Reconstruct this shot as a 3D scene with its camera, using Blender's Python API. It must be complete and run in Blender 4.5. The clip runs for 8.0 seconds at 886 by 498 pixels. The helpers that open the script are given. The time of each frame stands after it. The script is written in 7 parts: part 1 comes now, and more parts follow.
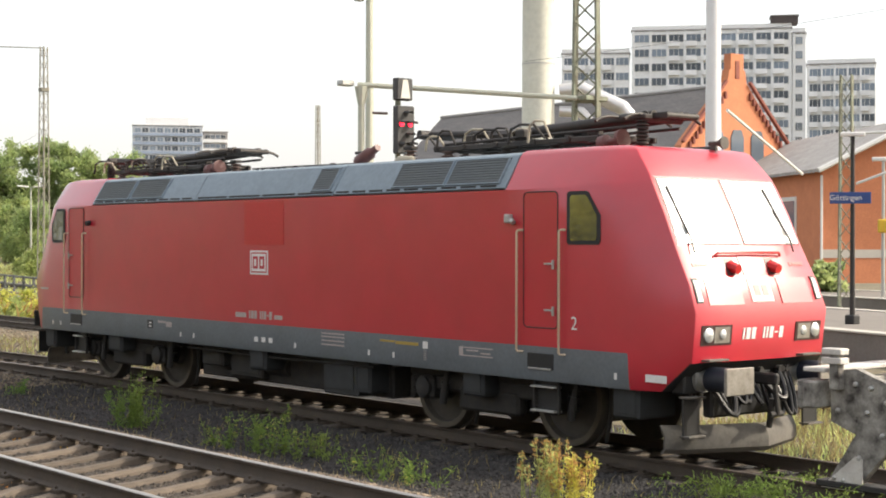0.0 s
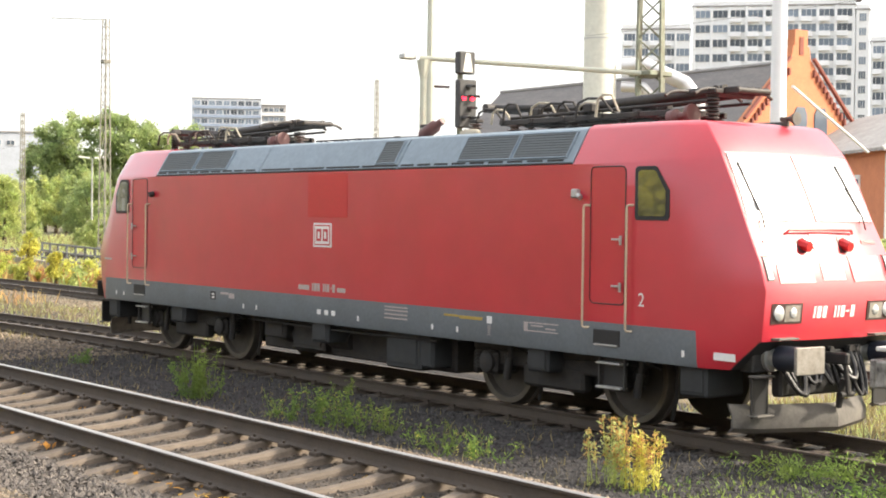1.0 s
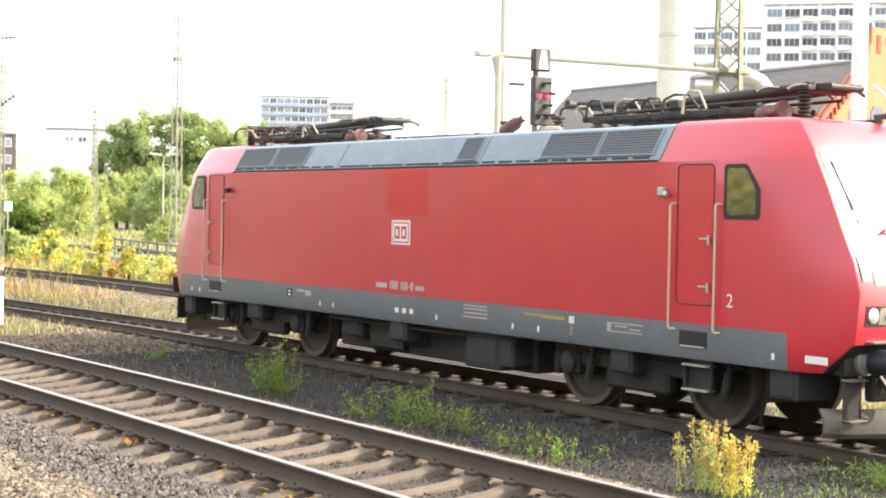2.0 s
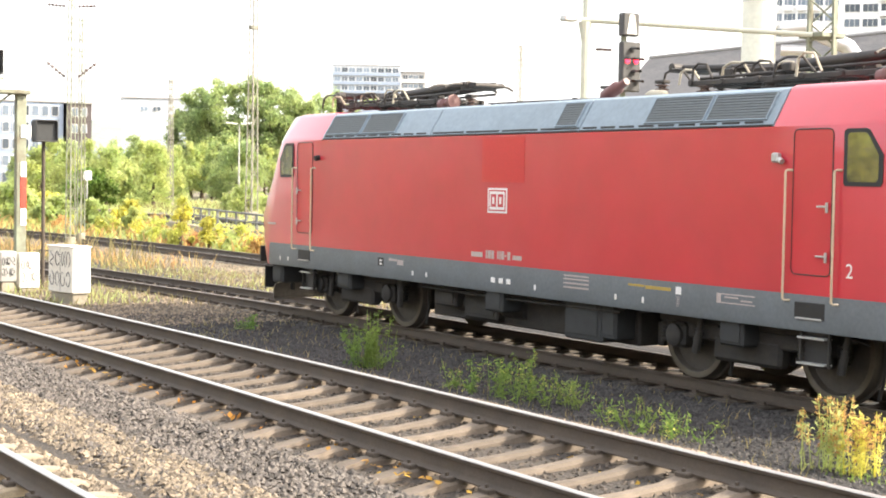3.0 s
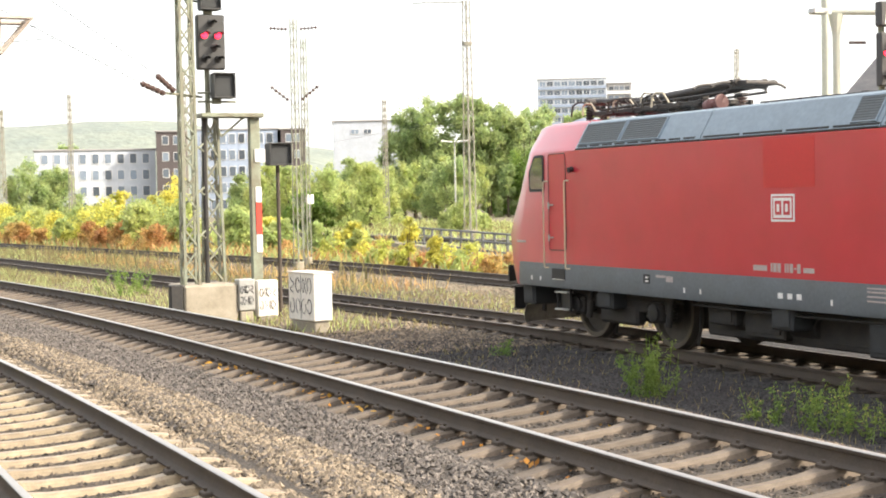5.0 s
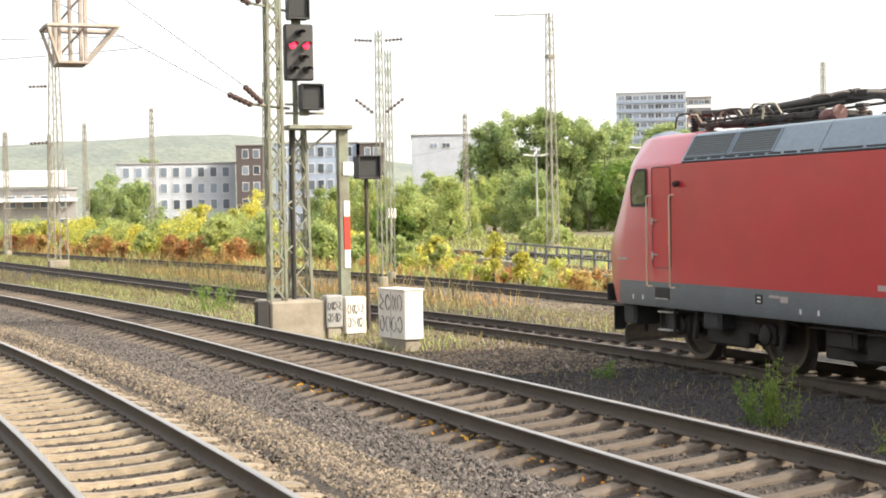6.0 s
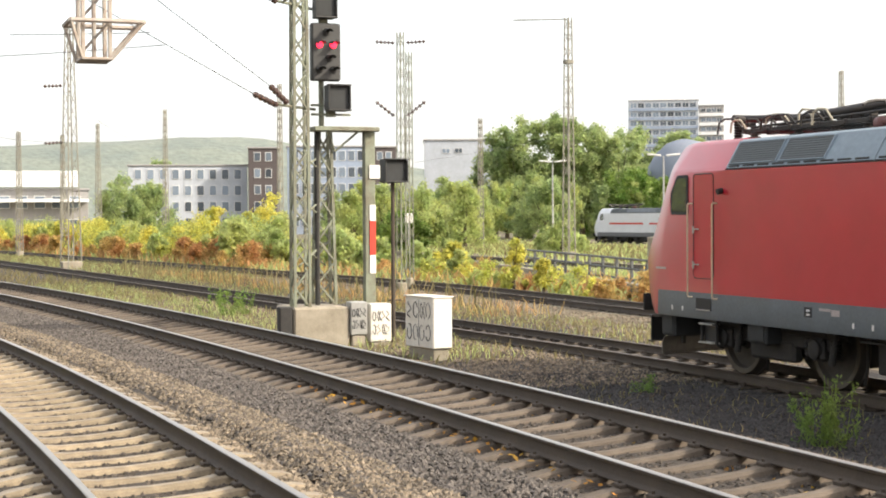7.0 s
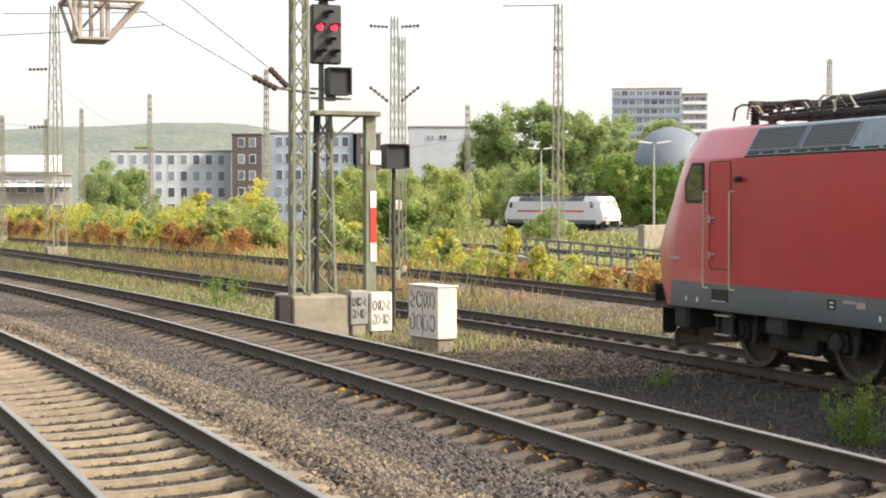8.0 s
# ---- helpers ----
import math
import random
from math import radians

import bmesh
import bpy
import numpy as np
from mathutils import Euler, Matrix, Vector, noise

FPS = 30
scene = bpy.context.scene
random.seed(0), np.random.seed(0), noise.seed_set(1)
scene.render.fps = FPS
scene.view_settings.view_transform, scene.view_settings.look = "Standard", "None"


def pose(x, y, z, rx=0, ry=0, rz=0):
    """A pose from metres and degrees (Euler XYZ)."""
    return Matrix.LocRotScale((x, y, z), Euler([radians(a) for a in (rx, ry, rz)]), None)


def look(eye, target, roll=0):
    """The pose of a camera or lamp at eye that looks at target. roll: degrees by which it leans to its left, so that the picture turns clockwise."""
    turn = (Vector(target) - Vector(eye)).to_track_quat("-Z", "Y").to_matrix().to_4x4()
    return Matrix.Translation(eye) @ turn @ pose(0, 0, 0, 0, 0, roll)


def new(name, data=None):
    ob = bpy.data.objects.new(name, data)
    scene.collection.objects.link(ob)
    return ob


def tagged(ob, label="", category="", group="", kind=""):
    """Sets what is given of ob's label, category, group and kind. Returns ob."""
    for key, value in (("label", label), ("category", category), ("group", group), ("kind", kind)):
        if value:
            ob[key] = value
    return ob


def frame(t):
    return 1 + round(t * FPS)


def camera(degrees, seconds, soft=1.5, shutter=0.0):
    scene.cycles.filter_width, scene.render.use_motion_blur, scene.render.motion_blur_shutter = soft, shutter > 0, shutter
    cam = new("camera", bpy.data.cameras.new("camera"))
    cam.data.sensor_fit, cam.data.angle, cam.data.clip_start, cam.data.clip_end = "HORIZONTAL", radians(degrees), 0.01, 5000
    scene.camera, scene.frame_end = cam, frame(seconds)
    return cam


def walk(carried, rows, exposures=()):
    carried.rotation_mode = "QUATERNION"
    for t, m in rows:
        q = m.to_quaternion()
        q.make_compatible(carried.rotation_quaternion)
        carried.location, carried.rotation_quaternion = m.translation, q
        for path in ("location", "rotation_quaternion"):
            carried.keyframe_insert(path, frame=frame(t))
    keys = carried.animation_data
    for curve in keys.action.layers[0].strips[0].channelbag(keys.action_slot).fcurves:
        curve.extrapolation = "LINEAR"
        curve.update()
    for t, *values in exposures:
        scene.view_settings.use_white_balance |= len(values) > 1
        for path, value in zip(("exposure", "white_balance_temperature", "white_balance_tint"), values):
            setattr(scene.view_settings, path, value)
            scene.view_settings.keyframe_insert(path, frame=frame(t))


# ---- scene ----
DEG = 32.13
PATH = [
    (0, look((21.189, -14.872, 2.704), (19.636, -13.612, 2.694), 0.1)),
    (0.5, look((21.097, -14.88, 2.698), (19.515, -13.656, 2.681), 0.3)),
    (1, look((21.0, -14.88, 2.689), (19.403, -13.678, 2.646), 0.7)),
    (1.5, look((20.88, -14.869, 2.68), (19.257, -13.701, 2.635), 0.8)),
    (1.7, look((20.794, -14.868, 2.678), (19.157, -13.72, 2.637), 0.9)),
    (2.8, look((20.072, -14.889, 2.645), (18.398, -13.798, 2.563), 1.4)),
    (3, look((19.906, -14.888, 2.642), (18.21, -13.832, 2.554), 1.0)),
    (3.5, look((19.411, -14.876, 2.63), (17.673, -13.888, 2.57), 0.1)),
    (4, look((18.88, -14.85, 2.613), (17.125, -13.892, 2.547), -0.7)),
    (4.5, look((18.347, -14.802, 2.611), (16.557, -13.914, 2.53), -1.5)),
    (4.7, look((18.128, -14.778, 2.611), (16.319, -13.93, 2.534), -1.3)),
    (5.8, look((16.848, -14.64, 2.631), (15.002, -13.873, 2.581), -1.4)),
    (6, look((16.628, -14.631, 2.633), (14.765, -13.904, 2.585), -1.0)),
    (6.5, look((16.112, -14.652, 2.635), (14.258, -13.904, 2.598), 0.3)),
    (7, look((15.648, -14.693, 2.639), (13.781, -13.977, 2.598), -0.3)),
    (7.5, look((15.215, -14.757, 2.642), (13.344, -14.051, 2.605), 0.2)),
    (8, look((14.767, -14.825, 2.645), (12.909, -14.087, 2.587), -0.0)),
]
EXPOSURES = [(0.0, 0.0), (0.6, 0.25), (1.5, 0.85), (3.5, 1.1), (4.5, 0.85), (6.5, 0.25), (7.2, 0.15), (8.0, 0.0)]
cam = camera(DEG, 8.0, soft=1.9)
walk(cam, PATH, EXPOSURES)

# ---- world, sun, exposure ----
SUN_DIR = Vector((0.55, 0.63, 0.58)).normalized()
world = bpy.data.worlds.new("world")
scene.world = world
world.use_nodes = True
wn, wl = world.node_tree.nodes, world.node_tree.links
wn.clear()
sky = wn.new("ShaderNodeTexSky")
sky.sky_type = "NISHITA"
sky.sun_disc = False
sky.sun_elevation = math.asin(SUN_DIR.z)
sky.sun_rotation = math.atan2(SUN_DIR.x, SUN_DIR.y)
sky.air_density, sky.dust_density, sky.ozone_density = 1.0, 6.0, 0.6
sky_bg = wn.new("ShaderNodeBackground")
sky_bg.inputs["Strength"].default_value = 0.13
wl.new(sky.outputs[0], sky_bg.inputs["Color"])
veil = wn.new("ShaderNodeBackground")
veil.inputs["Color"].default_value = (1.0, 0.985, 0.955, 1)
veil.inputs["Strength"].default_value = 0.88
both = wn.new("ShaderNodeAddShader")
wl.new(sky_bg.outputs[0], both.inputs[0])
wl.new(veil.outputs[0], both.inputs[1])
wout = wn.new("ShaderNodeOutputWorld")
wl.new(both.outputs[0], wout.inputs["Surface"])
sun = new("sun", bpy.data.lights.new("sun", "SUN"))
sun.data.energy, sun.data.angle, sun.data.color = 5.0, radians(0.6), (1.0, 0.91, 0.76)
sun.matrix_world = look(SUN_DIR * 50, (0, 0, 0))


# ---- materials ----
def material(name, color, rough=0.6, metal=0.0, second=None, scale=6.0, amount=0.5, fine=60.0, bump=0.15, bump_scale=None,
             random_value=0.0, island=0.0, coat=0.0, emit=None, depth=0.01, trans=0.0, coat_rough=0.2, stretch=(1, 1, 1)):
    m = bpy.data.materials.new(name)
    m.use_nodes = True
    n, l = m.node_tree.nodes, m.node_tree.links
    b = n["Principled BSDF"]
    b.inputs["Roughness"].default_value, b.inputs["Metallic"].default_value = rough, metal
    b.inputs["Coat Weight"].default_value = coat
    b.inputs["Coat Roughness"].default_value = coat_rough
    if trans:
        b.inputs["Transmission Weight"].default_value = trans
    co = n.new("ShaderNodeTexCoord")
    mp = n.new("ShaderNodeMapping")
    mp.inputs["Scale"].default_value = stretch
    l.new(co.outputs["Object"], mp.inputs["Vector"])
    big = n.new("ShaderNodeTexNoise")
    big.inputs["Scale"].default_value, big.inputs["Detail"].default_value = scale, 6
    big.inputs["Roughness"].default_value = 0.65
    small = n.new("ShaderNodeTexNoise")
    small.inputs["Scale"].default_value, small.inputs["Detail"].default_value = fine, 3
    l.new(mp.outputs[0], big.inputs["Vector"])
    l.new(mp.outputs[0], small.inputs["Vector"])
    second = second or tuple(c * 0.7 for c in color)
    ramp = n.new("ShaderNodeMapRange")
    ramp.inputs["From Min"].default_value, ramp.inputs["From Max"].default_value = 0.35, 0.68
    ramp.inputs["To Max"].default_value = amount
    l.new(big.outputs["Fac"], ramp.inputs["Value"])
    mix = n.new("ShaderNodeMix")
    mix.data_type = "RGBA"
    mix.inputs["A"].default_value, mix.inputs["B"].default_value = (*color, 1), (*second, 1)
    l.new(ramp.outputs["Result"], mix.inputs["Factor"])
    grain = n.new("ShaderNodeMapRange")
    grain.inputs["To Min"].default_value, grain.inputs["To Max"].default_value = 1 - amount * 0.35, 1 + amount * 0.35
    l.new(small.outputs["Fac"], grain.inputs["Value"])
    value = grain.outputs["Result"]
    for amount_, node, socket in ((random_value, "ShaderNodeObjectInfo", "Random"), (island, "ShaderNodeNewGeometry", "Random Per Island")):
        if amount_:
            info = n.new(node)
            r = n.new("ShaderNodeMapRange")
            r.inputs["To Min"].default_value, r.inputs["To Max"].default_value = 1 - amount_, 1 + amount_
            l.new(info.outputs[socket], r.inputs["Value"])
            mul = n.new("ShaderNodeMath")
            mul.operation = "MULTIPLY"
            l.new(value, mul.inputs[0])
            l.new(r.outputs["Result"], mul.inputs[1])
            value = mul.outputs[0]
    hsv = n.new("ShaderNodeHueSaturation")
    l.new(mix.outputs["Result"], hsv.inputs["Color"])
    l.new(value, hsv.inputs["Value"])
    l.new(hsv.outputs["Color"], b.inputs["Base Color"])
    if bump:
        bp = n.new("ShaderNodeBump")
        bp.inputs["Strength"].default_value, bp.inputs["Distance"].default_value = bump, depth
        l.new(small.outputs["Fac"], bp.inputs["Height"])
        l.new(bp.outputs["Normal"], b.inputs["Normal"])
    if emit:
        b.inputs["Emission Color"].default_value, b.inputs["Emission Strength"].default_value = (*emit[:3], 1), emit[3]
    return m


def leaf_material(name, color, second, spread=0.4):
    """Leaves: colour differs from leaf to leaf, and light shines through."""
    m = bpy.data.materials.new(name)
    m.use_nodes = True
    n, l = m.node_tree.nodes, m.node_tree.links
    b = n["Principled BSDF"]
    b.inputs["Roughness"].default_value = 0.6
    geo = n.new("ShaderNodeNewGeometry")
    co = n.new("ShaderNodeTexCoord")
    noi = n.new("ShaderNodeTexNoise")
    noi.inputs["Scale"].default_value, noi.inputs["Detail"].default_value = 0.55, 3
    l.new(co.outputs["Object"], noi.inputs["Vector"])
    mr = n.new("ShaderNodeMapRange")
    mr.inputs["From Min"].default_value, mr.inputs["From Max"].default_value = 0.38, 0.62
    l.new(noi.outputs["Fac"], mr.inputs["Value"])
    mix = n.new("ShaderNodeMix")
    mix.data_type = "RGBA"
    mix.inputs["A"].default_value, mix.inputs["B"].default_value = (*color, 1), (*second, 1)
    l.new(mr.outputs["Result"], mix.inputs["Factor"])
    r = n.new("ShaderNodeMapRange")
    r.inputs["To Min"].default_value, r.inputs["To Max"].default_value = 1 - spread, 1 + spread
    l.new(geo.outputs["Random Per Island"], r.inputs["Value"])
    hsv = n.new("ShaderNodeHueSaturation")
    l.new(mix.outputs["Result"], hsv.inputs["Color"])
    l.new(r.outputs["Result"], hsv.inputs["Value"])
    l.new(hsv.outputs["Color"], b.inputs["Base Color"])
    tr = n.new("ShaderNodeBsdfTranslucent")
    l.new(hsv.outputs["Color"], tr.inputs["Color"])
    ms = n.new("ShaderNodeMixShader")
    ms.inputs["Fac"].default_value = 0.72
    l.new(b.outputs[0], ms.inputs[1])
    l.new(tr.outputs[0], ms.inputs[2])
    l.new(ms.outputs[0], n["Material Output"].inputs["Surface"])
    return m


RED = material("red_paint", (0.47, 0.012, 0.030), 0.36, second=(0.40, 0.026, 0.042), scale=0.8, amount=0.5, fine=1.7, bump=0.0, coat=0.85, coat_rough=0.24)
RED_FRESH = material("fresh_red_paint", (0.50, 0.018, 0.020), 0.42, scale=1.5, amount=0.25, fine=20, bump=0.02, coat=0.12)
SKIRT = material("grey_skirt_paint", (0.135, 0.155, 0.17), 0.5, second=(0.10, 0.11, 0.115), scale=1.6, amount=0.6, fine=18, bump=0.03)
ROOFGREY = material("blue_grey_roof_paint", (0.20, 0.255, 0.30), 0.45, second=(0.15, 0.185, 0.21), scale=1.3, amount=0.6, fine=14, bump=0.03)
VENT = material("dark_louvre", (0.115, 0.13, 0.135), 0.6, scale=8, amount=0.4)
BLACK = material("black_rubber", (0.014, 0.014, 0.015), 0.55, scale=12, amount=0.5)
UNDER = material("brake_dust_black_steel", (0.020, 0.020, 0.020), 0.75, second=(0.040, 0.035, 0.030), scale=5, amount=0.8, fine=40, bump=0.3)
WHEELM = material("worn_wheel_steel", (0.066, 0.058, 0.048), 0.7, 0.0, second=(0.040, 0.035, 0.030), scale=7, amount=0.7)
TYRE = material("bare_tyre_steel", (0.085, 0.070, 0.048), 0.65, 0.0, scale=10, amount=0.5)
STEEL = material("galvanised_steel", (0.46, 0.46, 0.44), 0.45, 0.6, scale=8, amount=0.4, fine=50)
CHROME = material("bare_handrail_steel", (0.60, 0.50, 0.36), 0.38, 0.5, scale=8, amount=0.3)
WHITEMARK = material("white_marking_paint", (0.72, 0.71, 0.69), 0.6, scale=20, amount=0.35)
PALEMARK = material("faded_pale_lettering", (0.42, 0.36, 0.34), 0.7, scale=25, amount=0.5)
OCHREMARK = material("ochre_lettering", (0.40, 0.28, 0.06), 0.7, scale=25, amount=0.5)
GLASSD = material("tinted_cab_glass", (0.20, 0.21, 0.19), 0.03, 0.8, scale=4, amount=0.2, bump=0.0, coat=1.0)
# white base colour paints the sun's glare onto the windscreen panes
SCREEN = material("glare_white_windscreen", (0.78, 0.78, 0.77), 0.25, scale=2, amount=0.08, fine=6, bump=0.0, coat=1.0)
LENS = material("headlamp_glass", (0.55, 0.57, 0.56), 0.12, 0.35, scale=20, amount=0.4, coat=1.0)
LAMPBOX = material("lamp_recess_brown", (0.06, 0.028, 0.026), 0.4, scale=12, amount=0.4)
PLATE = material("worn_buffer_plate", (0.30, 0.28, 0.245), 0.5, 0.25, second=(0.17, 0.15, 0.125), scale=9, amount=0.8, fine=60, bump=0.2)
HOSE = material("glossy_hose_rubber", (0.014, 0.014, 0.015), 0.38, scale=12, amount=0.4)
BUFBLUE = material("blue_black_buffer_sleeve", (0.018, 0.022, 0.034), 0.45, scale=8, amount=0.5)
PLOUGH = material("dusty_plough_steel", (0.125, 0.115, 0.10), 0.7, second=(0.07, 0.062, 0.055), scale=4, amount=0.8, fine=30, bump=0.2)
INSUL = material("brown_porcelain", (0.075, 0.040, 0.030), 0.35, scale=10, amount=0.5, coat=0.4)
PANTO = material("sooty_pantograph_steel", (0.022, 0.020, 0.019), 0.6, 0.1, second=(0.06, 0.046, 0.036), scale=5, amount=0.7, fine=30)
PALECABLE = material("pale_cable_sleeve", (0.42, 0.37, 0.28), 0.6, scale=10, amount=0.4)
REDINS = material("oxide_red_bushing", (0.13, 0.05, 0.045), 0.5, scale=10, amount=0.4)
RAILSIDE = material("rusty_rail_web", (0.072, 0.055, 0.040), 0.8, second=(0.045, 0.035, 0.027), scale=2.2, amount=0.8, fine=40, bump=0.3)
RAILTOP = material("polished_rail_head", (0.42, 0.40, 0.37), 0.45, 0.85, scale=3, amount=0.25, bump=0.0)
RAILDULL = material("dull_rail_head", (0.16, 0.125, 0.10), 0.5, 0.6, scale=4, amount=0.5)
SLEEPER = material("weathered_concrete_sleeper", (0.140, 0.110, 0.083), 0.85, second=(0.088, 0.069, 0.051), scale=5, amount=0.9, fine=70, bump=0.4, random_value=0.2)
WOODSLEEP = material("dark_timber_sleeper", (0.065, 0.052, 0.042), 0.85, second=(0.11, 0.09, 0.07), scale=7, amount=0.7, fine=60, bump=0.4, random_value=0.25)
SLEEPER2 = material("pale_concrete_sleeper", (0.31, 0.245, 0.155), 0.42, second=(0.15, 0.112, 0.07), scale=5, amount=0.9, fine=70, bump=0.45, random_value=0.18)
GREYSTONE = material("grey_ballast_stone", (0.105, 0.090, 0.078), 0.85, second=(0.050, 0.044, 0.040), scale=3, amount=0.7, fine=60, bump=0.3, island=0.6)
BOXGREY = material("dusty_grey_box", (0.027, 0.030, 0.032), 0.7, second=(0.017, 0.018, 0.018), scale=5, amount=0.7)
FALLEN = leaf_material("fallen_orange_leaves", (0.50, 0.22, 0.04), (0.55, 0.36, 0.06))
STONES = material("ballast_stone", (0.195, 0.152, 0.106), 0.85, second=(0.090, 0.072, 0.054), scale=3, amount=0.7, fine=60, bump=0.3, island=0.6)
RIDGESTONE = material("pale_ballast_stone", (0.190, 0.150, 0.104), 0.85, second=(0.086, 0.069, 0.052), scale=3, amount=0.7, fine=60, bump=0.3, island=0.6)
# earth and stones with the locomotive's shade put into their colour
SHADEDIRT = material("shade_dark_ground", (0.024, 0.022, 0.021), 0.95, second=(0.014, 0.013, 0.012), scale=1.3, amount=0.9, fine=26, bump=0.9, depth=0.05)
SHADESTONE = material("shade_dark_stone", (0.046, 0.042, 0.040), 0.9, second=(0.022, 0.020, 0.019), scale=3, amount=0.7, fine=60, bump=0.3, island=0.65)
TRACKSTONE = material("rusty_track_stone", (0.078, 0.062, 0.048), 0.9, second=(0.036, 0.030, 0.025), scale=3, amount=0.7, fine=60, bump=0.3, island=0.6)
DIRT = material("ballast_and_earth", (0.055, 0.044, 0.034), 0.95, second=(0.034, 0.028, 0.023), scale=1.1, amount=0.9, fine=24, bump=0.9, depth=0.05)
FARGROUND = material("dry_yard_ground", (0.165, 0.135, 0.085), 0.95, second=(0.10, 0.095, 0.05), scale=0.3, amount=0.9, fine=5, bump=0.6, depth=0.05)
CONCRETE = material("stained_concrete", (0.34, 0.30, 0.235), 0.9, second=(0.20, 0.175, 0.13), scale=2.6, amount=0.8, fine=40, bump=0.3)
MASTGREEN = material("grey_green_mast_paint", (0.21, 0.235, 0.175), 0.65, second=(0.125, 0.10, 0.065), scale=3, amount=0.8, fine=40, bump=0.15)
MASTGREY = material("weathered_grey_mast", (0.24, 0.235, 0.195), 0.65, second=(0.15, 0.125, 0.09), scale=2, amount=0.7)
WIRE = material("catenary_wire", (0.10, 0.10, 0.10), 0.5, 0.6, amount=0.2)
SIGBOX = material("signal_black_paint", (0.045, 0.045, 0.045), 0.6, scale=6, amount=0.5)
REDLAMP = material("red_signal_lamp", (0.5, 0.01, 0.02), 0.3, emit=(1.0, 0.02, 0.05, 4.0), bump=0)
WHITEBOX = material("white_cabinet_paint", (0.74, 0.71, 0.64), 0.6, second=(0.55, 0.50, 0.41), scale=2.5, amount=0.5, fine=30, bump=0.06)
GRAFFITI = material("black_spray_paint", (0.03, 0.03, 0.035), 0.6, scale=10, amount=0.3)
REDBAND = material("red_post_band", (0.55, 0.05, 0.03), 0.5, scale=8, amount=0.3)
LEAFGREEN = leaf_material("green_leaves", (0.15, 0.26, 0.055), (0.25, 0.33, 0.08))
# leaf green lifted paler: far-off haze is put into the colour
LEAFDARK = leaf_material("hazed_tree_leaves", (0.34, 0.43, 0.20), (0.44, 0.50, 0.22), 0.28)
LEAFLIGHT = leaf_material("light_shrub_leaves", (0.40, 0.48, 0.19), (0.50, 0.53, 0.20), 0.3)
LEAFYELLOW = leaf_material("autumn_yellow_leaves", (0.68, 0.62, 0.15), (0.52, 0.54, 0.14))
LEAFRUST = leaf_material("rust_brown_weeds", (0.50, 0.27, 0.12), (0.54, 0.40, 0.15))
DRYGRASS = leaf_material("dry_grass", (0.30, 0.24, 0.12), (0.23, 0.21, 0.085))
BARK = material("tree_bark", (0.10, 0.075, 0.05), 0.9, scale=5, amount=0.6, bump=0.5)


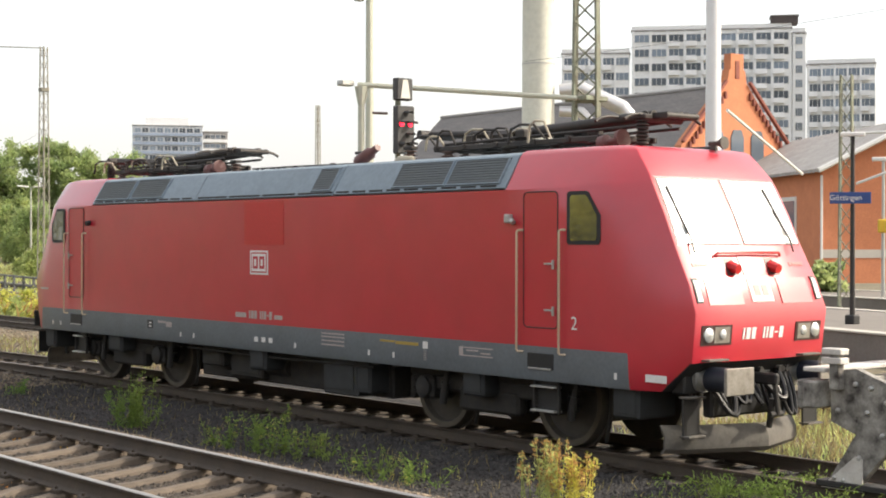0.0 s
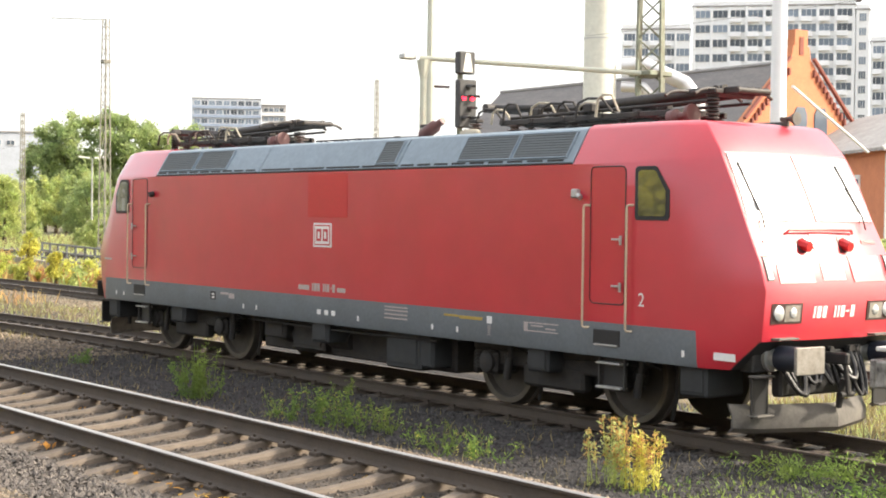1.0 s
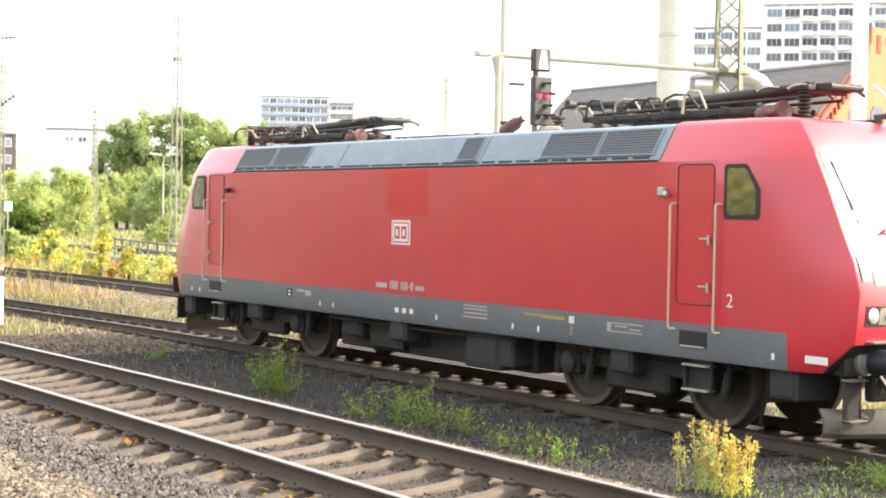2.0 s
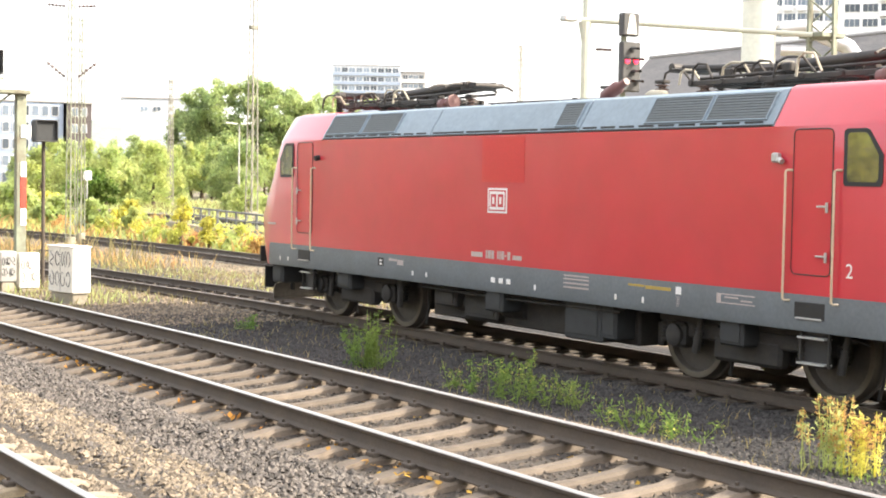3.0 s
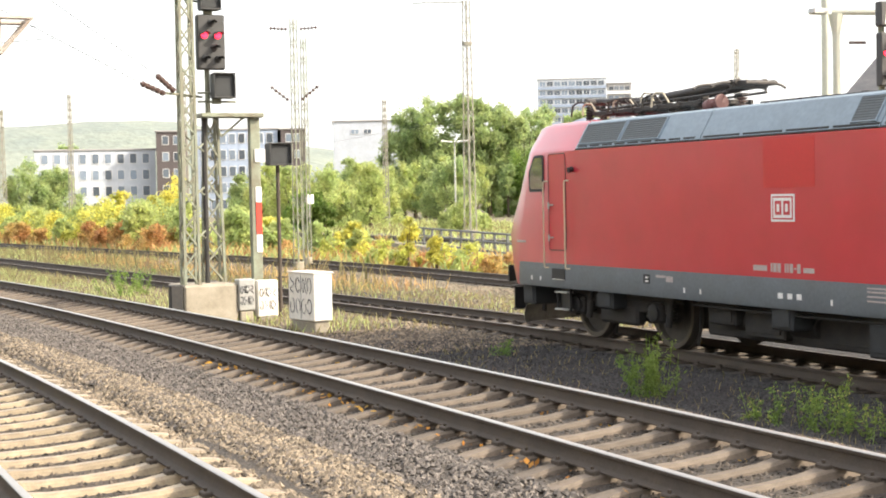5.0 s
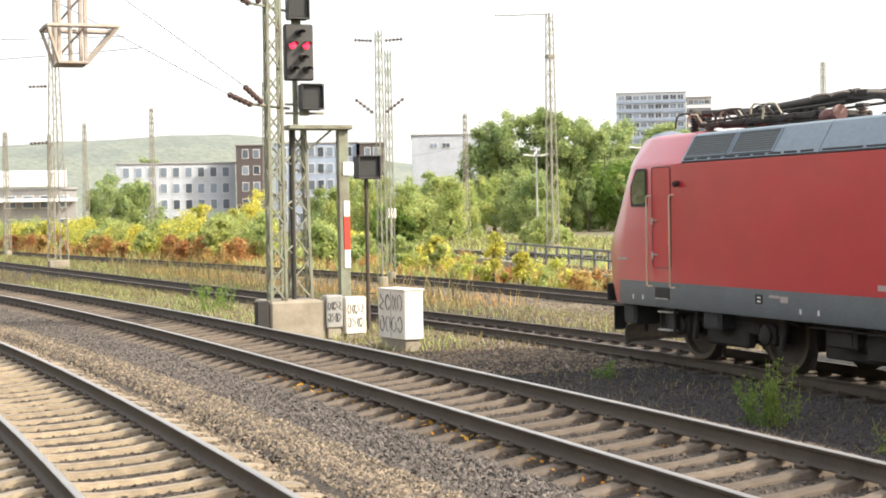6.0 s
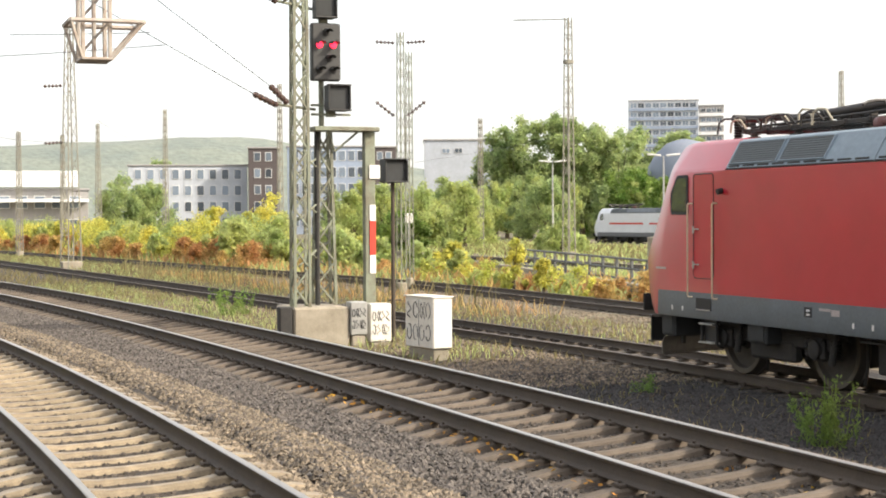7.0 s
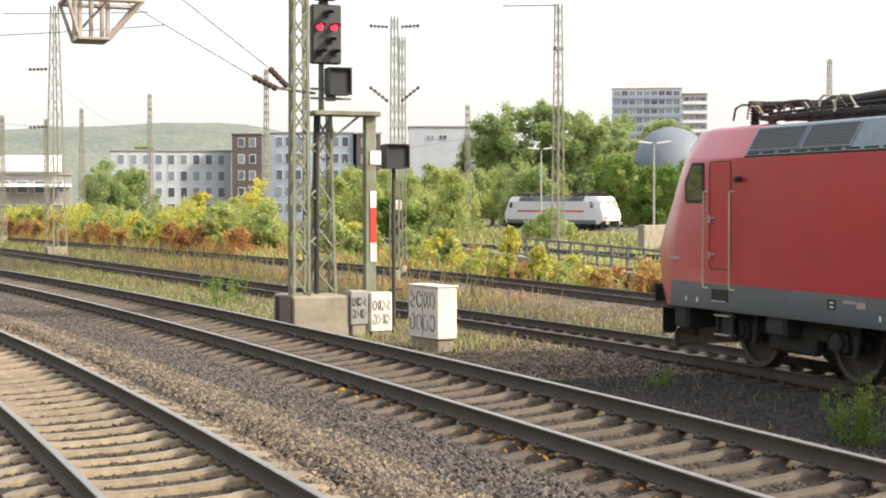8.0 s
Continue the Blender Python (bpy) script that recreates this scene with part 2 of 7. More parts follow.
# ---- mesh helpers ----
class Geo:
    """Gathers vertices and faces; slot is the material index of the faces added next."""

    def __init__(self):
        self.v, self.f, self.s, self.slot = [], [], [], 0

    def add(self, verts, faces):
        k = len(self.v)
        self.v += [tuple(p) for p in verts]
        self.f += [tuple(i + k for i in f) for f in faces]
        self.s += [self.slot] * len(faces)
        return self

    def box(self, c, size, b=0.012, m=None):
        """A box with chamfered edges, centred on c."""
        h = [s / 2 for s in size]
        b = min(b, *(x * 0.45 for x in h))
        pts, ids = [], {}
        for sx in (-1, 1):
            for sy in (-1, 1):
                for sz in (-1, 1):
                    s = (sx, sy, sz)
                    for a in range(3):
                        ids[(s, a)] = len(pts)
                        pts.append([s[i] * (h[i] if i == a else h[i] - b) for i in range(3)])
        faces = []
        for a in range(3):
            u, w = (a + 1) % 3, (a + 2) % 3
            for sg in (-1, 1):
                q = []
                for su, sw in ((-1, -1), (1, -1), (1, 1), (-1, 1)):
                    s = [0, 0, 0]
                    s[a], s[u], s[w] = sg, su, sw
                    q.append(ids[(tuple(s), a)])
                faces.append(q if sg > 0 else q[::-1])
            for su in (-1, 1):
                for sw in (-1, 1):
                    lo, hi = [0, 0, 0], [0, 0, 0]
                    lo[a], hi[a] = -1, 1
                    lo[u] = hi[u] = su
                    lo[w] = hi[w] = sw
                    q = [ids[(tuple(lo), u)], ids[(tuple(hi), u)], ids[(tuple(hi), w)], ids[(tuple(lo), w)]]
                    faces.append(q if su * sw < 0 else q[::-1])
        for sx in (-1, 1):
            for sy in (-1, 1):
                for sz in (-1, 1):
                    s = (sx, sy, sz)
                    q = [ids[(s, 0)], ids[(s, 1)], ids[(s, 2)]]
                    faces.append(q if sx * sy * sz > 0 else q[::-1])
        if m is not None:
            pts = [m @ Vector(p) for p in pts]
        return self.add([(p[0] + c[0], p[1] + c[1], p[2] + c[2]) for p in pts], faces)

    def rod(self, p, q, r, seg=10, r2=None, caps=True):
        p, q = Vector(p), Vector(q)
        r2 = r if r2 is None else r2
        d = (q - p).normalized()
        a = d.orthogonal().normalized()
        c = d.cross(a)
        pts = []
        for o, rr in ((p, r), (q, r2)):
            for i in range(seg):
                t = 2 * math.pi * i / seg
                pts.append(o + rr * (math.cos(t) * a + math.sin(t) * c))
        faces = [(i, (i + 1) % seg, seg + (i + 1) % seg, seg + i) for i in range(seg)]
        if caps:
            faces += [tuple(range(seg))[::-1], tuple(range(seg, 2 * seg))]
        return self.add(pts, faces)

    def tube(self, path, r, seg=6):
        """A round tube along a path, in one skin."""
        path = [Vector(p) for p in path]
        n = len(path)
        closed = (path[0] - path[-1]).length < 1e-6
        pts, up = [], None
        for i, p in enumerate(path):
            if closed:
                d = path[(i + 1) % n if i < n - 1 else 1] - path[i - 1 if i else n - 2]
            else:
                d = path[min(i + 1, n - 1)] - path[max(i - 1, 0)]
            d.normalize()
            up = d.orthogonal().normalized() if up is None else (up - d * up.dot(d)).normalized()
            c = d.cross(up)
            pts += [p + r * (math.cos(2 * math.pi * k / seg) * up + math.sin(2 * math.pi * k / seg) * c) for k in range(seg)]
        faces = [(i * seg + k, i * seg + (k + 1) % seg, (i + 1) * seg + (k + 1) % seg, (i + 1) * seg + k) for i in range(n - 1) for k in range(seg)]
        if not closed:
            faces += [tuple(range(seg))[::-1], tuple(range((n - 1) * seg, n * seg))]
        return self.add(pts, faces)

    def prism(self, outline, axis, lo, hi):
        """An outline of (u, v) pushed along an axis: 'x' takes (y, z), 'y' takes (x, z), 'z' takes (x, y)."""
        n = len(outline)
        put = {"x": lambda u, v, w: (w, u, v), "y": lambda u, v, w: (u, w, v), "z": lambda u, v, w: (u, v, w)}[axis]
        pts = [put(u, v, w) for w in (lo, hi) for u, v in outline]
        faces = [tuple(range(n)), tuple(range(n, 2 * n))[::-1]]
        faces += [(i, n + i, n + (i + 1) % n, (i + 1) % n) for i in range(n)]
        k = len(self.v)
        self.add(pts, faces)
        return self

    def lathe(self, base, axis, profile, seg=20, caps=True):
        """Profile of (distance along the axis, radius), turned round it."""
        d = Vector(axis).normalized()
        a = d.orthogonal().normalized()
        c = d.cross(a)
        o = Vector(base)
        pts = [o + d * h + r * (math.cos(2 * math.pi * i / seg) * a + math.sin(2 * math.pi * i / seg) * c) for h, r in profile for i in range(seg)]
        faces = []
        for j in range(len(profile) - 1):
            faces += [(j * seg + i, j * seg + (i + 1) % seg, (j + 1) * seg + (i + 1) % seg, (j + 1) * seg + i) for i in range(seg)]
        n = (len(profile) - 1) * seg
        if caps:
            faces += [tuple(range(seg))[::-1], tuple(range(n, n + seg))]
        return self.add(pts, faces)

    def mesh(self, name, mats, smooth=None):
        me = bpy.data.meshes.new(name)
        me.from_pydata(self.v, [], self.f)
        for m in mats if isinstance(mats, (list, tuple)) else [mats]:
            me.materials.append(m)
        me.polygons.foreach_set("material_index", self.s)
        bm = bmesh.new()
        bm.from_mesh(me)
        bmesh.ops.recalc_face_normals(bm, faces=bm.faces)
        bm.to_mesh(me)
        bm.free()
        if smooth:
            me.polygons.foreach_set("use_smooth", [True] * len(me.polygons))
            me.set_sharp_from_angle(angle=radians(smooth))
        return me


def part(name, geo, mats, parent=None, label="", smooth=35, at=None):
    me = geo.mesh(name, mats, smooth) if isinstance(geo, Geo) else geo
    ob = new(name, me)
    if parent is not None:
        ob.parent = parent
    if at is not None:
        ob.matrix_basis = at
    if label:
        ob["label"] = label
    return ob


def thing(name, label, category, at=None, group="", kind=""):
    ob = tagged(new(name), label, category, group, kind)
    if at is not None:
        ob.matrix_basis = at
    return ob


def soup(name, verts, faces, mat, parent=None, mats=None):
    """Many loose faces as one mesh, from arrays."""
    me = bpy.data.meshes.new(name)
    me.from_pydata(verts.tolist(), [], faces.tolist())
    me.materials.append(mat)
    ob = new(name, me)
    if parent is not None:
        ob.parent = parent
    return ob


RNG = np.random.default_rng(7)


# ---- the lie of the tracks ----
def bend(x, x0, k):
    """How far a track has swung towards the platform at x."""
    return -k * (min(x, x0) - x0) ** 2


def near_y(x):
    return -7.40 + bend(x, 7.0, 1.52e-3)


def first_y(x):
    return -12.12 + bend(x, 6.0, 2.0e-3)


def loco_y(x):
    d = max(0.0, -8.0 - x)
    return -0.085 * (math.sqrt(d * d + 16.0) - 4.0)


def back_y(x):
    d = max(0.0, -35.0 - x)
    return 7.1 - 0.14 * (math.sqrt(d * d + 100.0) - 10.0)


def yard_y(x):
    return 24.5 + bend(x, -55.0, 7e-4)


def ground_z(x, y):
    """Height of the ground: low round the locomotive, ballast beds raised under the platform tracks."""
    n, f = near_y(x), first_y(x)
    if y < f - 1.5:
        z = 0.02
    elif y < f + 1.35:
        z = 0.141 + 0.04 * (y - f)
    elif y < f + 2.15:
        z = 0.10 + 0.16 * math.sin(math.pi * (y - f - 1.35) / 0.8)
    elif y < n - 1.35:
        z = 0.10 + 0.03 * (y - f - 2.15)
    elif y < n + 1.3:
        z = 0.193 + 0.06 * (y - n)
    elif y < n + 1.55:
        z = 0.205
    else:
        t = min(1.0, (y - n - 1.55) / 2.0)
        z = 0.195 - (0.195 + 0.14) * (3 * t * t - 2 * t ** 3)
        l = loco_y(x)
        if y > l - 1.4:
            z = -0.235
        if y > l + 1.5:
            z = -0.2
    return z


# ---- ground ----
def bumps(x, y):
    """Gentle unevenness of the ground near the tracks."""
    if not (-45 < x < 18 and -16 < y < 12):
        return 0.0
    b = 0.03 * noise.noise((x * 0.6, y * 0.6, 0.0))
    return b * 0.3 if abs(y - near_y(x)) < 1.5 or abs(y - first_y(x)) < 1.5 or abs(y - loco_y(x)) < 1.5 else b


def build_ground():
    xs = np.concatenate([[-3200, -1500, -700, -400, -250, -170], np.arange(-120, -40, 4.0), np.arange(-40, 16, 0.6), [20, 30, 60, 200, 600]])
    ys = np.concatenate([[-600, -200, -60, -25, -18], np.arange(-15, 3, 0.3), np.arange(3, 30, 1.5), [34, 42, 60, 100, 200, 400, 900, 3000]])
    verts = []
    for y in ys:
        for x in xs:
            verts.append((x, y, ground_z(max(x, -130), y) + bumps(x, y)))
    n = len(xs)
    faces = [(j * n + i, j * n + i + 1, (j + 1) * n + i + 1, (j + 1) * n + i) for j in range(len(ys) - 1) for i in range(n - 1)]
    g = Geo().add(verts, faces)
    for k, f in enumerate(faces):
        cx, cy = verts[f[0]][0], verts[f[0]][1]
        # slot 2: ground painted darker where the locomotive's shade lies
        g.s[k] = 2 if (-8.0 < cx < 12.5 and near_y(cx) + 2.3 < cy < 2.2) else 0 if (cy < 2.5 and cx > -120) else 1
    ground = part("ground", g, [DIRT, FARGROUND, SHADEDIRT], smooth=80)
    tagged(ground, "railway ground of dark ballast, earth and dry grass, shade painted beside the locomotive", "ground", kind="structure")


build_ground()


def stone_soup(name, label, count, xr, place, size=(0.02, 0.042), mat=None, seed=1):
    """Loose broken stones: squashed octahedra at places given by place(x, u)."""
    rng = np.random.default_rng(seed)
    octa = np.array([(1, 0, 0), (0, 1, 0), (-1, 0, 0), (0, -1, 0), (0, 0, 1), (0, 0, -1)], float)
    tri = np.array([(0, 1, 4), (1, 2, 4), (2, 3, 4), (3, 0, 4), (1, 0, 5), (2, 1, 5), (3, 2, 5), (0, 3, 5)])
    xs, us = rng.uniform(xr[0], xr[1], count), rng.uniform(0, 1, count)
    pos = np.array([place(x, u) for x, u in zip(xs, us)])
    shape = octa[None] * rng.uniform(0.55, 1.25, (count, 6, 1)) * rng.uniform(size[0], size[1], (count, 1, 1))
    ang = rng.uniform(0, 6.28, count)
    tilt = rng.uniform(-0.7, 0.7, count)
    c, s = np.cos(ang)[:, None], np.sin(ang)[:, None]
    x, y, z = shape[..., 0], shape[..., 1], shape[..., 2] * 0.8
    y, z = y * np.cos(tilt)[:, None] - z * np.sin(tilt)[:, None], y * np.sin(tilt)[:, None] + z * np.cos(tilt)[:, None]
    pts = np.stack([c * x - s * y, s * x + c * y, z], -1) + pos[:, None]
    faces = (tri[None] + (np.arange(count) * 6)[:, None, None]).reshape(-1, 3)
    ob = soup(name, pts.reshape(-1, 3), faces, mat or STONES)
    return tagged(ob, label, "ballast", kind="stuff")


# ---- tracks ----
RAIL = [(-0.075, -0.172), (-0.075, -0.160), (-0.02, -0.145), (-0.009, -0.13), (-0.009, -0.045), (-0.034, -0.034), (-0.036, -0.008), (-0.028, 0.0),
        (0.028, 0.0), (0.036, -0.008), (0.034, -0.034), (0.009, -0.045), (0.009, -0.13), (0.02, -0.145), (0.075, -0.160), (0.075, -0.172)]


def rail(parent, yc, side, z, x0, x1, head, step=2.0, name="rail"):
    xs = np.arange(x0, x1 + 0.01, step)
    g, n = Geo(), len(RAIL)
    verts = [(x, yc(x) + side + u, z(x) + v) for x in xs for u, v in RAIL]
    g.add(verts, [])
    for j in range(len(xs) - 1):
        for i in range(n):
            g.slot = 1 if i in (6, 7, 8) else 0
            g.f.append((j * n + i, (j + 1) * n + i, (j + 1) * n + (i + 1) % n, j * n + (i + 1) % n))
            g.s.append(g.slot)
    g.slot = 0
    g.add([], [])
    g.f += [tuple(range(n)), tuple(range((len(xs) - 1) * n, len(xs) * n))]
    g.s += [0, 0]
    return part(name, g, [RAILSIDE, head], parent, smooth=40)


def concrete_sleeper_mesh():
    """A pre-stressed sleeper: broad high ends, low waist, with the rail clips."""
    g = Geo()
    st = [(-1.30, 0.150, 0.125, 0.0), (-1.22, 0.150, 0.125, 0.02), (-0.95, 0.145, 0.10, 0.055), (-0.80, 0.145, 0.10, 0.06), (-0.62, 0.145, 0.10, 0.06), (-0.4, 0.12, 0.08, 0.035), (0, 0.11, 0.075, 0.025)]
    st += [(-y, a, b, c) for y, a, b, c in st[-2::-1]]
    verts, faces = [], []
    for y, wb, wt, z in st:
        verts += [(-wb, y, -0.16), (-wt, y, z - 0.025), (-wt + 0.03, y, z), (wt - 0.03, y, z), (wt, y, z - 0.025), (wb, y, -0.16)]
    for j in range(len(st) - 1):
        for i in range(5):
            faces.append((j * 6 + i, j * 6 + i + 1, (j + 1) * 6 + i + 1, (j + 1) * 6 + i))
    faces += [tuple(range(6)), tuple(range(len(st) * 6 - 6, len(st) * 6))]
    g.add(verts, faces)
    g.slot = 1
    for c in (-0.75, 0.75):
        for s in (-0.115, 0.115):
            g.box((0, c + s, 0.072), (0.15, 0.075, 0.05), 0.01)
            g.rod((0, c + s, 0.07), (0, c + s, 0.125), 0.017, 6)
    return g.mesh("sleeper", [SLEEPER, RAILSIDE], 30)


def timber_sleeper_mesh():
    g = Geo()
    g.box((0, 0, -0.08), (0.26, 2.6, 0.16), 0.015)
    g.slot = 1
    for c in (-0.75, 0.75):
        g.box((0, c, 0.008), (0.17, 0.32, 0.018), 0.004)
        for s in (-0.12, 0.12):
            g.box((0, c + s, 0.035), (0.09, 0.05, 0.045), 0.008)
    return g.mesh("sleeper", [WOODSLEEP, RAILSIDE], 30)


CANT = math.degrees(math.atan2(0.10, 1.5))


def track(label, yc, zmid, cant, x0, x1, sleeper, s0, s1, pitch, head, seat):
    tr = thing("railway_track", label, "railway track", kind="structure")
    rise = 0.75 * math.sin(radians(cant))
    rail(tr, yc, -0.75, lambda x: zmid - rise, x0, x1, head)
    rail(tr, yc, 0.75, lambda x: zmid + rise, x0, x1, head)
    k, x = 0, s1
    rng = random.Random(int(abs(x0) * 10 + zmid * 100))
    while x > s0 and k < 230:
        slope = math.degrees(math.atan2(yc(x + 0.5) - yc(x - 0.5), 1.0))
        part("sleeper", sleeper, None, tr, at=pose(x, yc(x), zmid - seat + rng.uniform(-0.008, 0.008), cant, 0, slope + rng.uniform(-0.8, 0.8)))
        x -= pitch * (1 + rng.uniform(-0.03, 0.03))
        k += 1
    x = s1 + pitch
    while x < min(x1, 42):
        part("sleeper", sleeper, None, tr, at=pose(x, yc(x), zmid - seat, cant, 0, rng.uniform(-0.8, 0.8)))
        x += pitch
    return tr


CONC = concrete_sleeper_mesh()
TIMB = timber_sleeper_mesh()


# ---- the red electric locomotive ----
LEVELS = [(0.92, 1.47, 8.25, 8.66, 1.32), (0.98, 1.49, 8.25, 8.72, 1.31), (1.27, 1.49, 8.23, 9.02, 1.22), (1.36, 1.49, 8.22, 9.03, 1.22), (1.86, 1.49, 8.10, 9.085, 1.23), (2.2, 1.49, 8.00, 8.96, 1.21),
          (2.42, 1.49, 7.95, 8.84, 1.20), (2.65, 1.49, 7.88, 8.72, 1.19), (3.05, 1.49, 7.76, 8.53, 1.18), (3.38, 1.49, 7.6, 8.35, 1.17),
          (3.44, 1.455, 7.58, 8.315, 1.165), (3.52, 1.405, 7.55, 8.27, 1.15), (3.83, 1.225, 7.42, 8.00, 1.08), (3.88, 1.18, 7.38, 7.93, 1.04), (3.91, 1.10, 7.32, 7.75, 0.98)]


def end_points(z, w, s, f, c):
    """One end of the body seen from above, from the near side round the nose to the far side."""
    half = [(s, -w), (s + (f - 0.03 - s) * 0.5, -w + (w - c) * 0.38), (f - 0.03, -c - 0.012), (f - 0.013, -c - 0.003), (f - 0.004, -c + 0.014), (f + 0.02, -c * 0.5)]
    return half + [(f + 0.03, 0.0)] + [(x, -y) for x, y in half[::-1]]


def nose_x(z, y=0.0):
    """Where the nose's surface lies at height z and offset y."""
    for a, b in zip(LEVELS, LEVELS[1:]):
        if a[0] <= z <= b[0]:
            t = (z - a[0]) / (b[0] - a[0])
            w, s, f, c = (a[i] + (b[i] - a[i]) * t for i in range(1, 5))
            pts = end_points(z, w, s, f, c)
            for p, q in zip(pts, pts[1:]):
                if p[1] <= y <= q[1]:
                    return p[0] + (q[0] - p[0]) * (y - p[1]) / max(1e-6, q[1] - p[1])
    return 9.0


def body_shell(loco, upper, lower, label, split=1.36):
    g = Geo()
    rings = []
    for lv in [v for v in LEVELS if v[0] <= 3.38]:
        e = end_points(*lv)
        w = lv[1]
        ring = [(6.0, -w)] + e + [(6.0, w), (-6.0, w)] + [(-x, -y) for x, y in e] + [(-6.0, -w)]
        rings.append([(x, y, lv[0]) for x, y in ring])
    n = len(rings[0])
    g.add([p for r in rings for p in r], [])
    for j in range(len(rings) - 1):
        for i in range(n):
            a, b = rings[j][i], rings[j][(i + 1) % n]
            g.f.append((j * n + i, j * n + (i + 1) % n, (j + 1) * n + (i + 1) % n, (j + 1) * n + i))
            g.s.append(2 if (rings[j + 1][i][2] < 1.3 and min(abs(a[0]), abs(b[0])) > 8.6) else 1 if (rings[j + 1][i][2] <= split + 1e-6 and max(abs(a[0]), abs(b[0])) < 8.3 and abs(a[1]) > 1.4 and abs(b[1]) > 1.4) else 0)
    g.f.append(tuple(range(n)))
    g.s.append(1)
    for sg in (1, -1):
        k = len(g.v)
        cr = []
        for lv in [v for v in LEVELS if v[0] >= 3.38]:
            e = end_points(*lv)
            ring = [(6.0, -lv[1])] + e + [(6.0, lv[1])]
            cr.append([(sg * x, sg * y, lv[0]) for x, y in ring])
        m = len(cr[0])
        g.add([p for r in cr for p in r], [])
        for j in range(len(cr) - 1):
            g.f += [(k + j * m + i, k + j * m + (i + 1) % m, k + (j + 1) * m + (i + 1) % m, k + (j + 1) * m + i) for i in range(m)]
            g.s += [0] * m
        g.f.append(tuple(k + (len(cr) - 1) * m + i for i in range(m)))
        g.s.append(0)
    me = g.mesh("body_shell", [upper, lower, BLACK], None)
    bm = bmesh.new()
    bm.from_mesh(me)
    bmesh.ops.remove_doubles(bm, verts=bm.verts, dist=0.0005)
    bmesh.ops.recalc_face_normals(bm, faces=bm.faces)
    bm.to_mesh(me)
    bm.free()
    me.polygons.foreach_set("use_smooth", [True] * len(me.polygons))
    me.set_sharp_from_angle(angle=radians(30))
    return part("body_shell", me, None, loco, label)


def roof_hatches(loco, mat):
    """Three sloped roof sections with louvres between the cabs."""
    cuts = [-6.0, -2.1, 2.03, 6.0]
    for k, (a, b) in enumerate(zip(cuts, cuts[1:])):
        g = Geo()
        g.prism([(-1.485, 3.385), (-1.47, 3.44), (-1.22, 3.85), (-1.15, 3.885), (1.15, 3.885), (1.22, 3.85), (1.47, 3.44), (1.485, 3.385)], "x", a + 0.012, b - 0.012)
        hatch = part("roof_hatch", g, mat, loco, smooth=25)
        for s in (-1, 1):
            part("drip_rail", Geo().box(((a + b) / 2, s * 1.487, 3.40), (b - a - 0.05, 0.02, 0.022), 0.004), BLACK, hatch, smooth=30)
        pitch, size = (1.03, 0.94) if k == 1 else (0.42, 0.32)
        for u in np.arange(a + 0.08 + size / 2, b - size / 2, pitch):
            s = Geo().box((u, -1.470, 3.440), (size, 0.014, 0.030), 0.003)
            part("slot", s, BLACK, hatch, smooth=30)
    ang = math.degrees(math.atan2(0.41, 0.25))
    for x0, x1 in ((3.49, 4.66), (4.72, 5.83), (1.42, 1.92), (-5.90, -4.60), (-4.50, -3.32)):
        g = Geo()
        c = Vector(((x0 + x1) / 2, -1.345, 3.645))
        m = pose(0, 0, 0, ang, 0, 0).to_3x3()
        g.box(c, (x1 - x0, 0.40, 0.03), 0.006, m)
        panel = part("louvre_panel", g, VENT, loco, "dark louvred air intake", 30)
        fr = Geo()
        for dv in (-0.2, 0.2):
            fr.box(c + m @ Vector((0, dv, 0.012)), (x1 - x0 + 0.04, 0.022, 0.03), 0.004, m)
        for du in (-0.5, 0.5):
            fr.box(c + m @ Vector((du * (x1 - x0), 0, 0.012)), (0.022, 0.40, 0.03), 0.004, m)
        part("frame", fr, mat, panel, smooth=30)
        sl = Geo()
        for dv in np.arange(-0.17, 0.18, 0.042):
            sl.box(c + m @ Vector((0, dv, 0.02)), (x1 - x0 - 0.03, 0.012, 0.012), 0.002, m)
        part("louvres", sl, VENT, panel, smooth=30)


def side_window(loco, sg, near=-1):
    out = [(7.17, 2.70), (7.20, 2.665), (7.73, 2.665), (7.765, 2.71), (7.765, 3.03), (7.56, 3.31), (7.51, 3.335), (7.21, 3.335), (7.17, 3.30)]
    cx, cz = 7.46, 3.0
    out = [(sg * x, z) for x, z in out]
    inn = [(sg * cx + (x - sg * cx) * 0.80, cz + (z - cz) * 0.85) for x, z in out]
    y = near * 1.488
    fr = Geo().prism(out, "y", y - 0.012, y + 0.012)
    win = part("side_window", fr, BLACK, loco, "cab side window with black rubber frame", 30)
    gl = Geo().prism(inn, "y", y - 0.016, y - 0.006)
    part("pane", gl, GLASSD, win, smooth=30)


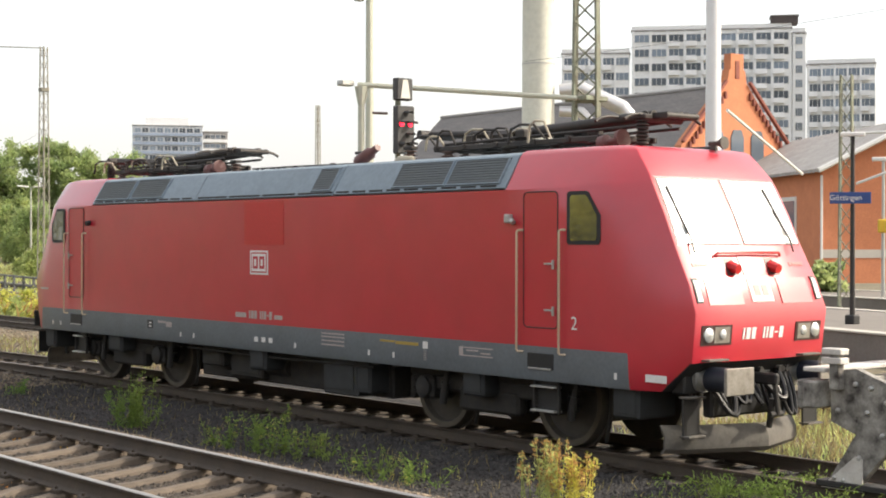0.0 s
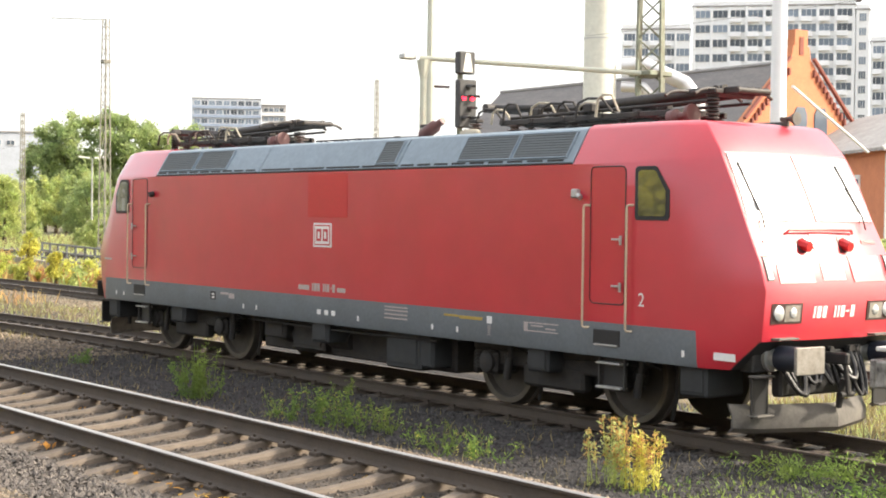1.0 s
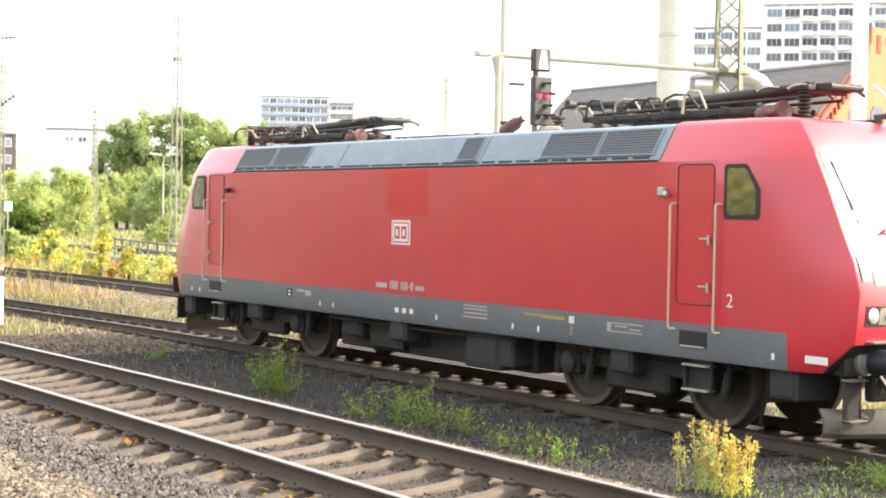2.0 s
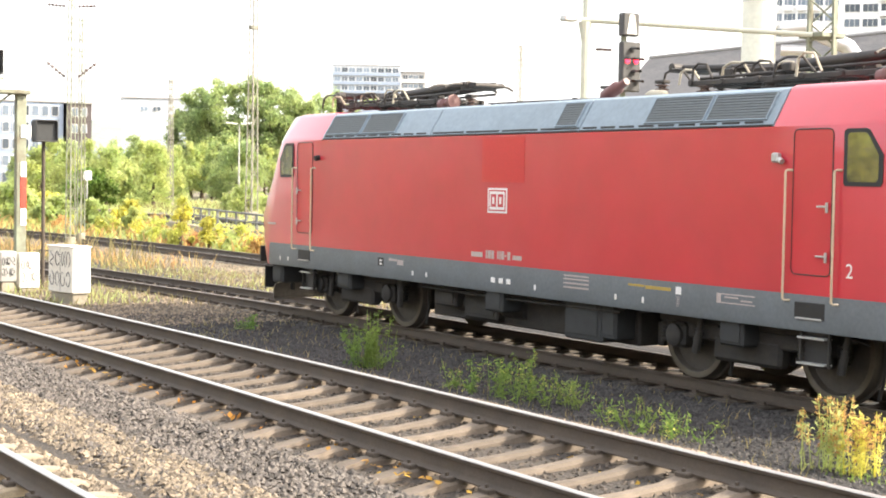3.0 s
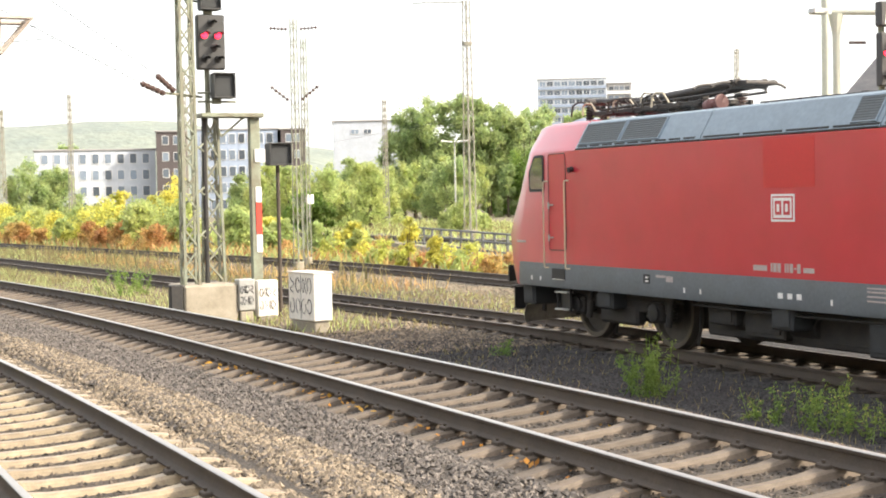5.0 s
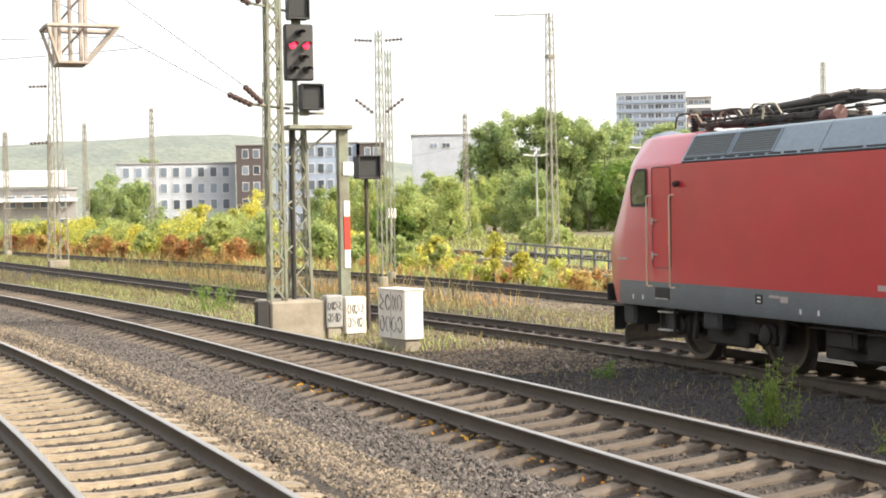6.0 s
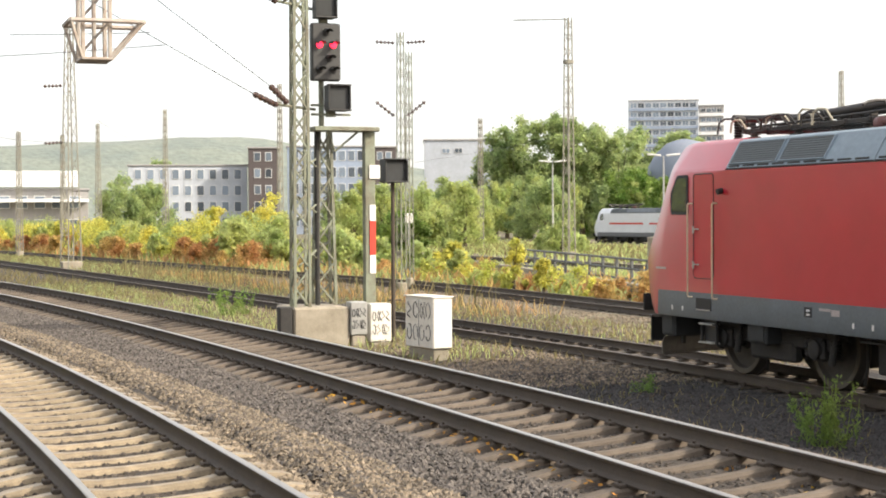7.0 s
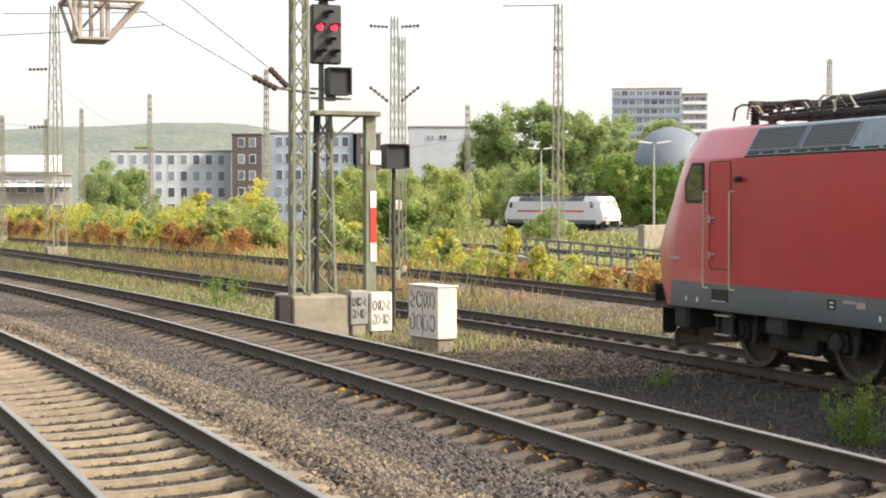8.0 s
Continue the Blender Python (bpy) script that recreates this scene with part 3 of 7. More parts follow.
def side_door(loco, sg):
    x0, x1, z0, z1, r = 6.36, 7.0, 1.60, 3.34, 0.07
    g = Geo()
    pts = []
    for cx, cz, a0 in ((x1 - r, z1 - r, 0), (x0 + r, z1 - r, 90), (x0 + r, z0 + r, 180), (x1 - r, z0 + r, 270)):
        pts += [(cx + r * math.cos(radians(a0 + a)), cz + r * math.sin(radians(a0 + a))) for a in (0, 30, 60, 90)]
    pts = [(sg * x, z) for x, z in pts]
    ring = [(x, -1.493, z) for x, z in pts]
    g.tube(ring + ring[:1], 0.009, 5)
    door = part("cab_door", g, BLACK, loco, "cab door outlined by a dark rubber seal")
    leaf = Geo().prism([(x, z) for x, z in pts], "y", -1.4935, -1.47)
    part("door_leaf", leaf, RED, door, smooth=30)
    for z in (2.42, 1.83):
        h = Geo().box((sg * 6.86, -1.525, z), (0.15, 0.025, 0.025), 0.008)
        h.rod((sg * 6.95, -1.53, z + 0.05), (sg * 6.95, -1.53, z - 0.07), 0.017, 8)
        part("door_handle", h, STEEL, door, "grey metal door handle")
    for x in (6.295, 7.09):
        h = Geo().rod((sg * x, -1.56, 1.30), (sg * x, -1.56, 2.83), 0.015, 8)
        for z in (1.28, 2.85):
            h.tube([(sg * x, -1.56, z - 0.02 if z > 2 else z + 0.02), (sg * x + 0.02, -1.55, z), (sg * x + 0.05, -1.49, z)], 0.015, 8)
        part("handrail", h, CHROME, loco, "upright bare metal handrail")
    st = Geo().box((sg * 6.68, -1.475, 1.17), (0.50, 0.05, 0.21), 0.03)
    rec = part("step_recess", st, BLACK, loco, "black step recess in the skirt")
    part("tread", Geo().box((sg * 6.68, -1.495, 1.075), (0.42, 0.05, 0.022), 0.004), STEEL, rec)
    ladder = part("step_ladder", Geo().box((sg * 6.68, -1.34, 0.76), (0.40, 0.02, 0.5), 0.004), BLACK, loco, "black steel access steps")
    for x in (6.45, 6.91):
        part("leg", Geo().box((sg * x, -1.38, 0.76), (0.03, 0.05, 0.52), 0.006), UNDER, ladder)
    for z in (0.84, 0.53):
        part("tread", Geo().box((sg * 6.68, -1.39, z), (0.44, 0.16, 0.025), 0.005), STEEL, ladder)


def nose(loco, sg, pane_mat, frame_mat):
    """Windscreens, lamps, wipers, buffers, hoses and plough of one end."""
    def P(y, z, off=0.0):
        return Vector((sg * (nose_x(z, y) + off), sg * y, z))

    def patch(rect, off, nu=6, nv=5):
        """A sheet that follows the nose: rect is (y0 bottom, y1 bottom, y0 top, y1 top, z0, z1)."""
        a0, a1, b0, b1, z0, z1 = rect
        v, f = [], []
        for layer in (off, off - 0.02):
            for j in range(nv + 1):
                t = j / nv
                for i in range(nu + 1):
                    s = i / nu
                    y = (a0 + (a1 - a0) * s) * (1 - t) + (b0 + (b1 - b0) * s) * t
                    v.append(P(y, z0 + (z1 - z0) * t, layer))
        n = (nu + 1) * (nv + 1)
        for L in (0, n):
            f += [(L + j * (nu + 1) + i, L + j * (nu + 1) + i + 1, L + (j + 1) * (nu + 1) + i + 1, L + (j + 1) * (nu + 1) + i) for j in range(nv) for i in range(nu)]
        edge = [i for i in range(nu + 1)] + [j * (nu + 1) + nu for j in range(1, nv + 1)] + [nv * (nu + 1) + i for i in range(nu - 1, -1, -1)] + [j * (nu + 1) for j in range(nv - 1, 0, -1)]
        f += [(a, b, b + n, a + n) for a, b in zip(edge, edge[1:] + edge[:1])]
        return Geo().add(v, f)

    ws = part("windscreen", patch((-1.155, 1.155, -1.115, 1.115, 2.66, 3.50), 0.006, 12, 6), frame_mat, loco, "wide two-part windscreen, its white sun glare painted on, in thin black gaskets")
    for a, b in ((-1.145, -0.022), (0.022, 1.145)):
        part("gasket", patch((a, b, a * 0.965, b * 0.965, 2.672, 3.488), 0.012), BLACK, ws)
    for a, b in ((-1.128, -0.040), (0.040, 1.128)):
        part("pane", patch((a, b, a * 0.965, b * 0.965, 2.685, 3.475), 0.016), pane_mat, ws)
    for y, y1 in ((-0.93, -0.99), (0.93, 0.80)):
        w = Geo()
        w.tube([P(y - 0.03, 2.58, 0.05), P(y, 2.75, 0.05), P(y1, 3.1, 0.045)], 0.012, 6)
        w.tube([P(y + 0.0, 2.80, 0.03), P(y1, 3.38, 0.03)], 0.012, 5)
        part("wiper", w, UNDER, loco, "black windscreen wiper")
    rl = Geo().tube([P(-0.62, 2.53, 0.02), P(-0.58, 2.57, 0.06), P(0.0, 2.575, 0.06), P(0.58, 2.57, 0.06), P(0.62, 2.53, 0.02)], 0.018, 8)
    part("grab_rail", rl, RED_FRESH, loco, "red grab rail below the windscreen")
    for y in (-0.9, 0.9):
        e = patch((y - 0.14, y + 0.14, y - 0.14, y + 0.14, 2.405, 2.45), 0.008, 4, 1)
        slot = part("marker_slot", e, RED_FRESH, loco)
        part("slot_core", patch((y - 0.09, y + 0.09, y - 0.09, y + 0.09, 2.42, 2.436), 0.014, 4, 1), LAMPBOX, slot)
    for y in (-0.38, 0.38):
        h = patch((y - 0.11, y + 0.11, y - 0.08, y + 0.08, 2.30, 2.50), 0.006, 4, 2)
        sock = part("socket_recess", h, LAMPBOX, loco, "dark red socket recess")
        part("socket", Geo().rod(P(y, 2.40, -0.02), P(y, 2.37, 0.11), 0.08, 8, 0.06), RED_FRESH, sock)
    part("nose_panel", patch((-0.20, 0.20, -0.20, 0.20, 2.30, 2.55), 0.009, 4, 2), RED, loco)
    for a, b in ((-0.97, -0.36), (0.36, 0.97)):
        part("nose_panel", patch((a, b, a * 0.98, b * 0.98, 1.95, 2.26), 0.012, 6, 3), RED, loco, "raised red nose panel")
    em = patch((-0.20, 0.20, -0.20, 0.20, 1.98, 2.25), 0.012, 4, 2)
    emb = part("emblem", em, WHITEMARK, loco, "pale square emblem on the nose")
    for y in (-0.075, 0.075):
        part("emblem_mark", patch((y - 0.055, y + 0.055, y - 0.055, y + 0.055, 2.05, 2.18), 0.017, 2, 1), PALEMARK, emb)
    for y in (-1.11, 1.11):
        u = patch((y - 0.055, y + 0.055, y - 0.05, y + 0.05, 1.98, 2.27), 0.012, 3, 3)
        lampu = part("upper_lamp", u, BLACK, loco, "tall rounded marker lamp")
        part("lens", patch((y - 0.04, y + 0.04, y - 0.035, y + 0.035, 2.0, 2.25), 0.02, 3, 3), WHITEMARK, lampu)
    for s in (-1, 1):
        a, b = sorted((s * 0.60, s * 1.12))
        bx = part("headlamp", patch((a, b, a, b, 1.475, 1.715), 0.010, 5, 3), LAMPBOX, loco, "rectangular headlamp cluster with round lens")
        c = P(s * 1.0, 1.60, 0.0)
        part("lens", Geo().lathe(c, (sg, 0, 0), [(-0.02, 0.09), (0.02, 0.09), (0.04, 0.06), (0.045, 0.0)], 16), LENS, bx)
        part("reflector", patch((*sorted((s * 0.64, s * 0.90)), *sorted((s * 0.64, s * 0.90)), 1.50, 1.69), 0.016, 3, 3), PLATE, bx)
        part("tail_lens", Geo().lathe(P(s * 0.76, 1.60, 0.005), (sg, 0, 0), [(-0.02, 0.06), (0.018, 0.06), (0.03, 0.04), (0.032, 0.0)], 14), LENS, bx)
    # running number, as plain bars
    y = -0.40
    for w in (0.03, 0.07, 0.07, None, 0.03, 0.03, 0.07, 0.06, 0.07):
        if w is None:
            y += 0.11
            continue
        h = (1.59, 1.61) if w == 0.06 else (1.53, 1.67)
        part("number_bar", patch((y, y + w, y + 0.01, y + w + 0.01, *h), 0.008, 1, 1), WHITEMARK, loco)
        y += w + 0.030
    # buffer beam and buffers
    bm_ = Geo().box((sg * 8.74, 0, 1.06), (0.22, 2.36, 0.34), 0.02)
    part("buffer_beam", bm_, UNDER, loco)
    for s in (-1, 1):
        y = s * 0.875
        b = Geo().lathe((sg * 8.85, y, 1.07), (sg, 0, 0), [(0, 0.17), (0.05, 0.17), (0.05, 0.115), (0.16, 0.115), (0.16, 0.0)], 18)
        buf = part("buffer", b, STEEL, loco, "sprung buffer with dark sleeve and worn plate")
        part("sleeve", Geo().lathe((sg * 9.0, y, 1.07), (sg, 0, 0), [(0, 0.15), (0.33, 0.15), (0.33, 0.1), (0.40, 0.1), (0.4, 0)], 18), BUFBLUE, buf)
        pl = Geo().box((sg * 9.43, y, 1.07), (0.045, 0.50, 0.32), 0.02)
        part("buffer_plate", pl, PLATE if sg > 0 else UNDER, buf)
        tr_ = Geo().box((sg * 9.02, y - 0.02, 1.30), (0.26, 0.36, 0.025), 0.006)
        part("shunter_step", tr_, PLOUGH, loco)
        ladder = part("corner_step", Geo().box((sg * 8.9, s * 1.12, 0.62), (0.025, 0.24, 0.42), 0.005), BLACK, loco, "black corner step under the buffer")
        for dy in (-0.13, 0.13):
            part("leg", Geo().box((sg * 8.9, s * 1.12 + dy, 0.62), (0.03, 0.03, 0.5), 0.005), UNDER, ladder)
        for z in (0.86, 0.40):
            part("tread", Geo().box((sg * 8.93, s * 1.12, z), (0.16, 0.30, 0.022), 0.005), PLOUGH, ladder)
    hk = Geo().box((sg * 9.05, 0, 1.04), (0.5, 0.09, 0.14), 0.03)
    hk.rod((sg * 9.25, 0, 1.0), (sg * 9.3, 0, 0.62), 0.03, 8)
    hk.rod((sg * 9.27, -0.12, 0.62), (sg * 9.27, 0.12, 0.62), 0.035, 8)
    hk.rod((sg * 9.22, 0, 0.8), (sg * 9.16, 0, 0.45), 0.04, 8)
    part("screw_coupling", hk, UNDER, loco, "black draw hook and screw coupling")
    rng = random.Random(5)
    for k, y in enumerate((-0.66, -0.52, -0.40, -0.28, -0.16, 0.16, 0.26, 0.36, 0.46, 0.58)):
        drop, reach, span = rng.uniform(0.30, 0.52), rng.uniform(0.16, 0.30), rng.choice((-1, 1)) * rng.uniform(0.10, 0.24)
        pts = [(sg * (8.90 + reach * math.sin(math.pi * t) ** 0.6), y + span * (t - 0.5) * 1.6, 1.14 - 0.10 * t - drop * math.sin(math.pi * t) ** 0.8) for t in np.linspace(0, 1, 15)]
        hose = part("air_hose", Geo().tube(pts, 0.026 if k % 3 else 0.034, 8), HOSE, loco, "glossy black rubber air hose")
        part("coupling_tap", Geo().rod((sg * 8.86, y - span * 0.8, 1.14), (sg * 9.0, y - span * 0.8, 1.13), 0.04, 8), UNDER, hose)
    # added black block, stands in for the dark void behind the hoses
    part("dark_filler_block", Geo().box((sg * 8.82, 0, 0.86), (0.16, 1.5, 0.55), 0.03), BLACK, loco)
    pk = Geo()
    pk.box((sg * 8.86, -0.05, 1.28), (0.30, 0.6, 0.06), 0.01)
    pk.box((sg * 8.86, 0.55, 1.12), (0.16, 0.28, 0.22), 0.02)
    pk.box((sg * 8.86, -0.42, 1.12), (0.14, 0.2, 0.2), 0.02)
    part("cable_socket_box", pk, BLACK, loco)
    # snow plough: a folded, pointed sheet
    pg = Geo()
    prof = [(0.16, 0.02), (0.22, -0.06), (0.36, -0.10), (0.5, -0.07)]
    ys = [-1.22, -1.0, 0.0, 1.0, 1.22]
    fx = [8.55, 8.75, 9.12, 8.75, 8.55]
    v, f = [], []
    for y, x in zip(ys, fx):
        for z, dx in prof:
            v.append((sg * (x - dx - (z - 0.16) * 0.3), y, z))
        for z, dx in prof:
            v.append((sg * (x - dx - 0.03 - (z - 0.16) * 0.3), y, z))
    m = 8
    for i in range(len(ys) - 1):
        for j in range(3):
            f.append((i * m + j, (i + 1) * m + j, (i + 1) * m + j + 1, i * m + j + 1))
            f.append((i * m + 4 + j, i * m + 5 + j, (i + 1) * m + 5 + j, (i + 1) * m + 4 + j))
        for j in (0, 3):
            f.append((i * m + j, i * m + j + 4, (i + 1) * m + j + 4, (i + 1) * m + j))
    for e in (0, len(ys) - 1):
        f += [(e * m + j, e * m + j + 1, e * m + j + 5, e * m + j + 4) for j in range(3)]
    pg.add(v, f)
    part("snow_plough", pg, PLOUGH, loco, "dusty steel snow plough over the rails", 30)
    br = Geo()
    for y in (-0.8, 0.8):
        br.box((sg * 8.55, y, 0.66), (0.10, 0.06, 0.6), 0.01)
    part("plough_bracket", br, UNDER, loco)


def bogie(loco, xc, full=True):
    g = Geo()
    for s in (-1, 1):
        g.box((xc, s * 1.03, 0.70), (3.3, 0.16, 0.22), 0.03)
        g.box((xc, s * 1.03, 0.52), (1.25, 0.20, 0.34), 0.05)
        g.box((xc, s * 1.06, 0.86), (3.0, 0.14, 0.16), 0.03)
        for d in (-1.3, 1.3):
            g.box((xc + d, s * 1.02, 0.88), (0.9, 0.2, 0.22), 0.03)
    g.box((xc, 0, 0.66), (1.1, 2.0, 0.5), 0.03)
    for d in (-1.3, 1.3):
        g.box((xc + d, 0, 0.66), (1.0, 1.2, 0.62), 0.05)
    bg = part("bogie_frame", g, UNDER, loco, "black steel bogie frame")
    for dx in (-1.3, 1.3):
        x = xc + dx
        ax = Geo().rod((x, -0.9, 0.625), (x, 0.9, 0.625), 0.09, 12)
        axle = part("wheelset", ax, UNDER, loco, "axle with two worn steel wheels")
        for s in (-1, 1):
            w = Geo().lathe((x, s * 0.70, 0.625), (0, s, 0), [(-0.035, 0.655), (0.0, 0.655), (0.005, 0.628), (0.135, 0.615), (0.135, 0.53), (0.06, 0.50), (0.05, 0.2), (0.15, 0.17), (0.15, 0.0)], 40)
            wh = part("wheel", w, [WHEELM], axle, smooth=30)
            t = Geo().lathe((x, s * 0.836, 0.625), (0, s, 0), [(0.0, 0.614), (0.006, 0.610), (0.006, 0.545), (0.0, 0.533)], 40, False)
            part("tyre_rim", t, TYRE, wh, smooth=30)
        for s in (-1, 1):
            b = Geo().box((x, s * 1.08, 0.62), (0.34, 0.24, 0.34), 0.05)
            b.lathe((x, s * 1.18, 0.62), (0, s, 0), [(0, 0.15), (0.06, 0.15), (0.08, 0.12), (0.08, 0)], 16)
            bx = part("axle_box", b, UNDER, bg)
            for d in (-0.33, 0.33):
                sp = Geo()
                for k in range(5):
                    sp.lathe((x + d, s * 1.06, 0.50 + k * 0.055), (0, 0, 1), [(0, 0.07), (0.02, 0.085), (0.035, 0.085), (0.05, 0.07)], 12)
                part("coil_spring", sp, UNDER, bg)
            part("damper", Geo().rod((x + 0.42, s * 1.2, 0.42), (x + 0.55, s * 1.2, 1.02), 0.04, 10).rod((x + 0.42, s * 1.2, 0.42), (x + 0.49, s * 1.2, 0.72), 0.055, 10), UNDER, bg)
            part("brake_block", Geo().box((x - 0.72, s * 0.8, 0.55), (0.12, 0.12, 0.34), 0.02), UNDER, bg)
            pp = Geo().tube([(x - 0.8, s * 1.15, 0.86), (x - 0.3, s * 1.17, 0.93), (x + 0.35, s * 1.17, 0.9), (x + 0.8, s * 1.14, 0.80)], 0.018, 6)
            part("brake_pipe", pp, UNDER, bg)
            part("sand_pipe", Geo().tube([(x + 0.75, s * 0.8, 0.85), (x + 0.72, s * 0.78, 0.4), (x + 0.62, s * 0.76, 0.12)], 0.025, 6), UNDER, bg)


def underframe(loco):
    for x0, x1, z0, name, y0, y1 in ((1.55, 2.45, 0.36, "battery_box", -1.32, -0.5), (2.42, 2.75, 0.42, "dark_box", -1.30, -0.6), (-1.55, -0.55, 0.40, "equipment_case", -1.1, 0.3),
                                     (-0.45, 0.05, 0.60, "relay_box", -1.42, -0.8), (-2.35, -1.65, 0.55, "air_tank_case", -1.2, 0.2), (-2.75, 2.85, 0.34, "transformer_tank", -0.95, 0.95),
                                     (7.85, 8.3, 0.55, "sand_box", -1.38, -0.7), (-8.3, -7.85, 0.55, "sand_box", -1.38, -0.7), (-5.5, -4.95, 0.62, "sand_box", -1.4, -0.9), (5.0, 5.45, 0.6, "sand_box", -1.4, -0.9)):
        g = Geo().box(((x0 + x1) / 2, (y0 + y1) / 2, (z0 + 1.0) / 2), (x1 - x0, y1 - y0, 1.0 - z0), 0.03)
        g.box(((x0 + x1) / 2, y0 - 0.006, (z0 + 0.98) / 2), ((x1 - x0) * 0.8, 0.02, (0.96 - z0) * 0.75), 0.006)
        bx = part(name, g, BOXGREY if name in ("relay_box", "dark_box", "sand_box", "battery_box") else UNDER, loco, "grey-black equipment box under the frame")
        for sx in (-0.35, 0.35):
            part("latch", Geo().box(((x0 + x1) / 2 + sx * (x1 - x0), y0 - 0.02, 0.92), (0.03, 0.02, 0.06), 0.005), UNDER, bx)
    cyl = Geo().rod((-1.9, -0.9, 0.62), (0.1, -0.9, 0.62), 0.16, 16)
    part("air_reservoir", cyl, UNDER, loco)
    for y, z in ((-1.30, 0.93), (-1.25, 0.88), (-1.34, 0.84)):
        part("pipe_run", Geo().tube([(-2.6, y, z), (0, y, z - 0.02), (2.9, y, z)], 0.018, 6), UNDER, loco)
    sl = Geo().box((0, 0, 0.99), (17.2, 2.7, 0.06), 0.01)
    part("underframe_plate", sl, UNDER, loco)


def side_marks(loco):
    def bar(x0, x1, z0, z1, m=WHITEMARK, name="marking", y=-1.4925):
        return part(name, Geo().box(((x0 + x1) / 2, y, (z0 + z1) / 2), (x1 - x0, 0.005, z1 - z0), 0.001), m, loco)
    # emblem: white square, red inside, white block letters' shapes as plain bars
    em = bar(-0.30, 0.24, 2.16, 2.55, WHITEMARK, "emblem")
    part("field", Geo().box((-0.03, -1.4965, 2.355), (0.47, 0.004, 0.33), 0.001), RED, em)
    part("inner", Geo().box((-0.03, -1.499, 2.355), (0.42, 0.004, 0.285), 0.001), WHITEMARK, em)
    for cx in (-0.125, 0.07):
        part("emblem_mark", Geo().box((cx, -1.502, 2.355), (0.15, 0.004, 0.20), 0.001), RED, em)
        part("emblem_mark", Geo().box((cx, -1.5045, 2.355), (0.06, 0.004, 0.11), 0.001), WHITEMARK, em)
    bar(-0.75, -0.42, 1.45, 1.53, PALEMARK, "lettering_bar")
    x = -0.33
    for w in (0.04, 0.075, 0.075, None, 0.035, 0.035, 0.075, 0.05, 0.075):
        if w is None:
            x += 0.07
            continue
        h = (1.49, 1.515) if w == 0.05 else (1.44, 1.57)
        bar(x, x + w, *h, PALEMARK, "lettering_bar")
        x += w + 0.022
    bar(0.42, 0.66, 1.45, 1.52, PALEMARK, "lettering_bar")
    for x in (-0.17, 0.05, 0.26):
        bar(x, x + 0.11, 1.07, 1.15)
    bar(-3.78, -3.58, 1.13, 1.28, BLACK)
    for x, z in ((-3.72, 1.23), (-3.72, 1.17)):
        bar(x, x + 0.09, z - 0.015, z + 0.015, WHITEMARK, y=-1.4965)
    bar(-3.4, -3.12, 1.24, 1.28, PALEMARK)
    bar(-3.1, -2.9, 1.18, 1.27, PALEMARK)
    for x in (-7.75, -7.4, -2.6, -2.15, 1.0, 2.95, 3.55, 8.0):
        bar(x, x + 0.045, 1.03, 1.11)
    for z in (1.12, 1.18, 1.24, 1.29):
        bar(1.75, 2.35, z, z + 0.022, PALEMARK)
    for x0, x1, z0, z1 in ((3.25, 3.6, 1.25, 1.28), (3.62, 4.15, 1.23, 1.275)):
        bar(x0, x1, z0, z1, OCHREMARK)
    bar(4.25, 4.36, 1.20, 1.30)
    for k in range(5):
        bar(4.27, 4.33, 1.04 + k * 0.03, 1.05 + k * 0.03, PALEMARK)
    fr = [(5.05, 5.75, 1.26, 1.275), (5.05, 5.75, 1.15, 1.165), (5.05, 5.13, 1.165, 1.26), (5.20, 5.45, 1.22, 1.24), (5.5, 5.7, 1.19, 1.21)]
    for q in fr:
        bar(*q, PALEMARK)
    bar(8.46, 8.80, 1.03, 1.12, WHITEMARK, y=-1.43)
    bar(-0.48, 0.69, 2.64, 3.34, RED_FRESH, "paint_patch", -1.4915)
    bar(-8.3, -7.95, 1.72, 1.76, PALEMARK)
    lm = Geo().box((6.1, -1.53, 3.0), (0.11, 0.10, 0.12), 0.02).rod((6.16, -1.54, 2.98), (6.22, -1.55, 2.95), 0.035, 10)
    part("mirror_camera", lm, STEEL, loco, "small grey camera box by the door")
    part("mirror_stub", Geo().rod((-6.1, -1.49, 3.05), (-6.1, -1.58, 3.03), 0.05, 10), BLACK, loco)


def insulator(g, x, y, z0, z1, r=0.075):
    n = max(3, int((z1 - z0) / 0.05))
    prof = []
    for k in range(n):
        z = (z1 - z0) * k / n
        prof += [(z, r * 0.55), (z + 0.012, r), (z + 0.024, r), (z + 0.034, r * 0.55)]
    g.lathe((x, y, z0), (0, 0, 1), prof, 12)


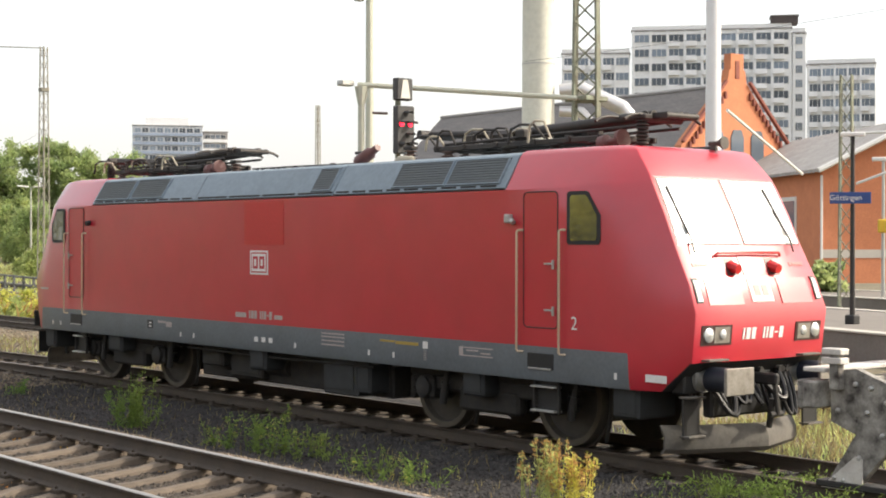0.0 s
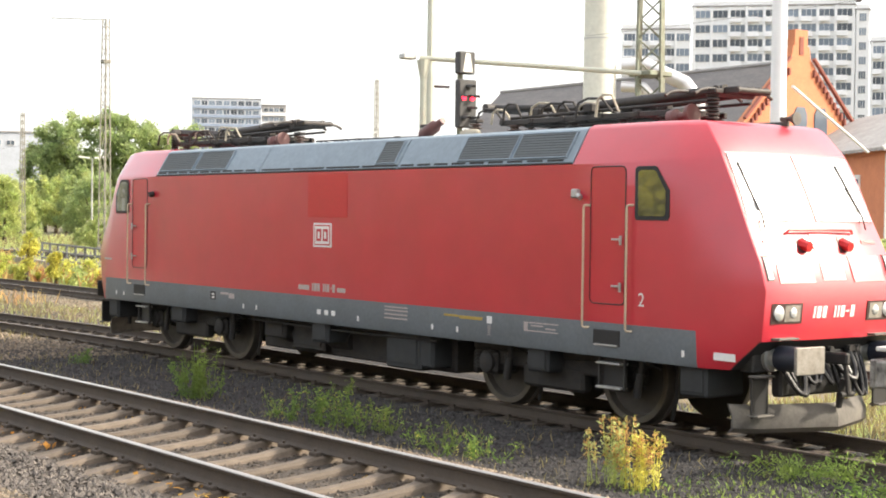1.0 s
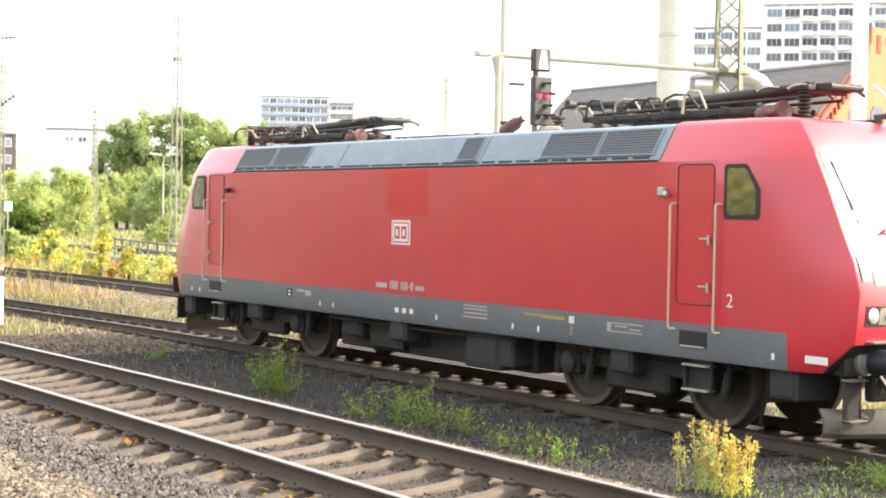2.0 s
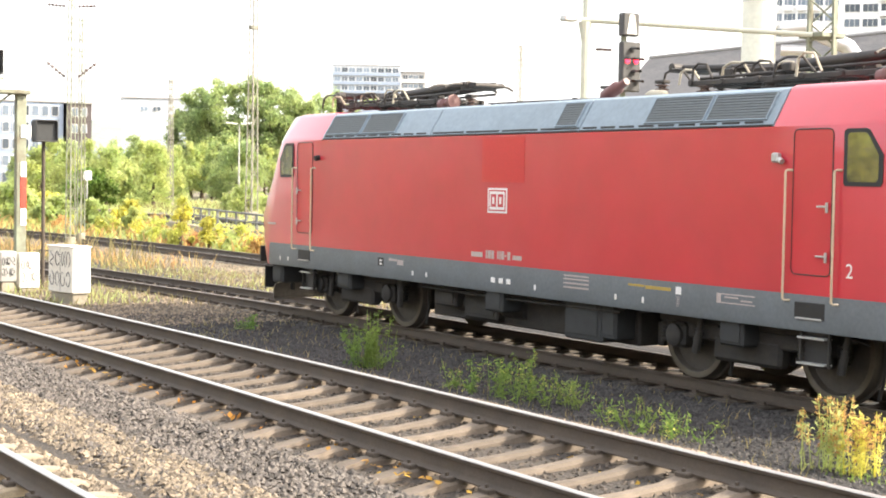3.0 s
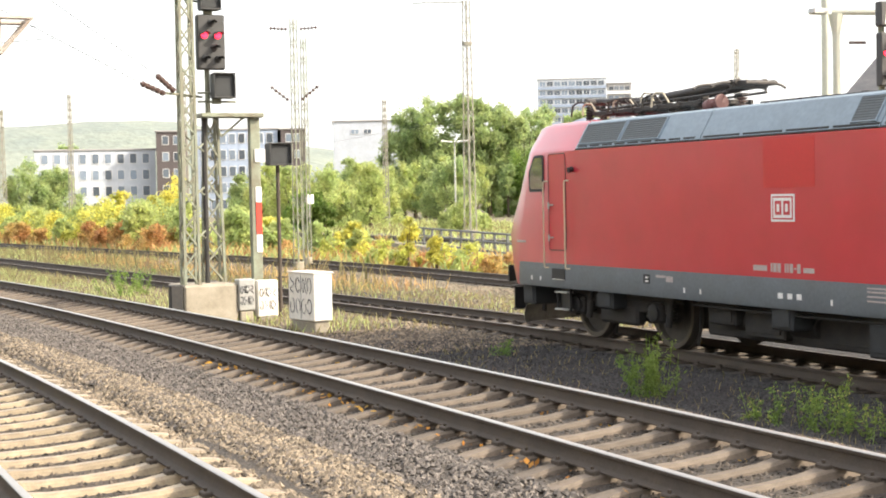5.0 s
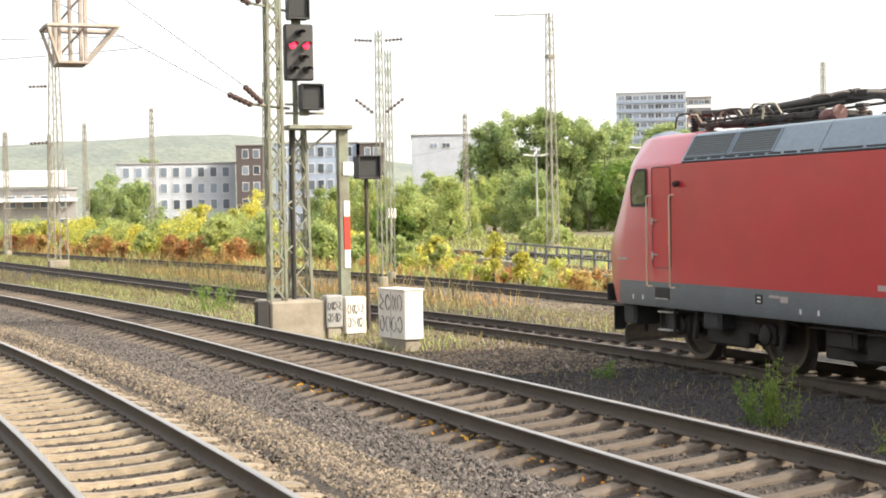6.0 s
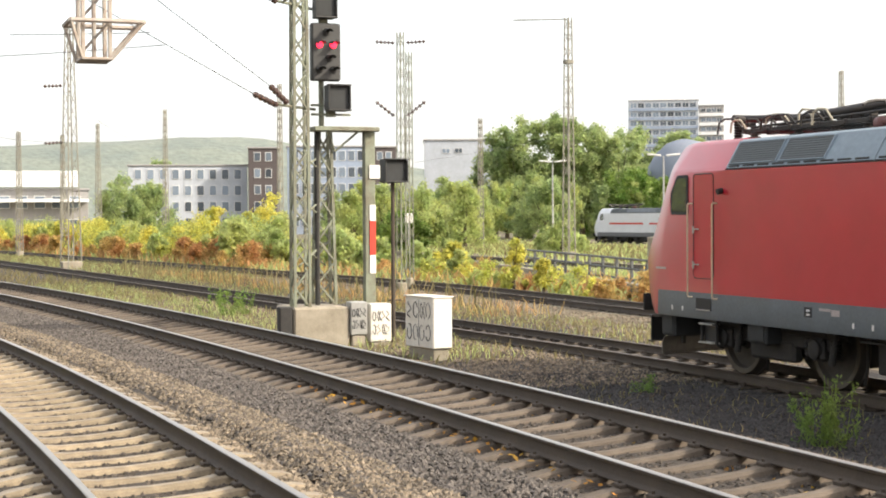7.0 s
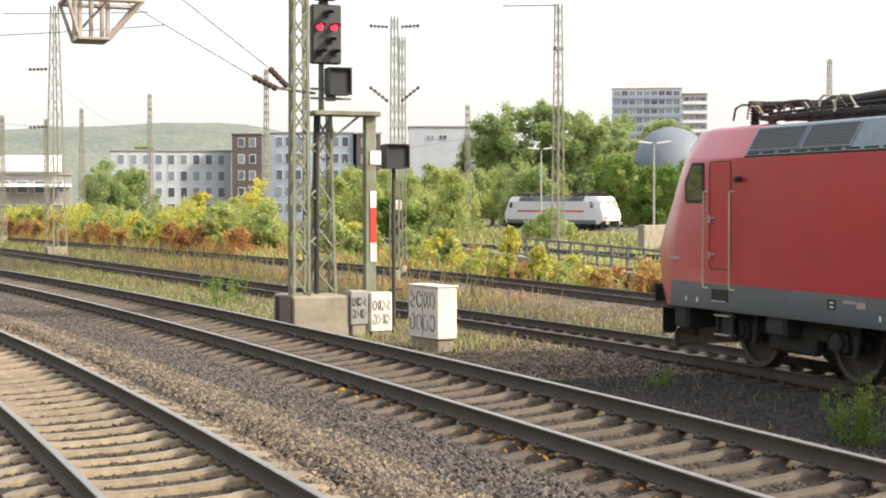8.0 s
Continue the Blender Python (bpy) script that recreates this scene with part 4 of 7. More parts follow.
def pantograph(loco, x0, post):
    """A folded single-arm pantograph, its head towards +x; x0 is the knee end, post where the tall insulator stands."""
    pg = part("pantograph", Geo().box((x0 + 2.6, 0, 4.07), (3.6, 0.10, 0.09), 0.02), PANTO, loco, "sooty folded pantograph lying on the roof", 40)
    for y in (-0.46, 0.46):
        part("frame_bar", Geo().box((x0 + 2.6, y, 4.07), (3.6, 0.07, 0.08), 0.012), PANTO, pg)
    for x in (0.85, 1.5, 2.2, 3.0, 3.7, 4.3):
        part("cross_bar", Geo().box((x0 + x, 0, 4.08), (0.07, 1.05, 0.08), 0.012), PANTO, pg)
    for y in (-0.26, 0.26):
        part("arm_tube", Geo().rod((x0 + 2.7, y * 0.8, 4.24), (x0 + 5.05, y, 4.34), 0.085, 14, 0.065), PANTO, pg)
        part("guide_rod", Geo().rod((x0 + 0.9, y * 1.5, 4.14), (x0 + 4.9, y * 1.5, 4.20), 0.022, 8), PANTO, pg)
        part("lower_arm", Geo().rod((x0 + 0.2, y * 0.6, 4.34), (x0 + 3.0, y * 0.5, 4.22), 0.05, 10), PANTO, pg)
        part("collector_strip", Geo().tube([(x0 + 4.7 + y, v, z) for v, z in ((-0.72, 4.27), (-0.62, 4.32), (-0.48, 4.345), (0.48, 4.345), (0.62, 4.32), (0.72, 4.27))], 0.024, 8), PANTO, pg)
    part("knee", Geo().rod((x0 + 0.25, -0.34, 4.33), (x0 + 0.25, 0.34, 4.33), 0.07, 12), PANTO, pg)
    part("drive_box", Geo().box((x0 + 1.9, -0.05, 4.19), (0.55, 0.34, 0.20), 0.04), PANTO, pg)
    tip = Geo().rod((x0 + 4.95, -0.34, 4.32), (x0 + 4.95, 0.34, 4.32), 0.075, 12)
    for y in (-0.26, -0.1, 0.1, 0.26):
        tip.box((x0 + 5.12, y, 4.325), (0.36, 0.05, 0.09), 0.02)
    tip.rod((x0 + 5.28, -0.3, 4.32), (x0 + 5.28, 0.3, 4.32), 0.04, 10)
    part("head_hinge", tip, PANTO, pg)
    for x in (1.1, 2.4, 3.4, 4.2):
        for y in (-0.46, 0.46):
            i = Geo()
            insulator(i, x0 + x, y, 3.88, 4.06, 0.12)
            part("insulator", i, PANTO if x > 2 else INSUL, pg)
    part("tall_insulator", Geo().lathe((post, -0.40, 3.90), (0, 0, 1), [q for k in range(8) for q in ((k * 0.048, 0.055), (k * 0.048 + 0.016, 0.085), (k * 0.048 + 0.032, 0.085))], 14), PANTO, pg)
    part("insulator_cap", Geo().box((post, -0.40, 4.31), (0.24, 0.16, 0.07), 0.02), PANTO, pg)
    rng = random.Random(int(post * 10) + 200)
    for k in range(11):
        x, y = x0 + 0.5 + 0.27 * k, rng.choice((-0.62, -0.5, -0.36, -0.2))
        w, h = rng.uniform(0.16, 0.34), rng.uniform(0.10, 0.22)
        part("jumper_cable", Geo().tube([(x - w, y, 4.06), (x - w * 0.8, y, 4.12 + h * 0.8), (x - w * 0.2, y, 4.14 + h), (x + w * 0.5, y + 0.05, 4.13 + h), (x + w, y + 0.1, 4.12)], 0.019, 6), PALECABLE if k % 3 == 1 else PANTO, pg)
    for k in range(9):
        x, y = x0 + 0.7 + 0.4 * k, rng.uniform(-0.55, 0.45)
        part("fitting", Geo().box((x, y, 4.14 + rng.uniform(0, 0.08)), (rng.uniform(0.08, 0.22), rng.uniform(0.06, 0.2), rng.uniform(0.06, 0.14)), 0.02), PANTO, pg)


def roof_gear(loco):
    pantograph(loco, 2.45, 7.42)
    pantograph(loco, -7.85, -7.35)
    for x, y, r in ((2.75, -0.55, 0.11), (3.15, 0.2, 0.10), (-2.45, -0.45, 0.10), (1.15, -0.3, 0.08)):
        i = Geo()
        insulator(i, x, y, 3.885, 4.10, r)
        ib = part("roof_insulator", i, INSUL, loco, "ribbed brown insulator")
        part("cap", Geo().box((x, y, 4.12), (0.20, 0.14, 0.05), 0.015), PANTO, ib)
    for x in (6.75, -3.35):
        part("bushing", Geo().lathe((x, -0.50, 3.98), (0.9, 0, 0.12), [(0, 0.05), (0.03, 0.11), (0.14, 0.11), (0.18, 0.05), (0.36, 0.045), (0.38, 0.13), (0.44, 0.13), (0.45, 0)], 14), REDINS, loco, "oxide red bushing")
    for x, w in ((-2.05, 0.30), (-1.62, 0.16), (-1.35, 0.30), (-0.95, 0.14), (0.2, 0.12)):
        part("roof_clamp", Geo().box((x, -0.2, 3.915), (w, 0.22, 0.07), 0.015).box((x - w * 0.3, -0.2, 3.97), (0.05, 0.06, 0.06), 0.01).box((x + w * 0.3, -0.2, 3.97), (0.05, 0.06, 0.06), 0.01), PANTO, loco)
    part("bus_bar", Geo().tube([(-2.3, -0.2, 3.99), (-1.0, -0.2, 3.985), (1.2, -0.25, 3.96)], 0.014, 6), PANTO, loco)
    part("surge_arrester", Geo().lathe((1.55, -0.7, 3.92), (0.5, 0, 0.20), [(0, 0.05), (0.08, 0.10), (0.4, 0.10), (0.46, 0.06), (0.62, 0.055)], 12), REDINS, loco, "rust-red surge arrester leaning on the roof")
    part("surge_arrester", Geo().lathe((2.65, -0.75, 3.93), (0.5, 0, -0.02), [(0, 0.03), (0.1, 0.07), (0.38, 0.07), (0.44, 0.04)], 12), PALECABLE, loco)
    for s in (1, -1):
        hn = Geo().lathe((s * 7.95, 0.45, 3.98), (s, 0, 0), [(-0.14, 0.03), (0.0, 0.03), (0.10, 0.085), (0.12, 0.085), (0.12, 0)], 12)
        hn.box((s * 7.88, 0.45, 3.92), (0.1, 0.06, 0.12), 0.01)
        part("horn", hn, PLOUGH, loco)
        part("roof_rail", Geo().tube([(s * 6.6, 0.62, 3.94), (s * 7.75, 0.62, 3.93)], 0.03, 8), BLACK, loco)


def red_locomotive():
    loco = thing("electric_locomotive", "red electric locomotive with grey skirt and roof, parked on the rails", "locomotive")
    body_shell(loco, RED, SKIRT, "red body over a grey skirt")
    roof_hatches(loco, ROOFGREY)
    for sg in (1, -1):
        side_window(loco, sg)
        side_door(loco, sg)
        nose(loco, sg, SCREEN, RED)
        bogie(loco, sg * 5.22)
    underframe(loco)
    side_marks(loco)
    roof_gear(loco)
    cu = bpy.data.curves.new("end_number", "FONT")
    cu.body, cu.size, cu.align_x = "2", 0.24, "CENTER"
    tmp = bpy.data.objects.new("end_number", cu)
    scene.collection.objects.link(tmp)
    me = bpy.data.meshes.new_from_object(tmp.evaluated_get(bpy.context.evaluated_depsgraph_get()))
    bpy.data.objects.remove(tmp)
    me.materials.clear()
    me.materials.append(WHITEMARK)
    part("end_number", me, None, loco, at=pose(7.30, -1.494, 1.60, 90, 0, 0))
    return loco


red_locomotive()


# ---- lineside: masts, signals, cabinets ----
def lattice(parent, x, y, z0, z1, w0, w1, leg=0.06, bay=0.8, mat=None, turn=0.0, bar=0.03):
    """Four angle legs that lean together, with lacing on the four faces."""
    mat = mat or MASTGREEN
    rot = pose(0, 0, 0, 0, 0, turn).to_3x3()

    def corner(i, z):
        w = (w0 + (w1 - w0) * (z - z0) / (z1 - z0)) / 2
        sx, sy = ((-1, -1), (1, -1), (1, 1), (-1, 1))[i % 4]
        return Vector((x, y, 0)) + rot @ Vector((sx * w, sy * w, 0)) + Vector((0, 0, z))
    for i in range(4):
        g = Geo()
        a, b = corner(i, z0), corner(i, z1)
        g.rod(a, b, leg * 0.7, 4)
        part("leg", g, mat, parent, smooth=20)
    n = max(2, int((z1 - z0) / bay))
    g = Geo()
    for k in range(n):
        za, zb = z0 + (z1 - z0) * k / n, z0 + (z1 - z0) * (k + 1) / n
        for i in range(4):
            a, b = (i, i + 1) if k % 2 else (i + 1, i)
            g.rod(corner(a, za), corner(b, zb), bar * 0.6, 4)
    ob = part("lacing", g, mat, parent, smooth=20)
    ob["kind"] = "stuff"
    return corner


def string_insulator(g, a, b, r=0.07):
    a, b = Vector(a), Vector(b)
    n = 5
    d = (b - a).length
    prof = [(0, 0.02)]
    for k in range(n):
        c = d * (k + 0.5) / n
        prof += [(c - d * 0.05, 0.025), (c - d * 0.03, r), (c + d * 0.03, r), (c + d * 0.05, 0.025)]
    prof.append((d, 0.02))
    g.lathe(a, b - a, prof, 10)


def wire(a, b, sag=0.0, r=0.008, label="thin dark overhead line wire"):
    a, b = Vector(a), Vector(b)
    pts = [a.lerp(b, t) - Vector((0, 0, 4 * sag * t * (1 - t))) for t in np.linspace(0, 1, 9 if sag else 2)]
    ob = part("overhead_wire", Geo().tube(pts, r, 5), WIRE)
    return tagged(ob, label, "wire", "overhead wires")


def signal_head(parent, c, w, h, deep, lamps=True):
    """A black signal screen with hooded lamps, facing along +x."""
    x, y, z = c
    g = Geo().box((x, y, z), (deep, w, h), 0.03)
    head = part("signal_screen", g, SIGBOX, parent, "black signal screen with hooded lamps")
    rows = [(0.33, (0.0,)), (0.12, (-0.24, 0.24)), (-0.12, (0.1,)), (-0.32, (-0.24, 0.24))] if lamps else [(0.0, (0.0,))]
    for dz, ys in rows:
        for dy in ys:
            cy, cz = y + dy * w, z + dz * h
            lit = lamps and abs(dz - 0.12) < 0.01
            if not lamps:
                part("screen", Geo().box((x + deep / 2 + 0.006, cy, cz), (0.012, w * 0.80, h * 0.80), 0.004), BOXGREY, head, "grey indicator screen")
                for v, sy, sz in ((0.5, 1.04, 0.05), (-0.5, 1.04, 0.05)):
                    part("hood", Geo().box((x + deep / 2 + 0.05, cy, cz + v * h * 0.94), (0.12, w * sy, h * sz), 0.006), SIGBOX, head)
                for v in (-0.5, 0.5):
                    part("hood", Geo().box((x + deep / 2 + 0.04, cy + v * w * 0.96, cz), (0.10, w * 0.05, h * 0.86), 0.006), SIGBOX, head)
                continue
            r = 0.075
            part("lamp", Geo().lathe((x + deep / 2, cy, cz), (1, 0, 0), [(0, r), (0.012, r), (0.02, r * 0.6), (0.022, 0)], 16), REDLAMP if lit else BLACK, head)
            hood, rows_ = Geo(), []
            for t in np.radians(np.linspace(20, 160, 8)):
                py_, pz_ = 1.2 * r * math.cos(t), 1.2 * r * math.sin(t)
                tip_x = x + deep / 2 + 0.2 + 0.1 * math.sin(t)
                rows_ += [(x + deep / 2, cy + py_, cz + pz_), (tip_x, cy + py_, cz + pz_ - 0.03), (tip_x, cy + py_ * 1.08, cz + pz_ * 1.08 - 0.03), (x + deep / 2, cy + py_ * 1.08, cz + pz_ * 1.08)]
            hood.add(rows_, [(k * 4 + i, k * 4 + (i + 1) % 4, k * 4 + 4 + (i + 1) % 4, k * 4 + 4 + i) for k in range(7) for i in range(4)] + [(0, 1, 2, 3), (28, 31, 30, 29)])
            part("hood", hood, SIGBOX, head)
    return head


def lineside():
    # concrete footing
    ft = Geo().box((-16.75, -5.33, 0.23), (1.5, 1.25, 1.0), 0.04)
    f = part("concrete_footing", ft, CONCRETE)
    tagged(f, "weathered concrete footing under the lattice mast", "footing")
    # plain dark box set close against the footing's left end
    wc = Geo().box((-16.15, -6.12, 0.42), (0.25, 0.28, 0.66), 0.02)
    tagged(part("dark_box", wc, UNDER), "small dark box beside the concrete footing", "box")
    # two-legged lattice mast
    mast = thing("lattice_mast", "grey-green steel lattice mast with ladders and brackets", "mast")
    lattice(mast, -16.35, -5.71, 0.72, 9.6, 0.33, 0.26, 0.06, 0.42, bar=0.04)
    lattice(mast, -17.05, -4.97, 0.72, 4.55, 0.42, 0.26, 0.06, 0.45, bar=0.045)
    for z in (1.6, 2.6, 3.6):
        part("brace", Geo().rod((-16.35, -5.75, z), (-17.05, -4.95, z + 0.5), 0.022, 6), MASTGREEN, mast)
        part("brace", Geo().rod((-16.35, -5.75, z + 0.5), (-17.05, -4.95, z), 0.022, 6), MASTGREEN, mast)
    part("cable_duct", Geo().rod((-16.85, -5.18, 0.72), (-16.85, -5.18, 4.55), 0.055, 10), UNDER, mast, "black cable duct")
    up = Geo().rod((-16.75, -5.1, 4.55), (-16.75, -5.1, 8.0), 0.06, 10)
    part("signal_post", up, MASTGREEN, mast)
    pl = Geo().box((-16.68, -4.61, 4.58), (0.55, 1.48, 0.10), 0.015)
    for y in (-5.0, -4.3):
        pl.rod((-16.6, y, 4.54), (-16.75, -4.8, 4.1), 0.025, 6)
    part("bracket_plate", pl, MASTGREEN, mast)
    for z in (4.9, 5.1):
        part("cross_arm", Geo().box((-16.7, -4.9, z), (0.06, 0.9, 0.05), 0.01), MASTGREEN, mast)
    for z, dy in ((5.02, 0.0), (7.2, 0.0)):
        arm = Geo().rod((-16.35, -5.75, z), (-15.9, -6.35, z + 0.02), 0.03, 8).rod((-16.35, -5.75, z), (-16.9, -5.2, z), 0.03, 8)
        part("cross_arm", arm, MASTGREEN, mast)
        for a, b in (((-15.95, -6.3, z), (-15.2, -7.0, z + 0.17)), ((-16.05, -6.05, z + 0.06), (-15.4, -6.6, z + 0.36))):
            i = Geo()
            string_insulator(i, a, b, 0.065)
            part("insulator", i, INSUL, mast)
    sg = thing("railway_signal", "black main signal showing two red lights on a mast", "signal")
    signal_head(sg, (-16.59, -5.055, 6.245), 0.65, 1.25, 0.22)
    part("mount", Geo().box((-16.72, -5.05, 6.2), (0.10, 0.3, 0.9), 0.01), MASTGREEN, sg)
    aux = thing("auxiliary_signal", "small black auxiliary signal box under the main signal", "signal")
    signal_head(aux, (-16.52, -4.815, 5.25), 0.50, 0.58, 0.3, False)
    part("mount", Geo().box((-16.72, -4.9, 5.1), (0.14, 0.2, 0.5), 0.01), MASTGREEN, aux)
    cap = thing("auxiliary_signal", "black speed indicator box above the main signal", "signal")
    signal_head(cap, (-16.62, -5.06, 7.30), 0.48, 0.66, 0.25, False)
    part("mount", Geo().box((-16.72, -5.06, 7.2), (0.1, 0.2, 0.8), 0.01), MASTGREEN, cap)
    # post with red and white bands
    po = thing("marker_post", "grey-green post with a red and white banded plate", "post")
    part("column", Geo().box((-16.66, -4.05, 2.24), (0.20, 0.24, 4.58), 0.015), MASTGREEN, po)
    for z0, z1, m in ((2.57, 2.93, WHITEMARK), (1.82, 2.57, REDBAND), (1.41, 1.82, WHITEMARK)):
        part("band", Geo().box((-16.55, -4.0, (z0 + z1) / 2), (0.02, 0.14, z1 - z0 - 0.004), 0.003), m, po)
    part("sign_plate", Geo().box((-16.54, -3.95, 3.65), (0.02, 0.25, 0.30), 0.006), WHITEMARK, po)
    # low signal on a rusty pole
    dw = thing("shunting_signal", "black shunting signal box on a thin rusty pole", "signal")
    part("pole", Geo().rod((-16.75, -3.46, -0.2), (-16.75, -3.46, 3.6), 0.045, 10), RAILSIDE, dw)
    signal_head(dw, (-16.72, -3.46, 3.685), 0.53, 0.53, 0.36, False)
    part("rung", Geo().box((-16.75, -3.42, 0.8), (0.05, 0.3, 0.03), 0.006), RAILSIDE, dw)
    # cabinets
    for c, s, lab in (((-16.1, -4.525, 0.47), (0.34, 0.38, 0.72), "small grey trackside cabinet with black graffiti"), ((-16.12, -4.02, 0.365), (0.32, 0.48, 0.83), "small white trackside cabinet with black graffiti")):
        cb = thing("trackside_cabinet", lab, "cabinet")
        part("housing", Geo().box(c, s, 0.02), WHITEBOX if "white" in lab else STEEL, cb)
        part("plinth", Geo().box((c[0], c[1], c[2] - s[2] / 2 - 0.12), (s[0] * 0.8, s[1] * 0.8, 0.24), 0.02), CONCRETE, cb)
        graffiti(cb, (c[0] + s[0] / 2 + 0.004, c[1], c[2]), s[1] * 0.85, s[2] * 0.75, 3 + int(c[1] * -1))
    big = thing("trackside_cabinet", "white trackside switch cabinet covered in black graffiti", "cabinet")
    big.matrix_basis = pose(-12.66, -4.15, -0.11, 0, 0, 9)
    part("housing", Geo().box((0, 0, 0.70), (1.12, 0.44, 1.0), 0.025), WHITEBOX, big)
    part("lid", Geo().box((0, 0, 1.205), (1.16, 0.48, 0.03), 0.01), WHITEBOX, big)
    part("plinth", Geo().box((0, 0, 0.0), (1.0, 0.36, 0.42), 0.02), CONCRETE, big)
    part("door_gap", Geo().box((0.0, -0.222, 0.70), (0.012, 0.006, 0.92), 0.001), BLACK, big)
    graffiti(big, (0.0, -0.224, 0.72), 1.0, 0.9, 11, "y")


def graffiti(parent, c, w, h, seed, face="x"):
    """Loose looping spray strokes, illegible."""
    rng = random.Random(seed)
    for row in (0.24, -0.24):
        n = 4
        for k in range(n):
            u0 = (k + 0.5) / n - 0.5
            pts, ph, kind = [], rng.uniform(0, 6), rng.randrange(3)
            for t in np.linspace(0, 1, 10):
                if kind == 0:
                    u, v = 0.09 * math.cos(5.4 * t + ph), 0.17 * math.sin(5.4 * t + ph)
                elif kind == 1:
                    u, v = 0.20 * (abs(2 * t - 1) - 0.5) + 0.03 * math.sin(ph), 0.36 * (abs(((t * 3) % 2) - 1) - 0.5)
                else:
                    u, v = 0.10 * math.sin(9 * t + ph) * (1 - 0.4 * t), 0.36 * (t - 0.5)
                u, v = (u0 + u + rng.uniform(-0.008, 0.008)) * w, (row + v + rng.uniform(-0.01, 0.01)) * h
                pts.append((c[0], c[1] + u, c[2] + v) if face == "x" else (c[0] + u, c[1], c[2] + v))
            part("graffiti_stroke", Geo().tube(pts, rng.uniform(0.007, 0.012), 5), GRAFFITI, parent)


lineside()


def hanging_cage():
    cg = thing("signal_cage", "weathered steel work cage hanging from a gantry over the track", "gantry")
    cx, cy = -11.55, -10.57
    top = [(-0.45, -0.62), (0.45, -0.62), (0.45, 0.62), (-0.45, 0.62)]
    bot = [(-0.35, -0.42), (0.35, -0.42), (0.35, 0.08), (-0.35, 0.08)]
    m = CAGE
    part("floor_plate", Geo().box((cx, cy - 0.17, 5.40), (0.78, 0.54, 0.05), 0.01), m, cg)
    for (a, b), (c, d) in zip(top, bot):
        part("cage_post", Geo().rod((cx + a, cy + b, 6.04), (cx + c, cy + d, 5.40), 0.035, 6), m, cg)
    for i in range(4):
        a, b = top[i], top[(i + 1) % 4]
        part("cage_rail", Geo().rod((cx + a[0], cy + a[1], 6.04), (cx + b[0], cy + b[1], 6.04), 0.045, 6), m, cg)
    for a, b in ((-0.3, -0.40), (0.3, -0.40), (0.3, 0.06), (-0.3, 0.06), (0, -0.17)):
        part("hanger", Geo().box((cx + a, cy + b, 7.25), (0.07, 0.07, 3.7), 0.01), m, cg)
    for z in (5.5, 6.1, 6.7):
        part("brace", Geo().rod((cx - 0.3, cy - 0.40, z), (cx + 0.3, cy + 0.06, z + 0.55), 0.025, 6), m, cg)
    part("gantry_beam", Geo().box((cx, cy, 9.15), (0.5, 1.2, 0.2), 0.03), m, cg)
    g = Geo()
    g.box(((cx - 16.35) / 2, (cy - 5.75) / 2, 9.35), (0.22, 8.0, 0.24), 0.03, pose(0, 0, 0, 0, 0, math.degrees(math.atan2(4.72, 5.31))).to_3x3())
    part("gantry_boom", g, m, cg)


CAGE = material("weathered_cage_steel", (0.40, 0.37, 0.33), 0.7, second=(0.25, 0.17, 0.12), scale=4, amount=0.7)
hanging_cage()


